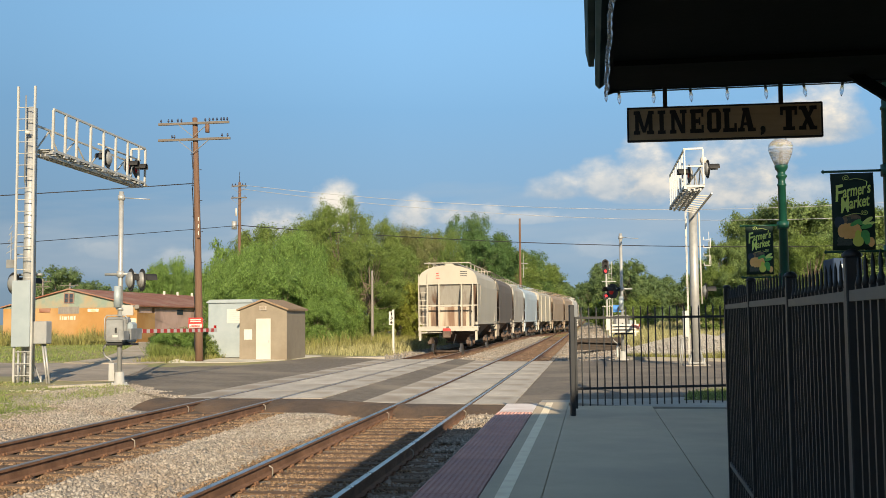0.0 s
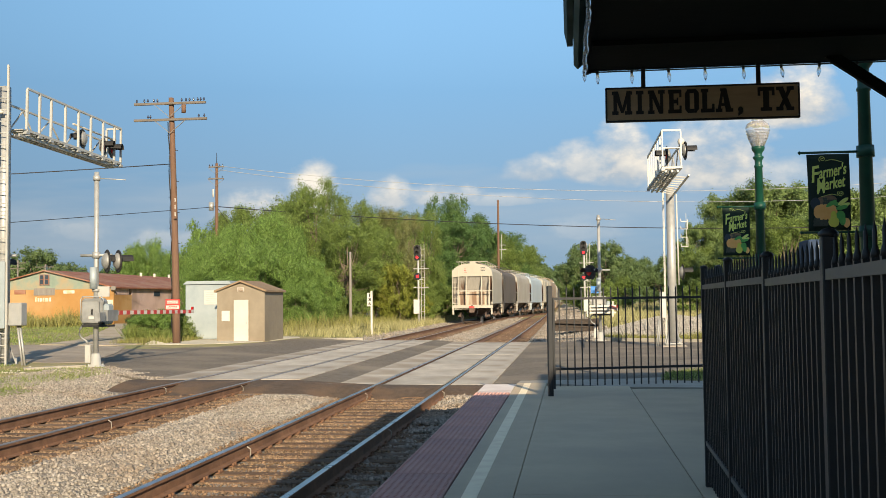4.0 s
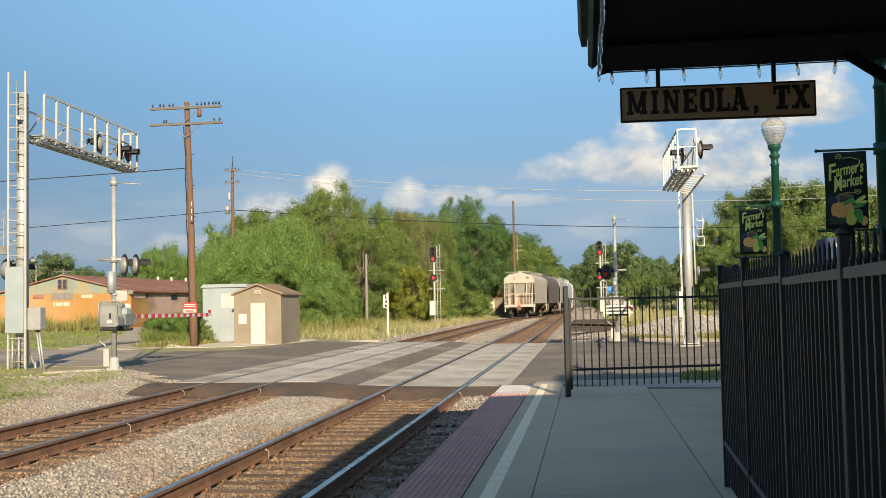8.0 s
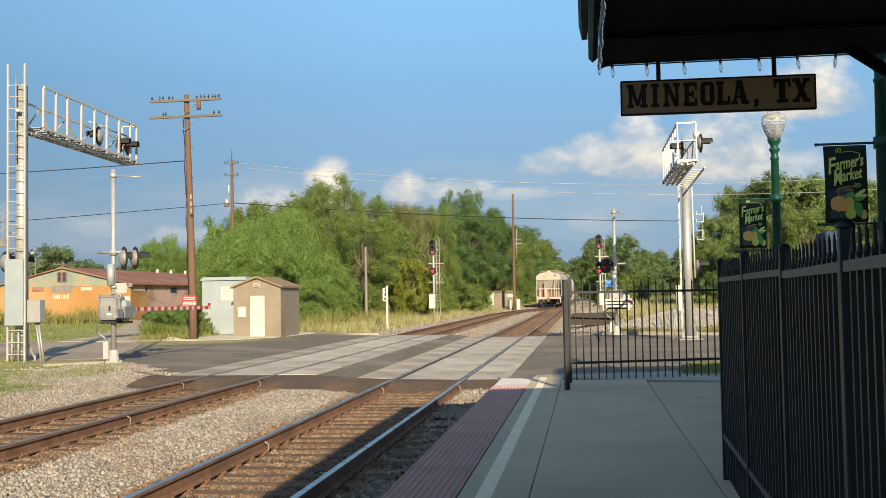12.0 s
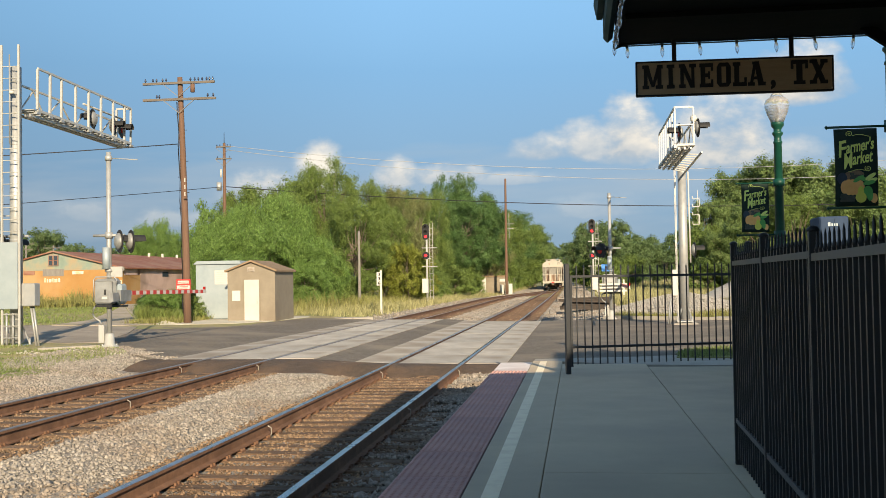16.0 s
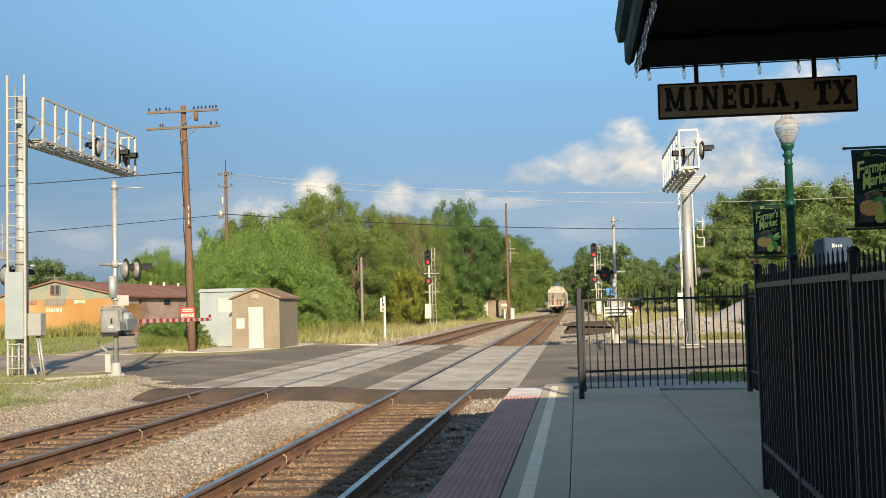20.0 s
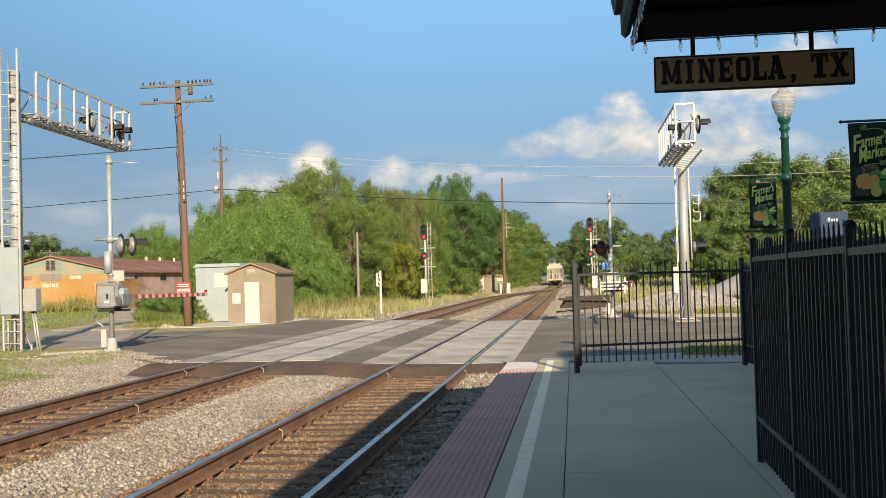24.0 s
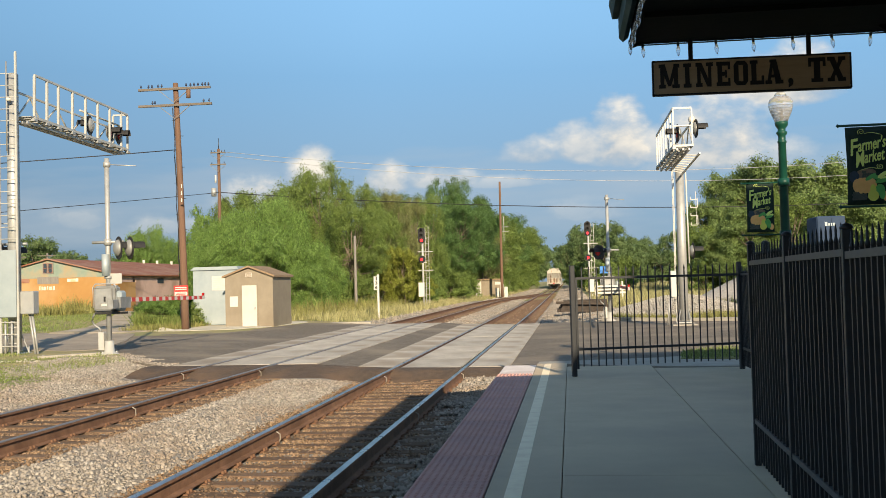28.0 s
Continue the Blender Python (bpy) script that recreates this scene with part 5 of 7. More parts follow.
def build_gate_mast(name, x, y, z0, height, arm_dir, arm_len, label, stub):
    """arm_dir is +1 or -1: the boom lies along y that way."""
    root = thing(name, pose(x, y, z0), label, "crossing gate")
    part("mast", bm_rod((0, 0, 0.3), (0, 0, height), 0.065, 0.062, 14), "galv", root)
    bm = bmesh.new()
    lathe(bm, [(0.24, 0), (0.24, 0.03), (0.20, 0.05), (0.13, 0.08), (0.11, 0.34), (0.085, 0.36)], 12)
    for a in range(4):
        lathe(bm, [(0.025, 0.02), (0.025, 0.09)], 6, pose(0.18 * math.cos(a * 1.57 + 0.78), 0.18 * math.sin(a * 1.57 + 0.78), 0))
    part("base_casting", bm, "silver", root)
    part("junction_box", bm_box(-0.26, -0.11, -0.09, 0.10, 0.12, 0.58, bev=0.01), "silver", root)
    mech = part("gate_mechanism", bm_box(-0.33, 0.24, -0.20, 0.22, 1.08, 1.76, bev=0.07), "mech_grey", root)
    part("drive_housing", bm_box(0.245, 0.40, -0.17, 0.19, 1.10, 1.62, bev=0.05), "cabinet", root, "blue-grey drive housing")
    bm = bmesh.new()
    tube(bm, [Vector(p) for p in ((-0.34, -0.16, 1.20), (-0.34, -0.16, 1.72), (-0.28, -0.16, 1.80), (0.20, -0.16, 1.80), (0.27, -0.16, 1.74), (0.27, -0.16, 1.60))], 0.018, 6)
    part("bail_handle", bm, "galv", root)
    part("drip_pan", bm_box(-0.30, 0.42, -0.19, 0.21, 1.03, 1.085, bev=0.01), "black_dull", root)
    part("mechanism_door", bm_box(-0.27, 0.19, -0.225, -0.20, 1.13, 1.70, bev=0.03), "mech_grey", mech)
    part("door_latch", bm_box(-0.02, 0.02, -0.25, -0.225, 1.35, 1.48), "black_dull", mech)
    part("data_plate", bm_box(-0.09, 0.05, -0.234, -0.2255, 1.24, 1.30), "white_paint", mech)
    bm = bmesh.new()
    tube(bm, [Vector(p) for p in ((-0.28, -0.1, 1.10), (-0.38, -0.1, 0.98), (-0.40, -0.1, 0.86), (-0.34, -0.1, 0.76), (-0.22, -0.08, 0.68), (-0.18, -0.05, 0.56))], 0.026, 7)
    part("hose", bm, "mech_grey", root)
    bm = bmesh.new()
    box(bm, 0.34, 0.44, -0.28, 0.34, 1.18, 1.46), box(bm, 0.35, 0.47, -0.62 * arm_dir - 0.16, -0.62 * arm_dir + 0.16, 1.18, 1.40)
    part("arm_bracket", bm, "mech_grey", root)
    # boom with red and white bands
    boom = part("boom", bm_box(0.375, 0.415, min(0.3 * arm_dir, arm_len * arm_dir), max(0.3 * arm_dir, arm_len * arm_dir), 1.335, 1.435), "white_paint", root, "white boom with red bands")
    n = 12
    for i in range(n):
        y0 = 0.45 + i * (arm_len - 0.5) / n
        y1 = y0 + (arm_len - 0.5) / n * 0.5
        part("red_band", bm_box(0.371, 0.419, min(y0 * arm_dir, y1 * arm_dir), max(y0 * arm_dir, y1 * arm_dir), 1.331, 1.439), "red_paint", boom)
    boom.matrix_local = Matrix.Translation((0, 0.3 * arm_dir, 1.385)) @ pose(0, 0, 0, -0.35 * arm_dir) @ Matrix.Translation((0, -0.3 * arm_dir, -1.385))
    for k in (0.98,):
        part("boom_light", bm_box(0.37, 0.42, k * arm_len * arm_dir - 0.05, k * arm_len * arm_dir + 0.05, 1.441, 1.53), "red_lens", boom)
    part("light_bracket", bm_rod((-0.42, 0, 2.86), (0.42, 0, 2.86), 0.035, n=8), "galv", root)
    part("bracket_clamp", bm_rod((0, 0, 2.78), (0, 0, 2.94), 0.10, n=10), "galv", root)
    part("flasher_can", bm_rod((-0.035, -0.08, 2.0), (-0.035, -0.08, 2.55), 0.095, n=14), "cabinet", root)
    part("can_strap", bm_rod((0, 0, 1.93), (0, 0, 2.0), 0.10, n=12), "galv", root)
    part("arm_stub", bm_rod((0.05, 0, height - 0.16), (stub, 0, height - 0.22), 0.014, n=6), "galv", root)
    part("stub_clamp", bm_rod((0, 0, height - 0.22), (0, 0, height - 0.1), 0.09, n=10), "galv", root)
    return root


ml = build_gate_mast("crossing_gate", -8.62, 24.9, 0.20, 5.0, 1, 5.84, "silver crossing gate mast with lowered red and white boom", 0.78)
flasher(ml, 0.54, 0.08, 2.70, 132), flasher(ml, 0.31, -0.08, 2.70, 132)
part("sign_plate", bm_box(0.06, 0.36, -0.015, 0.0, 1.80, 2.06), "silver", ml, "small blank plate seen from behind")
mr = build_gate_mast("crossing_gate", 4.58, 42.0, 0.10, 5.1, -1, 7.0, "silver crossing gate mast beside the far kerb", 0.7)
flasher(mr, -0.40, -0.05, 2.78, -48), flasher(mr, -0.30, 0.2, 2.78, 60)
part("blue_sign", bm_box(-0.36, 0.05, -0.09, -0.07, 1.93, 2.22), "blue_sign", mr, "small blue emergency plate")
bm = bmesh.new()
for i in range(3):
    bar(bm, (-0.55, -0.45, 1.15 + i * 0.13), (0.62, -0.35, 1.15 + i * 0.13), 0.05, 0.07)
bar(bm, (-0.5, -0.42, 0.98), (-0.5, -0.42, 1.6), 0.06), bar(bm, (0.5, -0.36, 0.98), (0.5, -0.36, 1.6), 0.06)
part("counterweight_guard", bm, "white_paint", mr)


def build_cantilever(name, x, y, z0, height, tdir, length, dx, zt, label, wide, r, ladder, bays, start=0.25, tilt=0.0, hand=-1, bands=True, post=0.03, rail=0.025):
    """A mast with a walkway truss that reaches along y."""
    root = thing(name, pose(x, y, z0), label, "cantilever signal", "crossing cantilevers")
    bm = bm_rod((0, 0, 0.15), (0, 0, height), r, r * 0.88, 16)
    part("mast", bm, "galv", root)
    for i in range(int(height / 0.42) if bands else 0):
        q = r * (1 - 0.12 * i * 0.42 / height)
        bm = bmesh.new()
        lathe(bm, [(q + 0.002, 0.35 + i * 0.42), (q + 0.008, 0.36 + i * 0.42), (q + 0.002, 0.37 + i * 0.42)], 14)
        part("mast_band", bm, "galv", root)
    bm = bmesh.new()
    box(bm, -0.30, 0.30, -0.30, 0.30, 0.06, 0.10)
    for a in range(4):
        bx, by = 0.24 * (1 if a % 2 else -1), 0.24 * (1 if a > 1 else -1)
        rod(bm, (bx, by, -0.15), (bx, by, 0.26), 0.03, n=6)
        bar(bm, (bx, by, 0.10), (bx * 0.5, by * 0.5, 0.55), 0.03)
    part("base_plate", bm, "galv", root)
    part("footing", bm_box(-0.45, 0.45, -0.45, 0.45, -0.5, 0.02, bev=0.03), "concrete_lit", root)
    # walkway truss
    truss = new("walkway")
    truss.parent = root
    truss.matrix_local = pose(dx, 0, zt, tilt, 0, 0)
    w = wide / 2
    y0, ye = tdir * start, tdir * length
    n = len(bays)
    for sx in (-w, w):
        part("chord", bm_box(sx - 0.03, sx + 0.03, min(y0, ye), max(y0, ye), 0.0, 0.07), "silver", truss)
        if sx * hand > 0:
            part("handrail", bm_box(sx - 0.025, sx + 0.025, min(tdir * min(bays), ye), max(tdir * min(bays), ye), 1.155, 1.21), "silver", truss)
            for b in bays:
                part("upright", bm_box(sx - post, sx + post, tdir * b - post, tdir * b + post, 0.07, 1.155), "silver", truss)
                part("foot_bracket", bm_box(sx - 0.05, sx + 0.05, tdir * b - 0.09, tdir * b + 0.09, -0.07, 0.0), "galv", truss)
        else:
            part("midrail", bm_box(sx - 0.022, sx + 0.022, min(y0, ye), max(y0, ye), 0.72, 0.77), "silver", truss)
            part("upright", bm_box(sx - post, sx + post, ye - post, ye + post, 0.07, 1.155), "silver", truss)
            for i in range(n - 1):
                bm = bmesh.new()
                a, b = tdir * bays[i], tdir * bays[i + 1]
                if i % 2:
                    a, b = b, a
                bar(bm, (sx, a, 0.07), (sx, b, 0.72), 0.035)
                part("brace", bm, "silver", truss)
    part("end_rail", bm_box(-w, w, ye - 0.025, ye + 0.025, 1.155, 1.21), "silver", truss)
    part("end_rail", bm_box(-w, w, ye - 0.02, ye + 0.02, 0.62, 0.66), "silver", truss)
    part("end_rail", bm_box(-w + 0.032, w - 0.032, ye - 0.022, ye + 0.022, 0.0, 0.06), "silver", truss)
    for i in range(int(length / 0.28)):
        yy = tdir * (0.3 + i * 0.28)
        part("grating", bm_box(-w, w, yy - 0.09, yy + 0.09, 0.02, 0.045), "galv", truss)
    for i in range(3):
        bm = bmesh.new()
        bar(bm, (-w + 0.1 + i * (w - 0.1), tdir * 0.2, -0.12), (-w + 0.1 + i * (w - 0.1), tdir * length, -0.08), 0.05, 0.07)
        part("stringer", bm, "galv", truss)
    # ladder up the mast
    (ax, ay), (bx, by), top = ladder
    for qx, qy in ((ax, ay), (bx, by)):
        part("ladder_rail", bm_box(qx - rail, qx + rail, qy - rail, qy + rail, 0.05, top), "silver", root)
    for i in range(int((top - 0.3) / 0.31)):
        part("ladder_rung", bm_rod((ax, ay, 0.3 + i * 0.31), (bx, by, 0.3 + i * 0.31), 0.013, n=5), "silver", root)
    return root, truss


cl, tl = build_cantilever("cantilever", -11.49, 25.5, 0.15, 7.47, 1, 6.28, 0.145, 6.345, "tall silver cantilever mast with railed walkway over the road", 0.49, 0.17, ((-0.20, -0.34), (0.28, -0.34), 8.0), (0.4, 1.07, 1.71, 2.54, 3.35, 4.15, 4.98, 5.8, 6.28), 0.4, -1.3, hand=1)
part("aluminium_cover", bm_box(-0.25, 0.27, -0.43, -0.37, 1.05, 2.80, bev=0.015), "cabinet", cl)
bm = bm_box(0.29, 0.66, -0.28, 0.02, 1.12, 1.72, bev=0.02)
part("junction_box", bm, "galv", cl)
for a in ((0.46, -0.1, 1.12), (0.53, -0.1, 1.12)):
    part("conduit", bm_rod(a, (a[0] + 0.18, -0.15, 0.05), 0.03, n=7), "galv", cl)
for sx in (-0.12, 0.06):
    part("anchor_rod", bm_rod((sx, -0.27, 0.0), (sx, -0.27, 0.95), 0.03, n=7), "galv", cl)
part("antenna_box", bm_box(-0.62, -0.40, -0.1, 0.0, 3.15, 3.38, bev=0.01), "mech_grey", cl)
bm = bmesh.new()
bar(bm, (-0.51, -0.05, 3.38), (-0.51, -0.05, 4.1), 0.02)
for k in range(5):
    bar(bm, (-0.64 + 0.02 * k, -0.05, 3.55 + k * 0.16), (-0.40 - 0.02 * k, -0.05, 3.68 + k * 0.16), 0.014)
part("antenna", bm, "galv", cl)
part("antenna_arm", bm_box(-0.42, -0.08, -0.06, -0.03, 3.5, 3.53), "galv", cl)
for yy, yaw in ((5.25, 98), (5.85, 98), (3.9, -85)):
    flasher(tl, 0.12, yy, 0.44, yaw)
part("lamp_arm", bm_rod((0.1, 3.3, 0.78), (0.1, 6.2, 0.78), 0.03, n=6), "silver", tl)
part("safety_cable", bm_rod((0.02, -0.34, 5.4), (0.02, -0.34, 7.75), 0.02, n=6), "mech_grey", cl)
part("cable_grip", bm_rod((0.02, -0.36, 6.75), (0.12, -0.30, 6.75), 0.05, n=8), "white_paint", cl)
flasher(cl, -0.52, 0.10, 2.75, 152), flasher(cl, -0.30, 0.40, 2.75, 152)
part("flasher_arm", bm_rod((-0.55, 0.2, 2.98), (0.25, 0.2, 2.98), 0.035, n=7), "galv", cl)
cr, tr = build_cantilever("cantilever", 7.07, 38.0, 0.08, 5.71, -1, 6.0, -0.49, 5.70, "plain silver cantilever mast with railed walkway beside the gravel heap", 0.56, 0.168, ((-0.25, -0.2), (-0.25, 0.2), 5.6), [6.0 - 0.86 * i for i in range(8)], -0.3, bands=False, post=0.022, rail=0.013)
bm = bmesh.new()
bar(bm, (0.55, -0.1, -0.30), (0.62, -5.0, -0.10), 0.05)
for i in range(9):
    bar(bm, (-0.25, -0.5 - i * 0.5, -0.06), (0.56, -0.6 - i * 0.5, -0.28 + i * 0.02), 0.05, 0.03)
part("under_frame", bm, "silver", tr)
flasher(tr, 0.46, -5.4, 0.62, 96), flasher(tr, -0.08, -5.3, 0.50, -86)
part("lamp_arm", bm_rod((-0.12, -5.25, 0.74), (0.46, -5.25, 0.74), 0.03, n=6), "silver", tr)
bm = bmesh.new()
lathe(bm, [(0.02, 0.12), (0.09, 0.08), (0.11, 0.0), (0.09, -0.08), (0.02, -0.12)], 10)
part("bell", bm, "white_paint", tr).matrix_local = pose(0.36, -5.3, 0.92)
part("control_box", bm_box(-0.46, -0.24, -0.28, -0.05, 1.0, 1.95, bev=0.02), "silver", cr)
flasher(cr, 0.38, 0.0, 2.65, 96)
for a in (0.0, 0.06):
    part("conduit", bm_rod((-0.5 + a, -0.2, 0.95), (-0.62 + a, -0.3, 0.0), 0.025, n=6), "galv", cr)
bm = bmesh.new()
for z in (3.58, 3.92, 4.22, 4.5):
    bar(bm, (0.36, 0, z), (0.60, 0, z), 0.022), bar(bm, (0.36, 0, z), (0.36, 0, z + 0.10), 0.022)
for z in (3.58, 4.22):
    bar(bm, (0.60, 0, z), (0.60, 0, z + 0.34), 0.022)
bar(bm, (0.55, 0, 3.62), (0.55, 0, 4.8), 0.014)
part("antenna", bm, "silver", cr)
part("conduit", bm_rod((0.25, 0, 2.2), (0.22, 0, 5.5), 0.028, n=7), "white_paint", cr)


# ---- signal hut, cabinet, signs ----
def build_hut():
    root = thing("signal_hut", pose(-11.08, 41.0, 0.08), "tan stucco signal hut with cream door and brown gable roof", "shed")
    W, D, H, R = 2.02, 2.75, 2.22, 2.58
    bm = bmesh.new()
    prism(bm, [(0, 0), (W, 0), (W, H), (W / 2, R - 0.05), (0, H)], 0, D)
    part("wall", bm, "tan", root)
    for s in (0, 1):
        bm = bmesh.new()
        a = [(-0.10, H - 0.06), (W / 2, R), (W / 2, R + 0.07), (-0.10, H + 0.02)]
        if s:
            a = [(W - x, z) for x, z in a][::-1]
        prism(bm, a, -0.12, D + 0.1)
        part("roof_slope", bm, "shed_roof", root)
    d = part("door", bm_box(0.72, 1.34, -0.03, 0.0, 0.02, 1.84, bev=0.006), "cream_door", root, "cream steel door")
    part("door_handle", bm_box(1.25, 1.29, -0.07, -0.03, 0.86, 0.96), "galv", d)
    bm = bmesh.new()
    for x0, x1, z0, z1 in ((0.67, 0.72, 0, 1.89), (1.34, 1.39, 0, 1.89), (0.72, 1.34, 1.84, 1.89)):
        box(bm, x0, x1, -0.02, 0.002, z0, z1)
    part("door_frame", bm, "tan", root)
    part("notice", bm_box(0.20, 0.54, -0.015, 0.002, 0.98, 1.40), "white_paint", root, "small pale notice board")
    v = part("vent", bm_box(0.87, 1.15, -0.03, 0.0, 2.18, 2.36), "cream_door", root, "white gable vent")
    for i in range(5):
        part("slat", bm_box(0.89, 1.13, -0.045, -0.03, 2.19 + i * 0.035, 2.205 + i * 0.035), "shed_roof", v)
    part("plinth", bm_box(-0.03, W + 0.03, -0.04, D + 0.03, -0.3, 0.02), "concrete_lit", root)


build_hut()


def build_cabinet():
    root = thing("signal_cabinet", pose(-13.05, 42.6, 0.20), "pale grey metal equipment cabinet with a printed notice", "cabinet")
    W, D, H = 1.95, 1.9, 2.42
    part("body", bm_box(0, W, 0, D, 0.08, H, bev=0.012), "cabinet", root)
    bm = bmesh.new()
    prism(bm, [(-0.10, H), (W + 0.10, H), (W + 0.02, H + 0.14), (0.08, H + 0.14)], -0.08, D + 0.05)
    part("roof", bm, "cabinet", root)
    part("skid", bm_box(0.0, W, 0.02, D, 0.0, 0.08), "black_dull", root)
    part("door", bm_box(0.08, 1.70, -0.012, 0.0, 0.15, 2.33, bev=0.004), "cabinet", root)
    n = part("notice", bm_box(0.85, 1.55, -0.018, -0.012, 1.55, 2.15), "white_paint", root, "white notice with unreadable grey lines")
    for i in range(6):
        part("text_bar", bm_box(0.90 + 0.03 * (i % 2), 1.48 - 0.05 * (i % 3), -0.0205, -0.018, 2.06 - i * 0.085, 2.08 - i * 0.085), "cabinet", n)
    part("latch", bm_box(1.66, 1.73, -0.05, -0.012, 1.05, 1.12), "black_dull", root)
    part("side_handle", bm_box(W - 0.25, W - 0.02, -0.03, -0.012, 0.95, 0.97), "black_dull", root)


build_cabinet()
tagged(slab("gravel_edge", [(-13.9, 38.8), (-12.0, 37.6), (-9.9, 38.6), (-9.2, 40.4), (-8.7, 45.2), (-9.0, 46), (-14.2, 46)], lambda x, y: land_z(x, y) + 0.014, 0.3, "limestone", "pale gravel pad under the hut", "pad"))
for pts in ([(-8.4, 45.0), (-5.9, 45.6), (-6.0, 46.3), (-8.6, 45.9)],):
    slab("kerb", pts, lambda x, y: 0.16, 0.25, "concrete_lit", "pale concrete kerb by the track", "kerb")
slab("kerb", [(-9.0, 25.15), (-8.9, 24.95), (-9.98, 23.85), (-10.12, 24.08)], lambda x, y: 0.26, 0.3, "concrete_lit", "worn concrete kerb beside the gate mast", "kerb")
slab("kerb", [(4.3, 44.15), (7.6, 41.75), (13.1, 37.6), (13.3, 37.8), (7.8, 42.0), (4.4, 44.35)], lambda x, y: 0.17, 0.3, "concrete_lit", "yellowed concrete kerb across the road", "kerb")
slab("pavement", [(8.2, 41.5), (10.2, 40.0), (11.2, 40.9), (8.9, 42.6)], lambda x, y: 0.15, 0.2, "concrete_lit", "pale concrete pad beside the kerb", "pavement")


# ---- poles and wires ----
def build_pole(name, x, y, z0, top, lean, r, label, arms, mt="wood_pole"):
    root = thing(name, pose(x, y, z0), label, "utility pole")
    bm = bmesh.new()
    n = 8
    pts = [Vector((lean * (k ** 1.4), 0, top * k)) for k in [i / n for i in range(n + 1)]]
    tube(bm, pts, [r * (1 - 0.35 * i / n) for i in range(n + 1)], 12)
    part("shaft", bm, mt, root)
    for z, w, ins in arms:
        lx = lean * ((z / top) ** 1.4)
        arm = part("crossarm", bm_box(lx - w / 2, lx + w / 2, -0.20, -0.10, z - 0.045, z + 0.045, pose(0, 0, 0)), "wood_arm", root)
        for s in (-1, 1):
            bm = bmesh.new()
            bar(bm, (lx, -0.2, z - 0.55), (lx + s * 0.62, -0.2, z - 0.05), 0.035, 0.02)
            part("arm_brace", bm, "wood_grey", root)
        for k in ins:
            bm = bmesh.new()
            lathe(bm, [(0.014, 0.0), (0.014, 0.04), (0.042, 0.05), (0.044, 0.08), (0.026, 0.11), (0.032, 0.13), (0.014, 0.155)], 8, pose(lx + k * w / 2, -0.15, z + 0.045))
            part("insulator", bm, "insulator", arm)
    return root


p1 = build_pole("utility_pole", -12.03, 39.0, 0.15, 9.85, -0.24, 0.155, "tall brown timber utility pole with two crossarms", [(9.6, 2.95, (-0.93, -0.72, -0.62, -0.45, -0.35, 0.33, 0.45, 0.55, 0.66, 0.78, 0.86, 0.95)), (8.95, 3.0, (-0.62, -0.55, 0.78, 0.93))])
part("fuse_can", bm_rod((0.36, -0.2, 9.2), (0.36, -0.2, 9.52), 0.09, n=10), "wood_pole", p1)
bm = bmesh.new()
tube(bm, [Vector((-0.24 * (k / 20) ** 1.4 - 0.15 * (1 - 0.35 * k / 20) - 0.02 + 0.018 * math.sin(k * 1.7), -0.06, 9.85 * k / 20)) for k in range(1, 19)], 0.022, 5)
part("down_cable", bm, "wire", p1, "black cable down the pole")
for k in range(9):
    z, sd = 3.4 + 0.62 * k, 1 if k % 2 else -1
    lx = -0.24 * (z / 9.85) ** 1.4
    part("step_bolt", bm_rod((lx + sd * 0.10, 0, z), (lx + sd * 0.22, 0, z), 0.012, n=5), "wire", p1)
part("pole_tag", bm_box(-0.04, 0.08, -0.215, -0.19, 5.0, 5.9), "wood_pole", p1)
for k in range(3):
    part("tag_mark", bm_box(0.0, 0.035, -0.222, -0.215, 5.1 + k * 0.28, 5.26 + k * 0.28), "white_paint", p1)
bm = bm_box(-0.36, 0.22, -0.24, -0.21, 1.42, 1.83)
ns = part("notice_board", bm, "red_paint", p1, "red and white crossing notice")
part("notice_panel", bm_box(-0.33, 0.19, -0.247, -0.24, 1.44, 1.58), "white_paint", ns)
for k in range(2):
    part("text_bar", bm_box(-0.30, 0.16, -0.25, -0.24, 1.66 + k * 0.07, 1.70 + k * 0.07), "white_paint", ns)
    part("text_bar", bm_box(-0.28 + 0.05 * k, 0.12, -0.252, -0.247, 1.47 + k * 0.05, 1.495 + k * 0.05), "red_paint", ns)
p2 = build_pole("utility_pole", -23.05, 75.0, 0.2, 12.2, 0.0, 0.16, "distant grey-brown utility pole with short crossarms", [(11.9, 1.15, (-0.9, -0.5, 0.5, 0.9)), (11.0, 1.2, (-0.8, 0.8))])
part("top_spike", bm_rod((0, 0, 12.1), (0, 0, 13.0), 0.03, 0.02, 6), "wire", p2)
part("transformer_can", bm_rod((-0.35, -0.2, 8.6), (-0.35, -0.2, 9.2), 0.2, n=10), "galv", p2)
part("fuse", bm_rod((-0.2, -0.2, 9.6), (-0.2, -0.2, 10.2), 0.07, n=8), "white_paint", p2)
p3 = build_pole("utility_pole", -4.55, 115.0, 0.1, 12.9, 0.05, 0.17, "slim brown pole beside the far track", [])
part("antenna", bm_box(0.35, 0.40, -0.05, 0.0, 6.2, 9.0), "galv", p3)
part("antenna_arm", bm_box(0.0, 0.9, -0.05, 0.0, 7.3, 7.36), "galv", p3)
part("antenna_arm", bm_box(0.0, 0.9, -0.05, 0.0, 7.8, 7.86), "galv", p3)
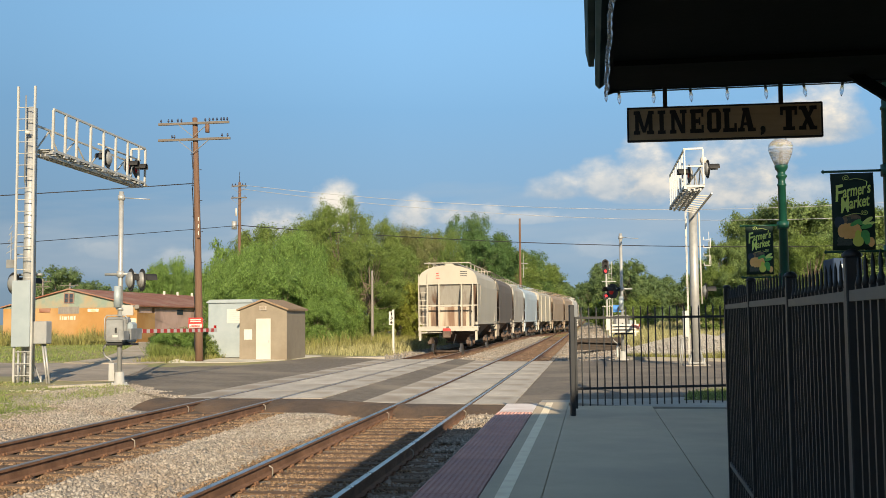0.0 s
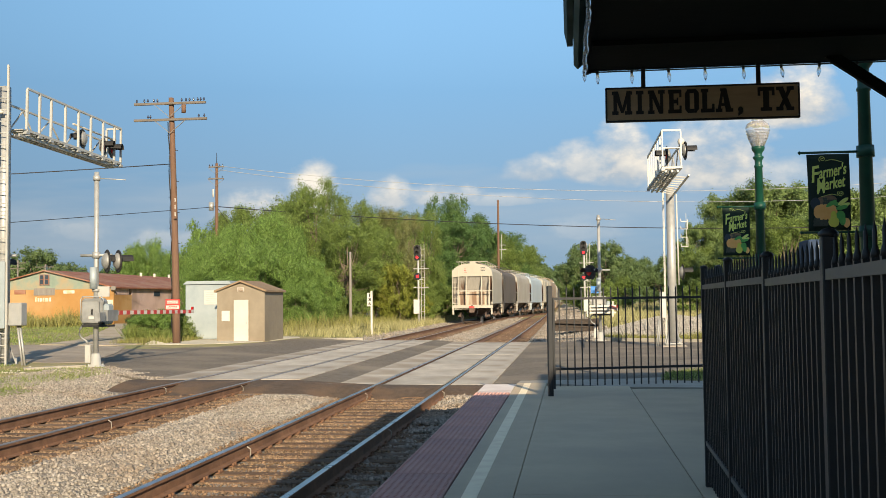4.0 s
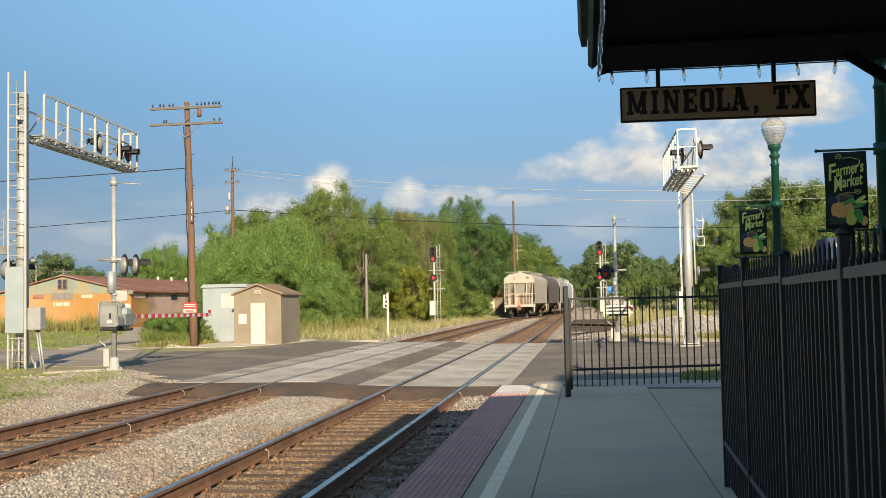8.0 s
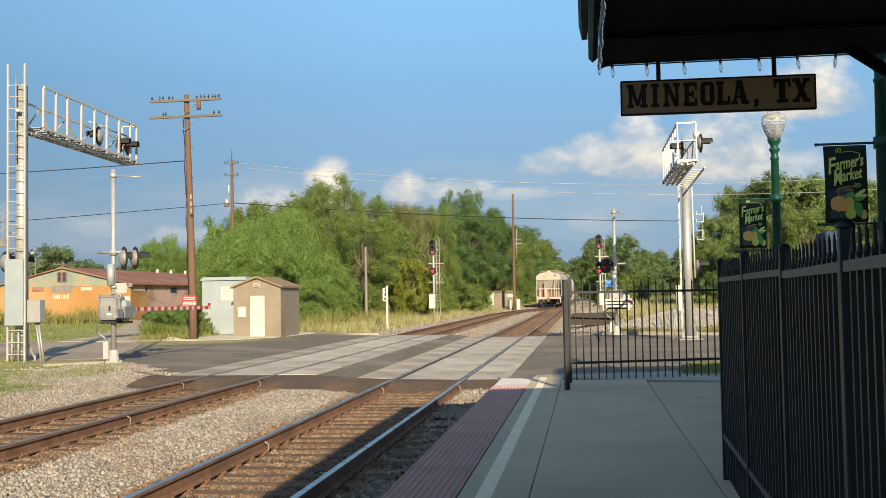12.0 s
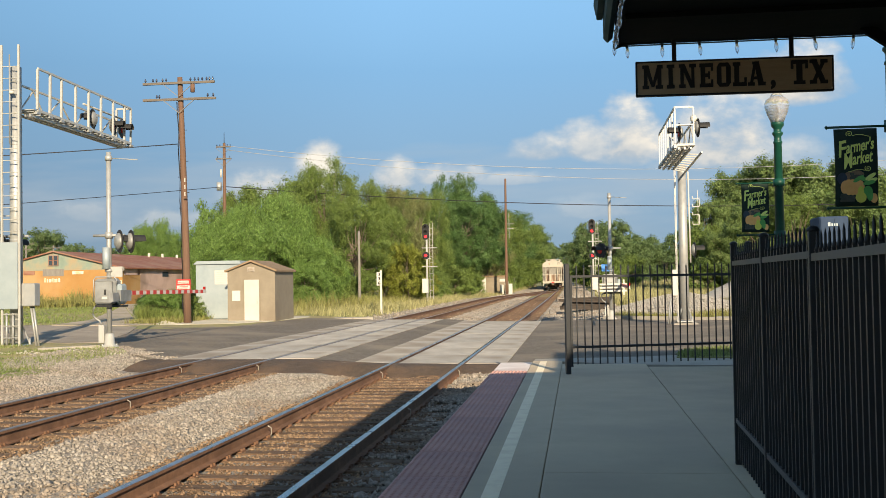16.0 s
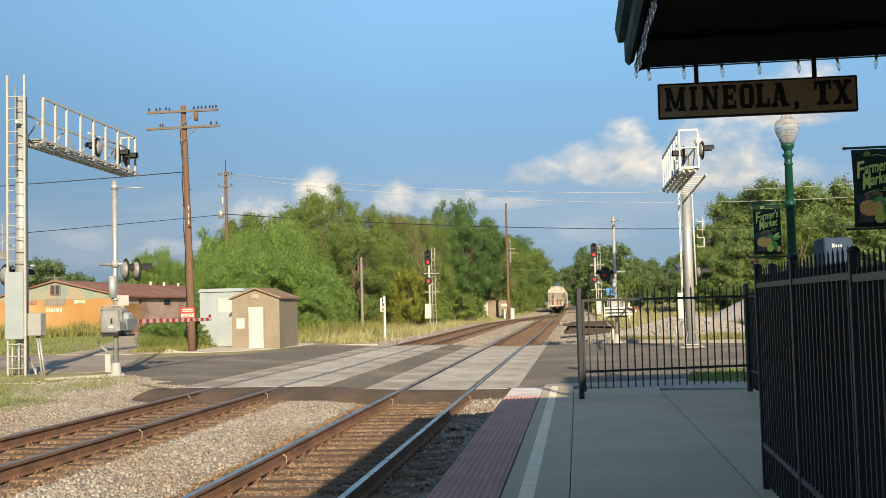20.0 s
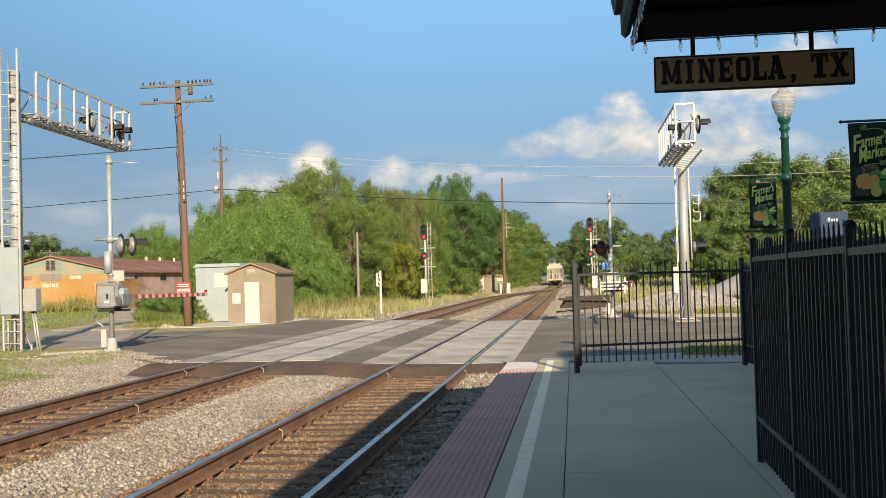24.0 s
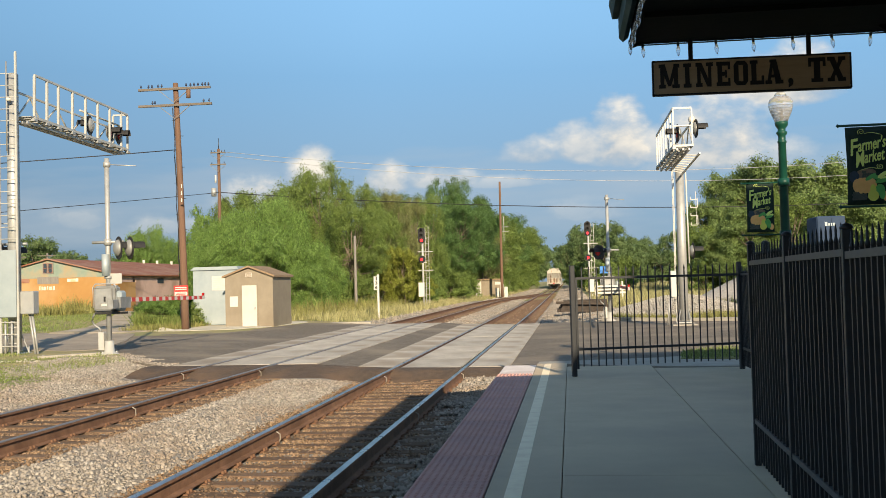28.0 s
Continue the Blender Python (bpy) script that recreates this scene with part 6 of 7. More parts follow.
for x, top in ((-58.7, 6.8), (-55.4, 6.3)):
    build_pole("utility_pole", x, 110.0, 0.1, top, 0.0, 0.13, "distant grey pole with a crossarm behind the warehouse", [(top - 0.3, 2.2, (-0.9, 0.9)), (top - 0.9, 1.8, ())], "wood_grey")
p4 = build_pole("timber_post", -10.85, 66.0, 0.2, 4.85, 0.0, 0.11, "bare grey timber post before the trees", [], "wood_grey")
p5 = build_pole("timber_post", -5.9, 150.0, 0.1, 5.4, 0.2, 0.14, "weathered pale post beside the far track", [], "wood_grey")


def wire(name, a, b, sag, r, mt, label):
    bm = bmesh.new()
    n = 24
    a, b = Vector(a), Vector(b)
    pts = [a.lerp(b, k / n) - Vector((0, 0, sag * 4 * (k / n) * (1 - k / n))) for k in range(n + 1)]
    tube(bm, pts, r, 4)
    tagged(part(name, bm, mt), label, "wire")


# ---- railway signals and milepost ----
def build_signal(name, x, y, z0, heads, top, label, side):
    root = thing(name, pose(x, y, z0), label, "railway signal", "red signals beside the tracks")
    part("mast", bm_rod((0, 0, 0), (0, 0, top), 0.075, 0.065, 10), "silver", root)
    part("equipment_case", bm_box(-0.32, 0.08, -0.30, 0.25, 0.75, 1.75, bev=0.02) if side < 0 else bm_box(-0.10, 0.34, -0.3, 0.3, 0.6, 1.7, bev=0.02), "white_paint", root)
    for s in (-0.11, 0.11):
        part("ladder_rail", bm_box(0.30 + s - 0.015, 0.30 + s + 0.015, 0.1, 0.13, 0.3, top + 0.1), "silver", root)
    for i in range(int(top / 0.4)):
        part("ladder_rung", bm_rod((0.19, 0.115, 0.5 + i * 0.4), (0.41, 0.115, 0.5 + i * 0.4), 0.012, n=4), "silver", root)
    for z, tall in heads:
        h = new("signal_head")
        h.parent = root
        h.matrix_local = pose(-0.05, -0.12, z)
        bm = bmesh.new()
        n = 14
        vs = []
        for i in range(n):
            a = 2 * math.pi * i / n
            vs.append((math.cos(a) * 0.26, math.sin(a) * 0.26 + (tall if math.sin(a) > 0 else -tall)))
        prism(bm, vs, 0.0, 0.05)
        part("backboard", bm, "black_dull", h)
        for k in ((0.34, 0, -0.34) if tall else (0,)):
            bm = bmesh.new()
            lathe(bm, [(0.10, -0.02), (0.10, 0.0), (0.04, 0.012)], 12, pose(0, -0.01, k, 90, 0, 0))
            part("lens", bm, "red_light" if (k == -0.34 or not tall) else "black_dull", h)
            bm = bmesh.new()
            for i in range(8):
                a0, a1 = math.pi * (i / 8 * 1.3 - 0.15), math.pi * ((i + 1) / 8 * 1.3 - 0.15)
                bm.faces.new([bm.verts.new((math.cos(a) * 0.12, yy, k + math.sin(a) * 0.12)) for a, yy in ((a0, 0), (a1, 0), (a1, -0.26), (a0, -0.26))])
            bmesh.ops.remove_doubles(bm, verts=bm.verts[:], dist=0.001)
            part("visor", bm, "black_dull", h)
        part("bracket", bm_box(-0.03, 0.35, 0.05, 0.12, -0.25, -0.18), "silver", h)
    part("platform", bm_box(-0.35, 0.7, -0.05, 0.35, heads[0][0] - 1.15, heads[0][0] - 1.10), "silver", root)
    part("platform", bm_box(-0.35, 0.7, -0.05, 0.35, heads[1][0] - 0.8, heads[1][0] - 0.75), "silver", root)
    return root


build_signal("railway_signal", -7.25, 72.0, 0.15, [(5.05, 0.30), (3.38, 0.0)], 5.6, "tall white-masted signal with two red lamps", -1)
build_signal("railway_signal", 4.47, 79.0, 0.25, [(5.42, 0.30), (3.2, 0.0)], 5.7, "white-masted signal with two red lamps", 1)


def build_milepost():
    root = thing("milepost", pose(-6.93, 53.0, 0.0), "white milepost plate with black numbers on a thin post", "milepost")
    part("post", bm_box(-0.05, 0.05, -0.04, 0.04, -0.1, 2.35, bev=0.005), "white_paint", root)
    part("plate", bm_box(-0.22, 0.06, -0.075, -0.045, 1.55, 2.25, bev=0.004), "white_paint", root)
    for i, ch in enumerate("136"):
        bm = bmesh.new()
        letter(bm, ch, -0.15 if ch != "1" else -0.11, 2.04 - i * 0.22, 0.13 if ch != "1" else 0.06, 0.17, -0.08, 0.03)
        part("number", bm, "sign_black", root)


build_milepost()
wire("power_line", (-60, 20, 5.5), (-12.25, 39, 7.35), 0.75, 0.018, "wire", "black sagging cable to the timber pole")
wire("power_line", (-40, 30, 3.4), (-23.0, 75, 9.1), 0.15, 0.02, "wire", "black cable rising to the far pole")
wire("power_line", (-23.0, 75, 9.1), (60, 105, 9.9), 1.84, 0.03, "wire", "black cable across the tracks")
wire("power_line", (-23.0, 75, 12.2), (70, 95, 16.8), 3.96, 0.018, "wire_pale", "pale cable across the sky")
wire("power_line", (-23.0, 75, 11.9), (75, 96, 16.1), 4.4, 0.018, "wire_pale", "pale cable across the sky")
wire("guy_wire", (-23.0, 75, 9.0), (-18.5, 75, 3.0), 0.0, 0.02, "wire", "thin guy wire of the far pole")


# ---- old warehouse across the road ----
def build_warehouse():
    root = thing("warehouse", pose(-31.2, 75.0, 0.25, 0, 0, 1), "old low warehouse with peeling orange and mint walls and rusty roof", "warehouse")
    W, D, H, R = 10.95, 40.0, 2.83, 4.16
    A = -W / 2
    # gable wall: the painted band below, the faded mint band above
    part("wall", bm_box(-W, 0, 0, 0.3, -0.5, 2.74), "orange_wall", root, "peeling orange gable wall")
    bm = bmesh.new()
    prism(bm, [(-W, 2.745), (0, 2.745), (0, H), (A, R), (-W, H)], 0.0, 0.3)
    part("wall", bm, "mint_wall", root, "faded mint gable wall")
    part("wall", bm_box(-0.3, 0.0, 0.3, 3.4, 0, 2.3), "orange_wall", root, "ochre side wall")
    part("boarded_bay", bm_box(-0.28, 0.02, 0.32, 2.8, 2.31, H), "purple_wall", root, "dull purple boards under the eave")
    part("wall", bm_box(-0.3, 0.0, 3.41, D, 0, H), "purple_wall", root, "dull purple-brown side wall")
    part("wall", bm_box(-W, -W + 0.3, 0.3, D, 0, H), "mint_wall", root)
    part("wall", bm_box(-W, -0.3, D - 0.3, D, 0, H), "purple_wall", root)
    part("eave_shadow_board", bm_box(0.0, 0.10, 0.3, D, H - 0.10, H - 0.07), "wood_grey", root)
    for s in range(12):
        y0, y1 = s * D / 12, (s + 1) * D / 12 - 0.02
        bm = bmesh.new()
        prism(bm, [(0.25, H - 0.06), (A, R), (A, R + 0.09), (0.25, H + 0.04)], y0 - (0.25 if s == 0 else 0), y1)
        part("roof_sheet", bm, "rust_roof", root)
        bm = bmesh.new()
        prism(bm, [(A - 0.01, R), (-W - 0.25, H - 0.06), (-W - 0.25, H + 0.04), (A - 0.01, R + 0.09)], y0 - (0.25 if s == 0 else 0), y1)
        part("roof_sheet", bm, "rust_roof", root)
    part("barge_board", bm_box(-0.1, 0.26, -0.28, -0.22, H - 0.2, H + 0.1), "wood_grey", root)
    w = part("window", bm_box(-5.95, -5.10, -0.06, 0.0, 3.08, 3.94), "wood_grey", root, "old dark window with two sashes")
    for i in range(2):
        sash = part("sash", bm_box(-5.90 + i * 0.41, -5.56 + i * 0.41, -0.09, -0.06, 3.13, 3.89), "rust_roof", w)
        for k in range(2):
            part("pane", bm_box(-5.86 + i * 0.41, -5.60 + i * 0.41, -0.10, -0.09, 3.17 + k * 0.36, 3.49 + k * 0.36), "navy", w)
    part("faded_panel", bm_box(-6.4, -4.7, -0.02, 0.0, 2.3, 2.85), "wood_grey", root, "faded grey patch where a sign hung")
    part("wall_vent", bm_box(-7.95, -7.05, -0.05, 0.0, 2.42, 2.73), "rust_roof", root, "rusty wall vent")
    part("sign_panel", bm_box(-4.0, -3.12, -0.03, 0.0, 2.42, 2.66), "chalk_white", root, "small worn white panel")
    for k, (a, b, h) in enumerate(((-6.28, -6.16, 0.34), (-6.08, -5.98, 0.28), (-5.92, -5.70, 0.26), (-5.62, -5.54, 0.3), (-5.46, -5.22, 0.26), (-5.14, -5.0, 0.3))):
        part("letter_bar", bm_box(a, b, -0.008, 0.0, 1.83, 1.83 + h), "chalk_white", root, "worn unreadable white lettering")
    part("plaster_scar", bm_box(-0.75, -0.06, -0.01, 0.0, 1.1, 1.9), "chalk_white", root)
    for y in (8.0, 15.0, 23.0):
        part("side_window", bm_box(-0.02, 0.03, y, y + 1.3, 2.2, 2.6), "navy", root)
    for y in (17.6, 20.9, 24.7):
        part("roof_vent", bm_rod((A + 0.4, y, R - 0.1), (A + 0.4, y, R + 0.32), 0.12, n=8), "white_paint", root)


build_warehouse()


# ---- freight train of covered hoppers ----
def build_hopper(colour, label, rear=False, box_sides=False):
    root = thing("hopper_car", pose(0, 0, 0), label, "freight car", "cars of the freight train")
    L, W2, E = 11.3, 1.56, 1.55
    # hull: curved side section with rounded roof
    if box_sides:
        sec = [(1.56, 1.48), (1.56, 3.75), (1.50, 4.0), (1.1, 4.22), (0.5, 4.34)]
    else:
        sec = [(1.50, 1.48), (1.54, 1.9), (1.56, 2.6), (1.56, 3.3), (1.50, 3.75), (1.36, 3.98), (1.1, 4.14), (0.7, 4.28), (0.3, 4.34)]
    prof = sec + [(-x, z) for x, z in sec[::-1]]
    bm = bmesh.new()
    prism(bm, prof, E, L - E)
    part("hull", bm, colour, root)
    # upper end hoods over the sloping end sheets
    hood = [(x, max(z, 3.38)) for x, z in sec if z > 3.2]
    hood = [(1.56, 3.38)] + [p for p in hood if p[1] > 3.5]
    hp = hood + [(-x, z) for x, z in hood[::-1]]
    for y0, y1 in ((0.12, E), (L - E, L - 0.12)):
        bm = bmesh.new()
        prism(bm, hp, y0, y1)
        part("end_hood", bm, colour, root)
    for sx in (-1, 1):
        for y0, y1 in ((0.16, E - 0.004), (L - E + 0.004, L - 0.16)):
            part("side_sheet", bm_box(min(sx * 1.525, sx * 1.55), max(sx * 1.525, sx * 1.55), y0, y1, 1.482, 3.376), colour, root)
    for s, y0 in ((1, 0.12), (-1, L - 0.12)):
        bm = bmesh.new()
        yi = y0 + s * 0.75
        a = [bm.verts.new(p) for p in ((-1.5, y0 + s * 0.12, 3.38), (1.5, y0 + s * 0.12, 3.38), (1.45, yi, 2.3), (-1.45, yi, 2.3), (-1.45, yi, 1.25), (1.45, yi, 1.25))]
        bm.faces.new((a[0], a[1], a[2], a[3])), bm.faces.new((a[3], a[2], a[5], a[4]))
        r = bmesh.ops.extrude_face_region(bm, geom=bm.faces[:])
        for v in r["geom"]:
            if isinstance(v, bmesh.types.BMVert):
                v.co.y += s * 0.06
        bmesh.ops.recalc_face_normals(bm, faces=bm.faces[:])
        part("slope_sheet", bm, "slope_rust", root, "rust-streaked sloping end sheet")
        part("end_panel", bm_box(-1.12, 1.12, min(yi - s * 0.02, yi - s * 0.06), max(yi - s * 0.02, yi - s * 0.06), 1.25, 2.25), "slope_low" if colour == "car_cream" else colour, root)
        for x in (-1.06, -0.45, 0.72, 1.3):
            part("end_post", bm_box(x - 0.035, x + 0.035, y0 - 0.05, y0 + 0.06, 1.2, 3.4), colour, root)
        part("end_sill", bm_box(-1.55, 1.55, min(y0, y0 + s * 0.28) - 0.02, max(y0, y0 + s * 0.28), 1.02, 1.26), colour, root)
        part("end_platform", bm_box(-1.5, 1.5, min(y0, y0 + s * 1.3), max(y0, y0 + s * 1.3), 1.20, 1.25), colour, root)
        part("cross_rail", bm_box(-1.5, 1.5, y0 - 0.03, y0 + 0.03, 2.28, 2.34), colour, root)
        for sx in ((-1,) if s > 0 else (-1, 1)):
            for x in (1.50, 1.06):
                part("ladder_rail", bm_box(sx * x - 0.025, sx * x + 0.025, y0 - 0.06, y0 - 0.02, 0.75 if x > 1.2 else 1.2, 3.9), colour, root)
            for k in range(7):
                part("ladder_rung", bm_box(min(sx * 1.06, sx * 1.5), max(sx * 1.06, sx * 1.5), y0 - 0.055, y0 - 0.025, 0.95 + k * 0.4, 0.98 + k * 0.4), colour, root)
        # coupler and draft gear
        bm = bmesh.new()
        box(bm, -0.14, 0.14, min(y0, y0 - s * 0.45), max(y0, y0 - s * 0.45), 0.72, 0.98, bev=0.02)
        box(bm, -0.2, 0.2, min(y0 - s * 0.42, y0 - s * 0.62), max(y0 - s * 0.42, y0 - s * 0.62), 0.68, 1.02, bev=0.04)
        part("coupler", bm, "truck_steel", root)
        part("air_hose", bm_rod((0.42, y0 - s * 0.1, 0.85), (0.32, y0 - s * 0.35, 0.40), 0.03, n=6), "black_dull", root)
        part("cut_lever", bm_rod((-1.4, y0 - s * 0.08, 0.92), (0.1, y0 - s * 0.3, 0.98), 0.018, n=5), colour, root)
        part("bolster", bm_box(-1.3, 1.3, y0 + s * 1.45 - 0.25, y0 + s * 1.45 + 0.25, 0.85, 1.25), "truck_steel", root)
        part("corner_brace", bm_box(-1.52, -1.40, y0 - 0.02, y0 + 0.10, 0.55, 1.05), colour, root)
        part("corner_brace", bm_box(1.40, 1.52, y0 - 0.02, y0 + 0.10, 0.55, 1.05), colour, root)
    # sills, hopper outlets, braces along the side
    for sx in (-1, 1):
        part("side_sill", bm_box(min(sx * 1.42, sx * 1.54), max(sx * 1.42, sx * 1.54), 0.15, L - 0.15, 1.34, 1.478), colour, root)
        n = 3
        for i in range(n):
            yy = E + 0.3 + i * (L - 2 * E - 0.6) / (n - 1)
            if box_sides:
                part("side_post", bm_box(min(sx * 1.55, sx * 1.62), max(sx * 1.55, sx * 1.62), yy - 0.05, yy + 0.05, 1.3, 3.9), colour, root)
    for yc in (L * 0.36, L * 0.64):
        bm = bmesh.new()
        a = [bm.verts.new((sx * 1.42, yc + sy * 1.9, 1.46)) for sx, sy in ((-1, -1), (1, -1), (1, 1), (-1, 1))]
        b = [bm.verts.new((sx * 0.45, yc + sy * 0.4, 0.42)) for sx, sy in ((-1, -1), (1, -1), (1, 1), (-1, 1))]
        bm.faces.new(a), bm.faces.new(b[::-1])
        for i in range(4):
            bm.faces.new((a[i], b[i], b[(i + 1) % 4], a[(i + 1) % 4]))
        bmesh.ops.recalc_face_normals(bm, faces=bm.faces[:])
        part("hopper_bay", bm, "truck_steel", root)
        part("outlet_gate", bm_box(-0.6, 0.6, yc - 0.45, yc + 0.45, 0.34, 0.44), "truck_steel", root)
    part("centre_sill", bm_box(-0.2, 0.2, 0.2, L - 0.2, 0.85, 1.15), "truck_steel", root)
    # roof walk with rails and hatches
    part("running_board", bm_box(-0.45, -0.25, 0.2, L - 0.2, 4.42, 4.46), "galv", root)
    part("running_board", bm_box(0.25, 0.45, 0.2, L - 0.2, 4.42, 4.46), "galv", root)
    part("hatch_trough", bm_box(-0.26, 0.26, 1.2, L - 1.2, 4.33, 4.50, bev=0.02), colour, root)
    for i in range(4):
        part("hatch_cover", bm_box(-0.3, 0.3, 1.4 + i * 2.2, 3.4 + i * 2.2, 4.502, 4.55, bev=0.015), colour, root)
    for sx in (-1, 1):
        part("roof_rail", bm_box(sx * 1.0 - 0.02, sx * 1.0 + 0.02, 0.3, L - 0.3, 4.48, 4.52), colour, root)
        for i in range(7):
            yy = 0.3 + i * (L - 0.6) / 6
            part("rail_stay", bm_box(sx * 1.0 - 0.02, sx * 1.0 + 0.02, yy - 0.02, yy + 0.02, 4.05, 4.48), colour, root)
    for yy in (0.16, L - 0.16):
        part("end_walk", bm_box(-1.2, 1.2, yy - 0.14, yy + 0.14, 4.44, 4.48), colour, root)
    # trucks
    for yc in (1.55, L - 1.55):
        tk = new("truck")
        tk.parent = root
        tk.matrix_local = pose(0, yc, 0)
        for sx in (-1, 1):
            bm = bmesh.new()
            prism(bm, [(-1.15, 0.40), (-0.95, 0.34), (-0.4, 0.24), (0.4, 0.24), (0.95, 0.34), (1.15, 0.40), (1.15, 0.58), (0.6, 0.72), (-0.6, 0.72), (-1.15, 0.58)], -0.06, 0.06, pose(sx * 1.0, 0, 0, 0, 0, 90))
            part("side_frame", bm, "truck_steel", tk)
            part("spring_nest", bm_box(sx * 1.0 - 0.1, sx * 1.0 + 0.1, -0.25, 0.25, 0.30, 0.66), "black_dull", tk)
            for yy in (-0.88, 0.88):
                part("bearing_cap", bm_rod((sx * 1.06, yy, 0.44), (sx * 1.17, yy, 0.44), 0.11, n=8), "truck_steel", tk)
        for yy in (-0.88, 0.88):
            ws = new("wheelset")
            ws.parent = root
            ws.matrix_local = pose(0, yc + yy, 0.42)
            part("axle", bm_rod((-0.8, 0, 0), (0.8, 0, 0), 0.075, n=8), "truck_steel", ws)
            for sx in (-1, 1):
                bm = bmesh.new()
                lathe(bm, [(0.06, -0.05), (0.30, -0.03), (0.34, -0.07), (0.42, -0.07), (0.425, 0.05), (0.45, 0.06), (0.45, 0.08), (0.34, 0.08), (0.30, 0.02), (0.06, 0.04)], 20, pose(sx * 0.753, 0, 0, 0, -90 * sx, 0))
                w = part("wheel", bm, "wheel_steel", ws)
    if rear:
        m = part("end_marker", bm_box(-0.22, 0.18, -0.30, -0.12, 0.80, 1.16, bev=0.03), "red_paint", root, "red end-of-train marker box")
        part("marker_mount", bm_box(-0.05, 0.05, -0.16, 0.0, 0.7, 1.25), "truck_steel", root)
        part("placard", bm_box(-0.78, -0.45, 0.10, 0.112, 3.50, 3.60), "car_cream", root)
        for k in range(3):
            part("text_bar", bm_box(-0.60, -0.38 - 0.04 * k, 0.108, 0.1195, 3.68 + k * 0.12, 3.715 + k * 0.12), "red_paint", root)
            part("text_bar", bm_box(0.66, 1.02, 0.108, 0.1195, 3.78 + k * 0.11, 3.82 + k * 0.11), "rail_grey", root)
        for x0, x1 in ((-0.98, -0.62), (0.52, 0.86)):
            part("rust_streak", bm_box(x0, x1, 0.805, 0.812, 1.27, 2.24), "rust_streak", root, "dark brown rust streak")
    for o in root.children:
        if o.data is not None:
            o.data.transform(Matrix.Diagonal((1.03, 1.0, 1.05, 1.0)))
    return root


CARS = [("car_cream", "cream covered hopper car with rust-streaked end at the train's rear", True, False), ("car_brown", "grey-brown covered hopper car with curved sides", False, False),
        ("car_grey", "dirty pale grey covered hopper car", False, False), ("car_blue", "pale blue covered hopper car", False, False), ("car_cream", "cream covered hopper car with ribbed flat sides", False, True),
        ("car_tan", "tan covered hopper car", False, False), ("car_tan", "tan covered hopper car with dusty sides", False, False), ("car_white", "white covered hopper car", False, False),
        ("car_brown", "grey-brown covered hopper car", False, False), ("car_cream", "cream covered hopper car", False, False)]
train = [build_hopper(c, lab, rear, bx) for c, lab, rear, bx in CARS]
PITCH, SPEED, GAIN, START = 12.7, 6.4, 0.018, 54.0


# ---- trees ----
def crown_mesh(name, clumps, leaves, leaf, material, seed, droop=0.0):
    """Leaves as small bent quads, gathered in clumps (x, y, z, r)."""
    rng = np.random.default_rng(seed)
    cl = np.array(clumps)
    vol = cl[:, 3] ** 2
    idx = rng.choice(len(cl), leaves, p=vol / vol.sum())
    # twigs: each clump breaks up into sprays of its own
    sprays = 11
    sd = rng.normal(size=(len(cl), sprays, 3))
    sd /= np.linalg.norm(sd, axis=2)[..., None]
    sd *= rng.uniform(0.4, 1.1, (len(cl), sprays, 1))
    which = rng.integers(0, sprays, leaves)
    d = rng.normal(size=(leaves, 3))
    c = cl[idx, :3] + (sd[idx, which] + d * 0.24) * cl[idx, 3][:, None] * np.array([1, 1, 0.85])
    d = d * 0.5 + sd[idx, which]
    d /= np.linalg.norm(d, axis=1)[:, None]
    nrm = d + rng.normal(size=(leaves, 3)) * 0.42
    nrm[:, 2] += 0.25
    nrm /= np.linalg.norm(nrm, axis=1)[:, None]
    t = np.cross(nrm, rng.normal(size=(leaves, 3)))
    t /= np.linalg.norm(t, axis=1)[:, None]
    t[:, 2] -= droop
    b = np.cross(nrm, t)
    s = leaf * rng.uniform(0.6, 1.4, leaves)[:, None]
    w = s * rng.uniform(0.45, 0.8, leaves)[:, None]
    v = np.stack((c - t * s, c + b * w + nrm * s * 0.15, c + t * s, c - b * w + nrm * s * 0.15), 1).reshape(-1, 3)
    f = np.arange(leaves * 4)
    me = bpy.data.meshes.new(name)
    me.vertices.add(len(v)), me.loops.add(len(f)), me.polygons.add(leaves)
    me.vertices.foreach_set("co", v.ravel())
    me.loops.foreach_set("vertex_index", f)
    me.polygons.foreach_set("loop_start", np.arange(0, len(f), 4))
    me.update(calc_edges=True)
    me.materials.append(M[material])
    return me


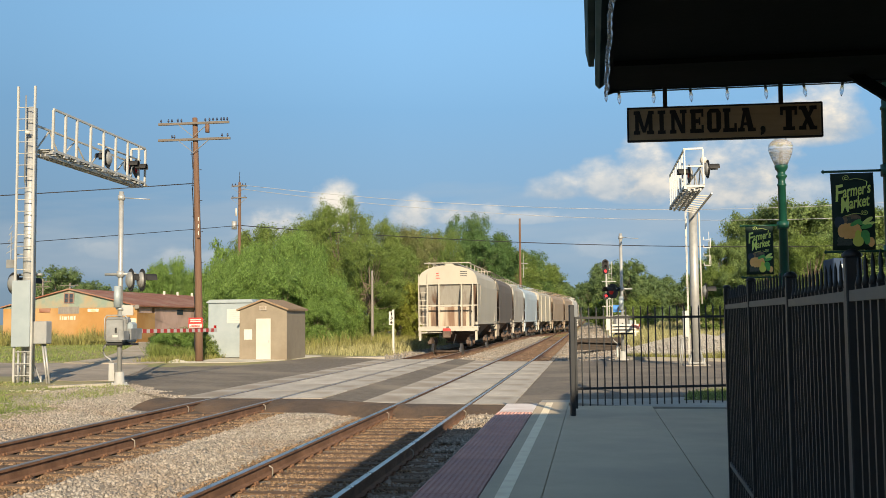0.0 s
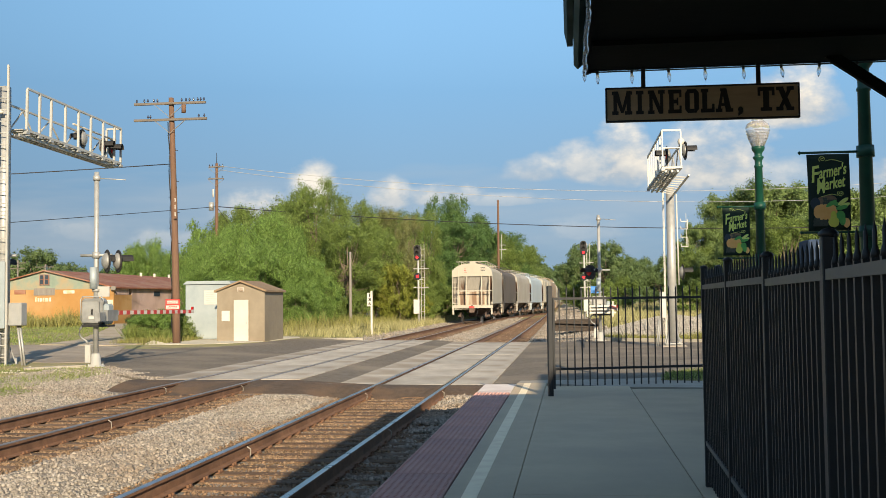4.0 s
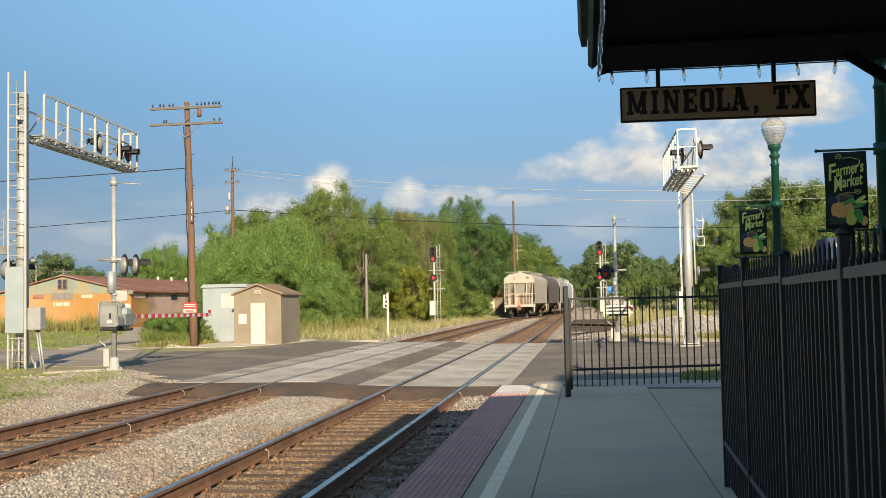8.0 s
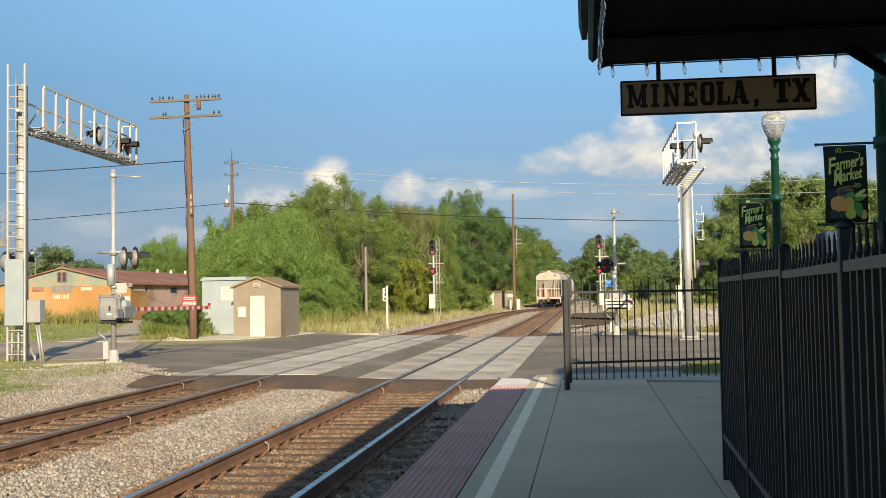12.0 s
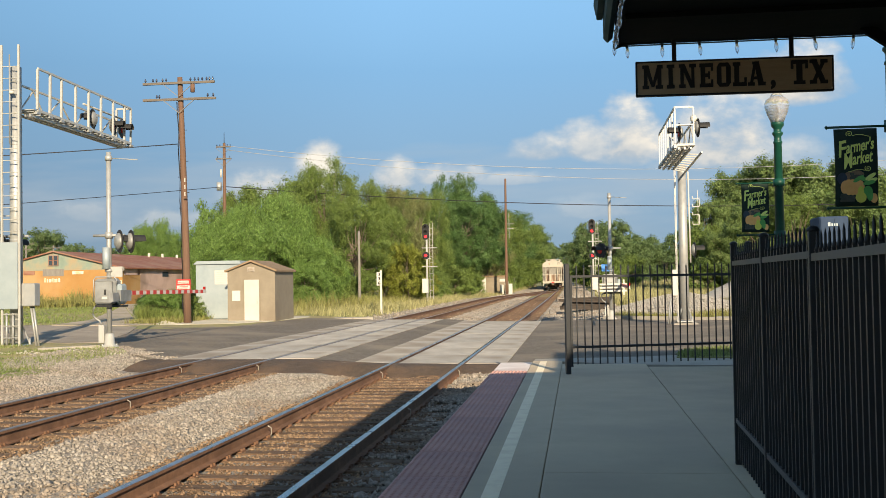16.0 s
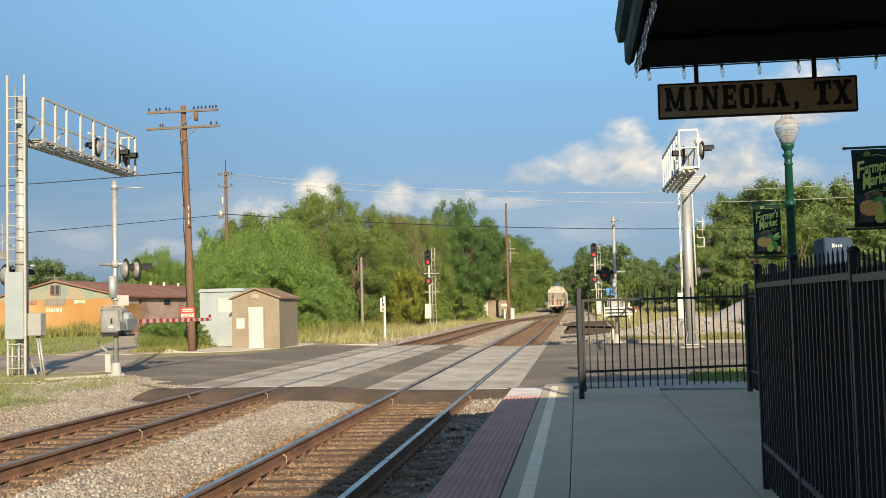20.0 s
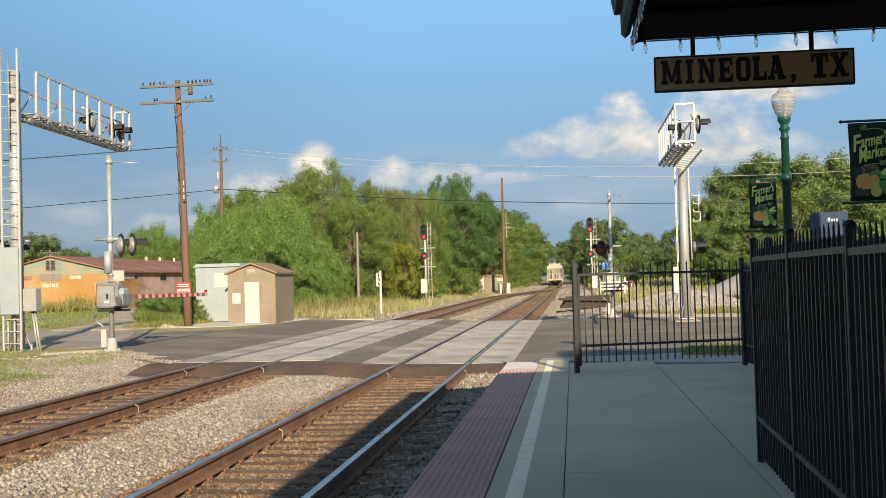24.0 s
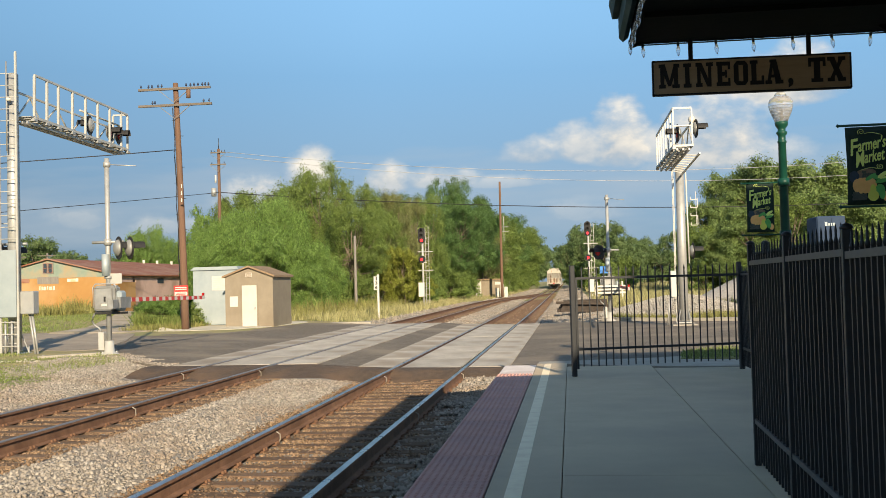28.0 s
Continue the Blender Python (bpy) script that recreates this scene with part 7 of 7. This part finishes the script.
def make_tree(seed, h, r, trunk_h, material, label, leaves=15000, leaf=0.13, lobes=26, trunk_r=0.22, squash=1.0, bush=False, droop=0.0):
    rng = random.Random(seed)
    root = thing("bush" if bush else "tree", pose(0, 0, 0), label, "bush" if bush else "tree")
    clumps, limbs = [], []
    cz, hz = trunk_h + (h - trunk_h) * 0.5, (h - trunk_h) * 0.5
    for i in range(lobes):
        a, u = rng.uniform(0, 6.283), rng.uniform(-0.95, 1.0)
        k = rng.uniform(0.66, 0.98) if i > 10 else 0.4
        rr = math.sqrt(max(0.05, 1 - abs(u * 0.92) ** 2.6)) * r * k
        p = (math.cos(a) * rr, math.sin(a) * rr * squash, cz + u * hz * 0.84)
        clumps.append((*p, r * rng.uniform(0.15, 0.32)))
        limbs.append(p)
    bm = bmesh.new()
    top = Vector((rng.uniform(-0.3, 0.3), rng.uniform(-0.3, 0.3), trunk_h + (h - trunk_h) * 0.7))
    mid = Vector((rng.uniform(-0.15, 0.15), 0, trunk_h))
    rod(bm, (0, 0, -0.3), (0, 0, 0.3), trunk_r * 1.4, trunk_r, 9)
    rod(bm, (0, 0, 0.3), mid, trunk_r, trunk_r * 0.75, 9), rod(bm, mid, top, trunk_r * 0.75, trunk_r * 0.2, 8)
    for p in limbs[::2]:
        k = rng.uniform(0.0, 0.7)
        s = mid.lerp(top, k)
        e = Vector(p)
        q = s.lerp(e, 0.5) + Vector((0, 0, -0.15))
        rod(bm, s, q, trunk_r * 0.35, trunk_r * 0.22, 6), rod(bm, q, e, trunk_r * 0.22, trunk_r * 0.06, 5)
    part("trunk", bm, "trunk", root)
    cr = new("crown", crown_mesh("crown", clumps, leaves, leaf, material, seed, droop))
    cr.parent = root
    return root


def plant(tree, x, y, s, turn=0.0, sz=None, z=0.1):
    q = (s, s, sz or s)
    if not tree.get("planted"):
        tree["planted"] = 1
        tree.matrix_basis = pose(x, y, z, 0, 0, turn) @ Matrix.Diagonal((*q, 1))
        return tree
    # a copy takes the first one's size along
    return copy_thing(tree, pose(x, y, z, 0, 0, turn) @ Matrix.Diagonal((*[a / b for a, b in zip(q, tree.scale)], 1)))


T = {
    "big": make_tree(11, 11.6, 4.4, 2.2, "leaf_a", "tall broad green tree behind the grass strip", 52000, 0.075, 80),
    "big2": make_tree(12, 11.6, 4.0, 2.0, "leaf_a", "tall uneven green tree in the wood", 46000, 0.075, 72),
    "dark": make_tree(13, 12.2, 4.3, 3.0, "leaf_c", "tall dark green tree with bare lower trunks", 48000, 0.075, 76, 0.2),
    "dry": make_tree(14, 10.4, 3.6, 1.6, "leaf_e", "thin tree with browning leaves", 24000, 0.07, 60),
    "light": make_tree(15, 7.4, 3.4, 0.5, "leaf_b", "light green young tree at the wood's edge", 70000, 0.05, 80, 0.1, droop=0.6),
    "light2": make_tree(16, 6.4, 3.4, 0.2, "leaf_b", "light green leafy thicket", 70000, 0.048, 80, 0.08, bush=True, droop=0.6),
    "yellow": make_tree(17, 5.2, 2.2, 0.5, "leaf_d", "yellowing young tree at the wood's edge", 22000, 0.06, 44, 0.08),
    "bush": make_tree(18, 3.0, 2.0, 0.1, "leaf_a", "low green bush with dense leaves", 20000, 0.055, 36, 0.05, bush=True),
    "sparse": make_tree(19, 8.4, 2.6, 2.2, "leaf_b", "slender sparse light green tree", 9000, 0.09, 50, 0.1),
    "far": make_tree(20, 12.0, 4.6, 1.4, "leaf_far", "distant hazy green tree", 20000, 0.15, 64),
    "oak": make_tree(21, 13.6, 5.4, 2.4, "leaf_oak", "broad sunlit olive-green oak", 80000, 0.115, 90, 0.3),
}
WOOD = [("big", -15.5, 76, 0.56, 0, 0.93), ("big2", -16.8, 73, 0.50, 50, 0.70), ("big", -14.1, 82, 0.50, 200, 0.87), ("dry", -11.4, 84, 0.60, 20, 0.92), ("dry", -10.4, 88, 0.46, 190, 0.88), ("big2", -11.9, 70, 0.56, 10, 0.63), ("big", -10.9, 75, 0.46, 80, 0.62),
        ("dark", -10.7, 118, 0.72, 10, 1.13), ("dark", -8.9, 112, 0.78, 140, 0.87), ("big", -11.3, 104, 0.46, 30, 0.92), ("dark", -7.6, 126, 0.50, 80, 0.93), ("big2", -13.2, 95, 0.70, 220, 0.85),
        ("light", -15.5, 65, 0.56, 130, 1.02), ("light", -16.8, 63, 0.56, 60, 0.94), ("light", -17.8, 61, 0.52, 0, 0.82), ("light2", -14.5, 57.5, 0.62, 40, 0.80), ("light2", -16.6, 57, 0.56, 250, 0.74), ("light2", -13.3, 58.5, 0.56, 170, 0.76), ("light2", -12.4, 61, 0.50, 300, 0.67), ("light", -19.9, 63, 0.42, 200, 0.76), ("light2", -12.0, 57.0, 0.40, 20, 0.45), ("light2", -14.8, 54.5, 0.5, 120, 0.5),
        ("sparse", -22.4, 70, 0.50, 0, 0.94), ("sparse", -20.0, 70, 0.55, 140, 0.90), ("yellow", -8.8, 73, 0.66, 0, 0.86), ("yellow", -8.3, 76, 0.6, 100, 0.66), ("yellow", -10.4, 74, 0.62, 200, 0.80),
        ("bush", -9.4, 84, 0.8, 0), ("bush", -9.8, 92, 0.9, 20), ("bush", -12.0, 90, 1.0, 60), ("bush", -7.9, 108, 0.8, 30), ("bush", -11.2, 68, 0.7, 80), ("bush", -13.0, 66, 0.8, 10),
        ("dark", -8.6, 118, 0.96, 80), ("big", -8.8, 136, 0.88, 30), ("dry", -7.4, 128, 0.8, 10), ("big2", -8.2, 158, 0.9, 110), ("big", -8.6, 182, 0.9, 300), ("big2", -9.0, 212, 0.95, 10), ("dark", -9.6, 246, 1.0, 250), ("big", -10.5, 290, 1.1, 20), ("big2", -11.5, 340, 1.1, 90),
        ("bush", -6.8, 136, 0.9, 20), ("bush", -6.6, 158, 1.0, 70), ("bush", -6.8, 190, 1.1, 0), ("light2", -14.0, 41.4, 0.30, 0, 0.22), ("light2", -14.7, 42.6, 0.30, 70, 0.21), ("bush", -13.4, 42.0, 0.5, 30, 0.42), ("light2", -15.4, 44.5, 0.3, 200, 0.2), ("light2", -13.8, 53.0, 0.42, 90), ("bush", -14.6, 46.0, 0.5, 40, 0.45), ("bush", -7.2, 146, 1.1, 50), ("bush", -7.0, 172, 1.2, 10), ("bush", -7.4, 205, 1.3, 70), ("bush", -7.6, 225, 1.4, 170), ("bush", -7.8, 250, 1.6, 10), ("bush", -8.6, 100, 1.0, 10), ("bush", -9.0, 112, 1.1, 99), ("bush", -11, 118, 1.3, 9), ("bush", 7.2, 134, 1.2, 0), ("bush", 9.5, 142, 1.5, 60), ("bush", 5.6, 180, 1.5, 10), ("bush", 5.2, 230, 1.8, 10), ("big", -22, 96, 1.0, 10), ("big2", -26, 90, 0.9, 60), ("dark", -17, 120, 1.0, 0), ("big", -15, 150, 1.0, 60),
        ("far", -68.6, 132, 0.8, 0, 0.80), ("far", -72, 136, 0.7, 50, 0.68), ("far", -61, 140, 0.7, 90, 0.60), ("far", -56, 138, 0.7, 140, 0.6), ("far", -50, 136, 0.7, 10, 0.6), ("light", -48.6, 122, 0.85, 30, 1.30), ("light", -51.2, 124, 0.7, 100, 1.12), ("light", -46.0, 124, 0.7, 200, 1.12), ("far", -60, 175, 0.75, 20), ("far", -74, 190, 0.75, 80), ("far", -88, 180, 0.8, 200), ("far", -44, 138, 0.7, 33, 0.62), ("far", -33, 130, 0.7, 71, 0.7),
        ("far", 4.6, 300, 0.74, 0, 0.84), ("far", 7.7, 300, 1.24, 90, 1.5), ("far", 9.0, 166, 0.80, 40, 0.91), ("far", 12.4, 176, 0.66, 10, 0.76), ("far", 10.0, 215, 0.85, 40), ("far", 8.0, 260, 1.1, 10), ("far", 16.0, 185, 0.6, 200, 0.69), ("far", 18.8, 185, 0.7, 120, 0.57), ("far", 22, 190, 0.8, 20, 0.53), ("far", 13.2, 240, 0.9, 0), ("far", 9.8, 330, 1.4, 60), ("far", 4.6, 420, 1.3, 60), ("far", -14, 430, 1.5, 60), ("big2", -7.6, 145, 1.0, 200), ("dark", -7.9, 170, 1.05, 30), ("big", -7.6, 200, 1.1, 90), ("big2", -8.0, 228, 1.2, 140), ("far", -7.6, 265, 1.2, 0), ("far", 3.8, 300, 1.1, 30), ("far", -9, 380, 1.3, 200), ("far", -3, 520, 1.6, 10), ("far", 6, 540, 1.6, 120), ("far", -16, 560, 1.8, 0), ("far", 26, 230, 1.0, 20), ("far", 20, 260, 1.0, 70),
        ("oak", 17.6, 112, 0.52, 0, 0.72), ("oak", 21.2, 116, 0.72, 70, 0.95), ("oak", 24.6, 112, 0.86, 150, 1.01), ("oak", 28.6, 110, 0.84, 220, 0.97), ("oak", 33.4, 112, 0.86, 260, 0.93), ("oak", 39, 112, 0.86, 20, 0.9), ("big", 16.2, 108, 0.50, 40, 0.59), ("big2", 23.2, 98, 0.76, 0, 0.79), ("oak", 20.3, 100, 0.62, 200, 0.62), ("oak", 17.2, 100, 0.46, 99, 0.43), ("oak", 29, 100, 0.7, 120, 0.66), ("bush", 15.5, 100, 1.0, 0), ("bush", 19, 96, 1.1, 80)]
for k, x, y, s, turn, *tall in WOOD:
    plant(T[k], x, y, s, turn, *tall)
for o in [o for o in scene.objects if "planted" in o]:
    del o["planted"]


def blades(name, count, x0, x1, y0, y1, h, w, material, label, ok=None, seed=1, lean=0.35, zoff=-0.02, zf=None):
    """Grass as single bent blades."""
    rng = np.random.default_rng(seed)
    px, py = rng.uniform(x0, x1, count), rng.uniform(y0, y1, count)
    if ok:
        k = np.array([ok(a, b) for a, b in zip(px, py)])
        px, py = px[k], py[k]
    n = len(px)
    zf = zf or land_z
    pz = np.array([zf(a, b) for a, b in zip(px, py)]) + zoff
    patch = np.array([0.55 + 0.9 * max(0.0, noise.noise(Vector((a * 0.35, b * 0.35, 7))) + 0.4) for a, b in zip(px, py)])
    hh = h * rng.uniform(0.5, 1.2, n) * patch
    a = rng.uniform(0, 6.28, n)
    dx, dy = np.cos(a) * w, np.sin(a) * w
    lx, ly = rng.normal(size=n) * lean * hh, rng.normal(size=n) * lean * hh
    v = np.stack((np.stack((px - dx, py - dy, pz), -1), np.stack((px + dx, py + dy, pz), -1), np.stack((px + lx, py + ly, pz + hh), -1)), 1).reshape(-1, 3)
    f = np.arange(n * 3)
    me = bpy.data.meshes.new(name)
    me.vertices.add(len(v)), me.loops.add(len(f)), me.polygons.add(n)
    me.vertices.foreach_set("co", v.ravel())
    me.loops.foreach_set("vertex_index", f)
    me.polygons.foreach_set("loop_start", np.arange(0, len(f), 3))
    me.update(calc_edges=True)
    me.materials.append(M[material])
    tagged(new(name, me), label, "grass", kind="stuff")


def off_track(x, y):
    return x < side_x(y) - 2.3 or x > main_x(y) + 4.5


blades("dry_grass", 80000, -15, -5.0, 46.3, 200, 0.42, 0.018, "grass_dry", "tall dry yellow grass beside the tracks", lambda x, y: off_track(x, y) and not (x < -9 and y < 47), 1)
blades("weeds", 9000, -16, -7, 46.5, 80, 0.75, 0.025, "weeds", "green-brown weeds along the wood's edge", lambda x, y: x < -8.5 - max(0, 60 - y) * 0.12, 2)
blades("lawn", 52000, -17, -6.4, 12.5, 25.5, 0.09, 0.011, "grass_green", "short patchy green grass beside the ballast", lambda x, y: x < -7.4 and noise.noise(Vector((x * 0.7, y * 0.7, 2))) > -0.12 and not inside_plan(x, y, ROAD), 3)
blades("dry_lawn", 22000, -17, -6.6, 13.5, 25.5, 0.07, 0.010, "grass_dry", "short dry grass between the green patches", lambda x, y: x < -7.6 and noise.noise(Vector((x * 0.8, y * 0.8, 12))) > -0.05 and not inside_plan(x, y, ROAD), 13)
blades("verge", 42000, -44, -12.5, 37.5, 72, 0.12, 0.02, "grass_green", "green verge across the road", lambda x, y: not (lerp_table(y, [(36, -17), (42, -17.6), (57, -23.5), (74.5, -30.8)]) < x < lerp_table(y, [(36, -12.9), (42, -14.8), (57, -20.5), (74.5, -27.6)])), 4)
blades("tall_weeds", 15000, -44, -24, 61, 74.5, 1.0, 0.03, "weeds", "tall weeds before the warehouse", lambda x, y: y > 67 and x < -31, 5)
blades("field_grass", 90000, 5.0, 34, 44.5, 112, 0.55, 0.035, "grass_dry", "dry yellow-green grass field behind the gravel", lambda x, y: not (x < 16 and y < 54) and (x > 6.6 or y > 66), 6)
blades("far_field_grass", 24000, 5.5, 45, 110, 230, 0.9, 0.09, "grass_dry", "distant pale field grass beyond the trees", None, 16)
blades("kerb_grass", 6000, 4.8, 11, 43.5, 48, 0.3, 0.012, "weeds", "rough grass along the far kerb", lambda x, y: y > 44.6 - (x - 4.4) * 0.75, 7)
slab("grass_verge", [(5.25, 21.7), (8.6, 21.2), (8.9, 25.6), (7.2, 26.6), (5.6, 24.6)], lambda x, y: 0.155 - max(0.0, y - 20.2) * 0.025, 0.2, "soil_grass", "short green grass verge behind the gate", "verge")
blades("verge_grass", 9000, 5.3, 8.8, 21.5, 26.2, 0.09, 0.010, "grass_green", "short green verge grass behind the gate", lambda x, y: inside_plan(x, y, [(5.25, 21.7), (8.6, 21.2), (8.9, 25.6), (7.2, 26.6), (5.6, 24.6)]), 21, zf=lambda x, y: 0.17 - max(0.0, y - 20.2) * 0.025)
blades("hut_weeds", 3200, -14.2, -12.3, 37.6, 45, 0.3, 0.015, "weeds", "weeds round the timber pole", None, 8)
blades("bush_weeds", 6000, -14.7, -12.7, 40.2, 42.4, 0.7, 0.02, "grass_green", "tall green weeds beside the timber pole", None, 9)


# ---- gravel heaps, track timbers, far hut, parked van ----
def heap(x, y, rx, ry, h, label, seed, mt="gravel_pile"):
    bm = bmesh.new()
    n, k = 30, 10
    rings = []
    for j in range(k + 1):
        r = 1 - j / k
        ring = []
        for i in range(n):
            a = 2 * math.pi * i / n
            q = noise.noise(Vector((math.cos(a) * 1.5 + seed, math.sin(a) * 1.5, r * 2)))
            ring.append(bm.verts.new((math.cos(a) * rx * r * (1 + 0.2 * q), math.sin(a) * ry * r * (1 + 0.2 * q), h * (1 - r ** 1.35) * (1 + 0.15 * q) - 0.15)))
        rings.append(ring)
    for a, b in zip(rings, rings[1:]):
        for i in range(n):
            bm.faces.new((a[i], a[(i + 1) % n], b[(i + 1) % n], b[i]))
    bmesh.ops.remove_doubles(bm, verts=bm.verts[:], dist=0.001)
    ob = part("mound", bm, mt, smooth=True)
    ob.matrix_world = pose(x, y, 0.1)
    tagged(ob, label, "mound")


heap(8.2, 50.0, 3.8, 3.6, 1.0, "wide heap of pale grey gravel beyond the kerb", 1)
heap(-12.5, 38.0, 1.5, 0.9, 0.42, "low mound of pale limestone beside the timber pole", 9, "limestone")
heap(15.5, 62.0, 5.5, 4.5, 2.7, "second pale gravel heap behind the field fence", 5)
stones("heap_stones", 14000, 4.4, 12, 46, 54, lambda x, y: 0.1 + 0.92 * max(0.0, 1 - (((x - 8.2) / 3.8) ** 2 + ((y - 50) / 3.6) ** 2) ** 0.62), 0.034, "gravel_pile", "loose pale stones on the gravel heap", lambda x, y: ((x - 8.2) / 3.8) ** 2 + ((y - 50) / 3.6) ** 2 > 1.1, 9)


def build_timbers():
    """A switch panel of old timbers laid beside the main track."""
    root = thing("timber_stack", pose(3.7, 58.0, 0.0), "stack of dark old railway timbers and rail parts", "timber stack")
    rng = random.Random(5)
    for i in range(7):
        part("timber", bm_box(-1.3, 1.2, -0.12, 0.12, 0.0, 0.2, pose(rng.uniform(-0.15, 0.15), i * 0.42 - 1.2, 0.05 + 0.2 * (i % 2), 0, rng.uniform(-3, 3), rng.uniform(-6, 6))), "old_timber", root)
    for i in range(3):
        part("timber", bm_box(-1.0, 1.4, -0.1, 0.1, 0.0, 0.17, pose(-0.1, -0.8 + i * 0.5, 0.52, 0, rng.uniform(-2, 5), rng.uniform(-8, 8))), "old_timber", root)
    part("rail_piece", bm_box(-1.5, 1.3, -0.05, 0.05, 0.0, 0.15, pose(0, -1.1, 0.45, 0, 2, 4)), "old_timber", root)


build_timbers()


def build_far_hut():
    root = thing("trackside_hut", pose(-7.9, 120.0, 0.1), "small weathered trackside hut with flat roof", "shed")
    part("wall", bm_box(0, 2.9, 0, 2.4, 0, 1.95), "tan", root)
    part("roof", bm_box(-0.15, 3.05, -0.15, 2.55, 1.95, 2.1), "shed_roof", root)
    part("door", bm_box(-0.02, 0.6, -0.03, 0.0, 0.05, 1.9), "white_paint", root)
    part("notice", bm_box(2.2, 2.9, -0.03, 0.0, 1.4, 1.7), "white_paint", root)


build_far_hut()
for x, y, h in ((-4.75, 118, 1.5), (-4.3, 118, 1.2), (-5.3, 118, 1.1)):
    ob = part("relay_box", bm_box(-0.2, 0.2, -0.2, 0.2, 0, h, bev=0.02), "white_paint")
    ob.matrix_world = pose(x, y, 0.05)
    tagged(ob, "white relay box beside the far track", "relay box", "relay boxes")


def build_van():
    root = thing("parked_truck", pose(14.1, 48.0, 0.15), "blue-grey parked box truck behind the fence", "truck")
    part("body", bm_box(0, 1.25, 0, 2.0, 0.6, 4.22, bev=0.05), "truckblue", root)
    part("rear_door", bm_box(0.06, 0.61, -0.02, 0.0, 0.7, 4.1), "truckblue", root)
    part("rear_door", bm_box(0.65, 1.19, -0.02, 0.0, 0.7, 4.1), "truckblue", root)
    for k, (a, b) in enumerate(((0.35, 0.46), (0.50, 0.57), (0.61, 0.67), (0.71, 0.78))):
        part("letter_bar", bm_box(a, b, -0.026, -0.0205, 3.78, 3.95 - 0.05 * (k > 0)), "cabinet", root, "pale unreadable lettering")
    part("cab", bm_box(0.05, 1.2, 2.0, 3.5, 0.5, 2.3, bev=0.15), "truckblue", root)
    part("bumper", bm_box(0.05, 1.2, -0.15, -0.03, 0.45, 0.6), "black_dull", root)
    for x in (0.14, 1.11):
        for y in (0.6, 2.9):
            part("wheel", bm_rod((x - 0.12, y, 0.38), (x + 0.12, y, 0.38), 0.38, n=16), "black_dull", root)


build_van()
# unseen depot behind the canopy, added and sized to shade the banners and gate
bm = bm_box(8.8, 17, -14, 6.2, -0.2, 7.8)
tagged(part("depot_wall", bm, "depot"), "unseen brick-coloured depot block added to shade the platform end", "wall", kind="structure")


# ---- movement ----
def motions():
    """The freight train draws away along the side track and joins the main."""
    for i, car in enumerate(train):
        rows = []
        for k in range(29):
            t = k
            y0 = START + SPEED * t + GAIN * t * t + i * PITCH
            a, b = y0 + 1.5, y0 + 9.7
            cx = lambda y: side_x(y) if y < 187 else main_x(y)
            cz = lambda y: side_z(y) if y < 187 else main_z(y)
            yaw = math.degrees(math.atan2(-(cx(b) - cx(a)), b - a))
            pitch = math.degrees(math.atan2(cz(b) - cz(a), b - a))
            x0 = cx(a) - (cx(b) - cx(a)) / (b - a) * 1.5
            z0 = cz(a) - (cz(b) - cz(a)) / (b - a) * 1.5
            rows.append((t, pose(x0, y0, z0, pitch, 0, yaw)))
        walk(car, rows)
    # the wheels of the rear cars turn, a fifteenth of a second a row
    for car in train[:2]:
        for ws in [o for o in car.children if o.name.startswith("wheelset")]:
            y, z = ws.matrix_local.translation.y, ws.matrix_local.translation.z
            gone = [SPEED * k / 15 + GAIN * (k / 15) ** 2 for k in range(28 * 15 + 1)]
            walk(ws, [(k / 15, pose(0, y, z, -math.degrees(g / 0.42) % 360)) for k, g in enumerate(gone)])


motions()
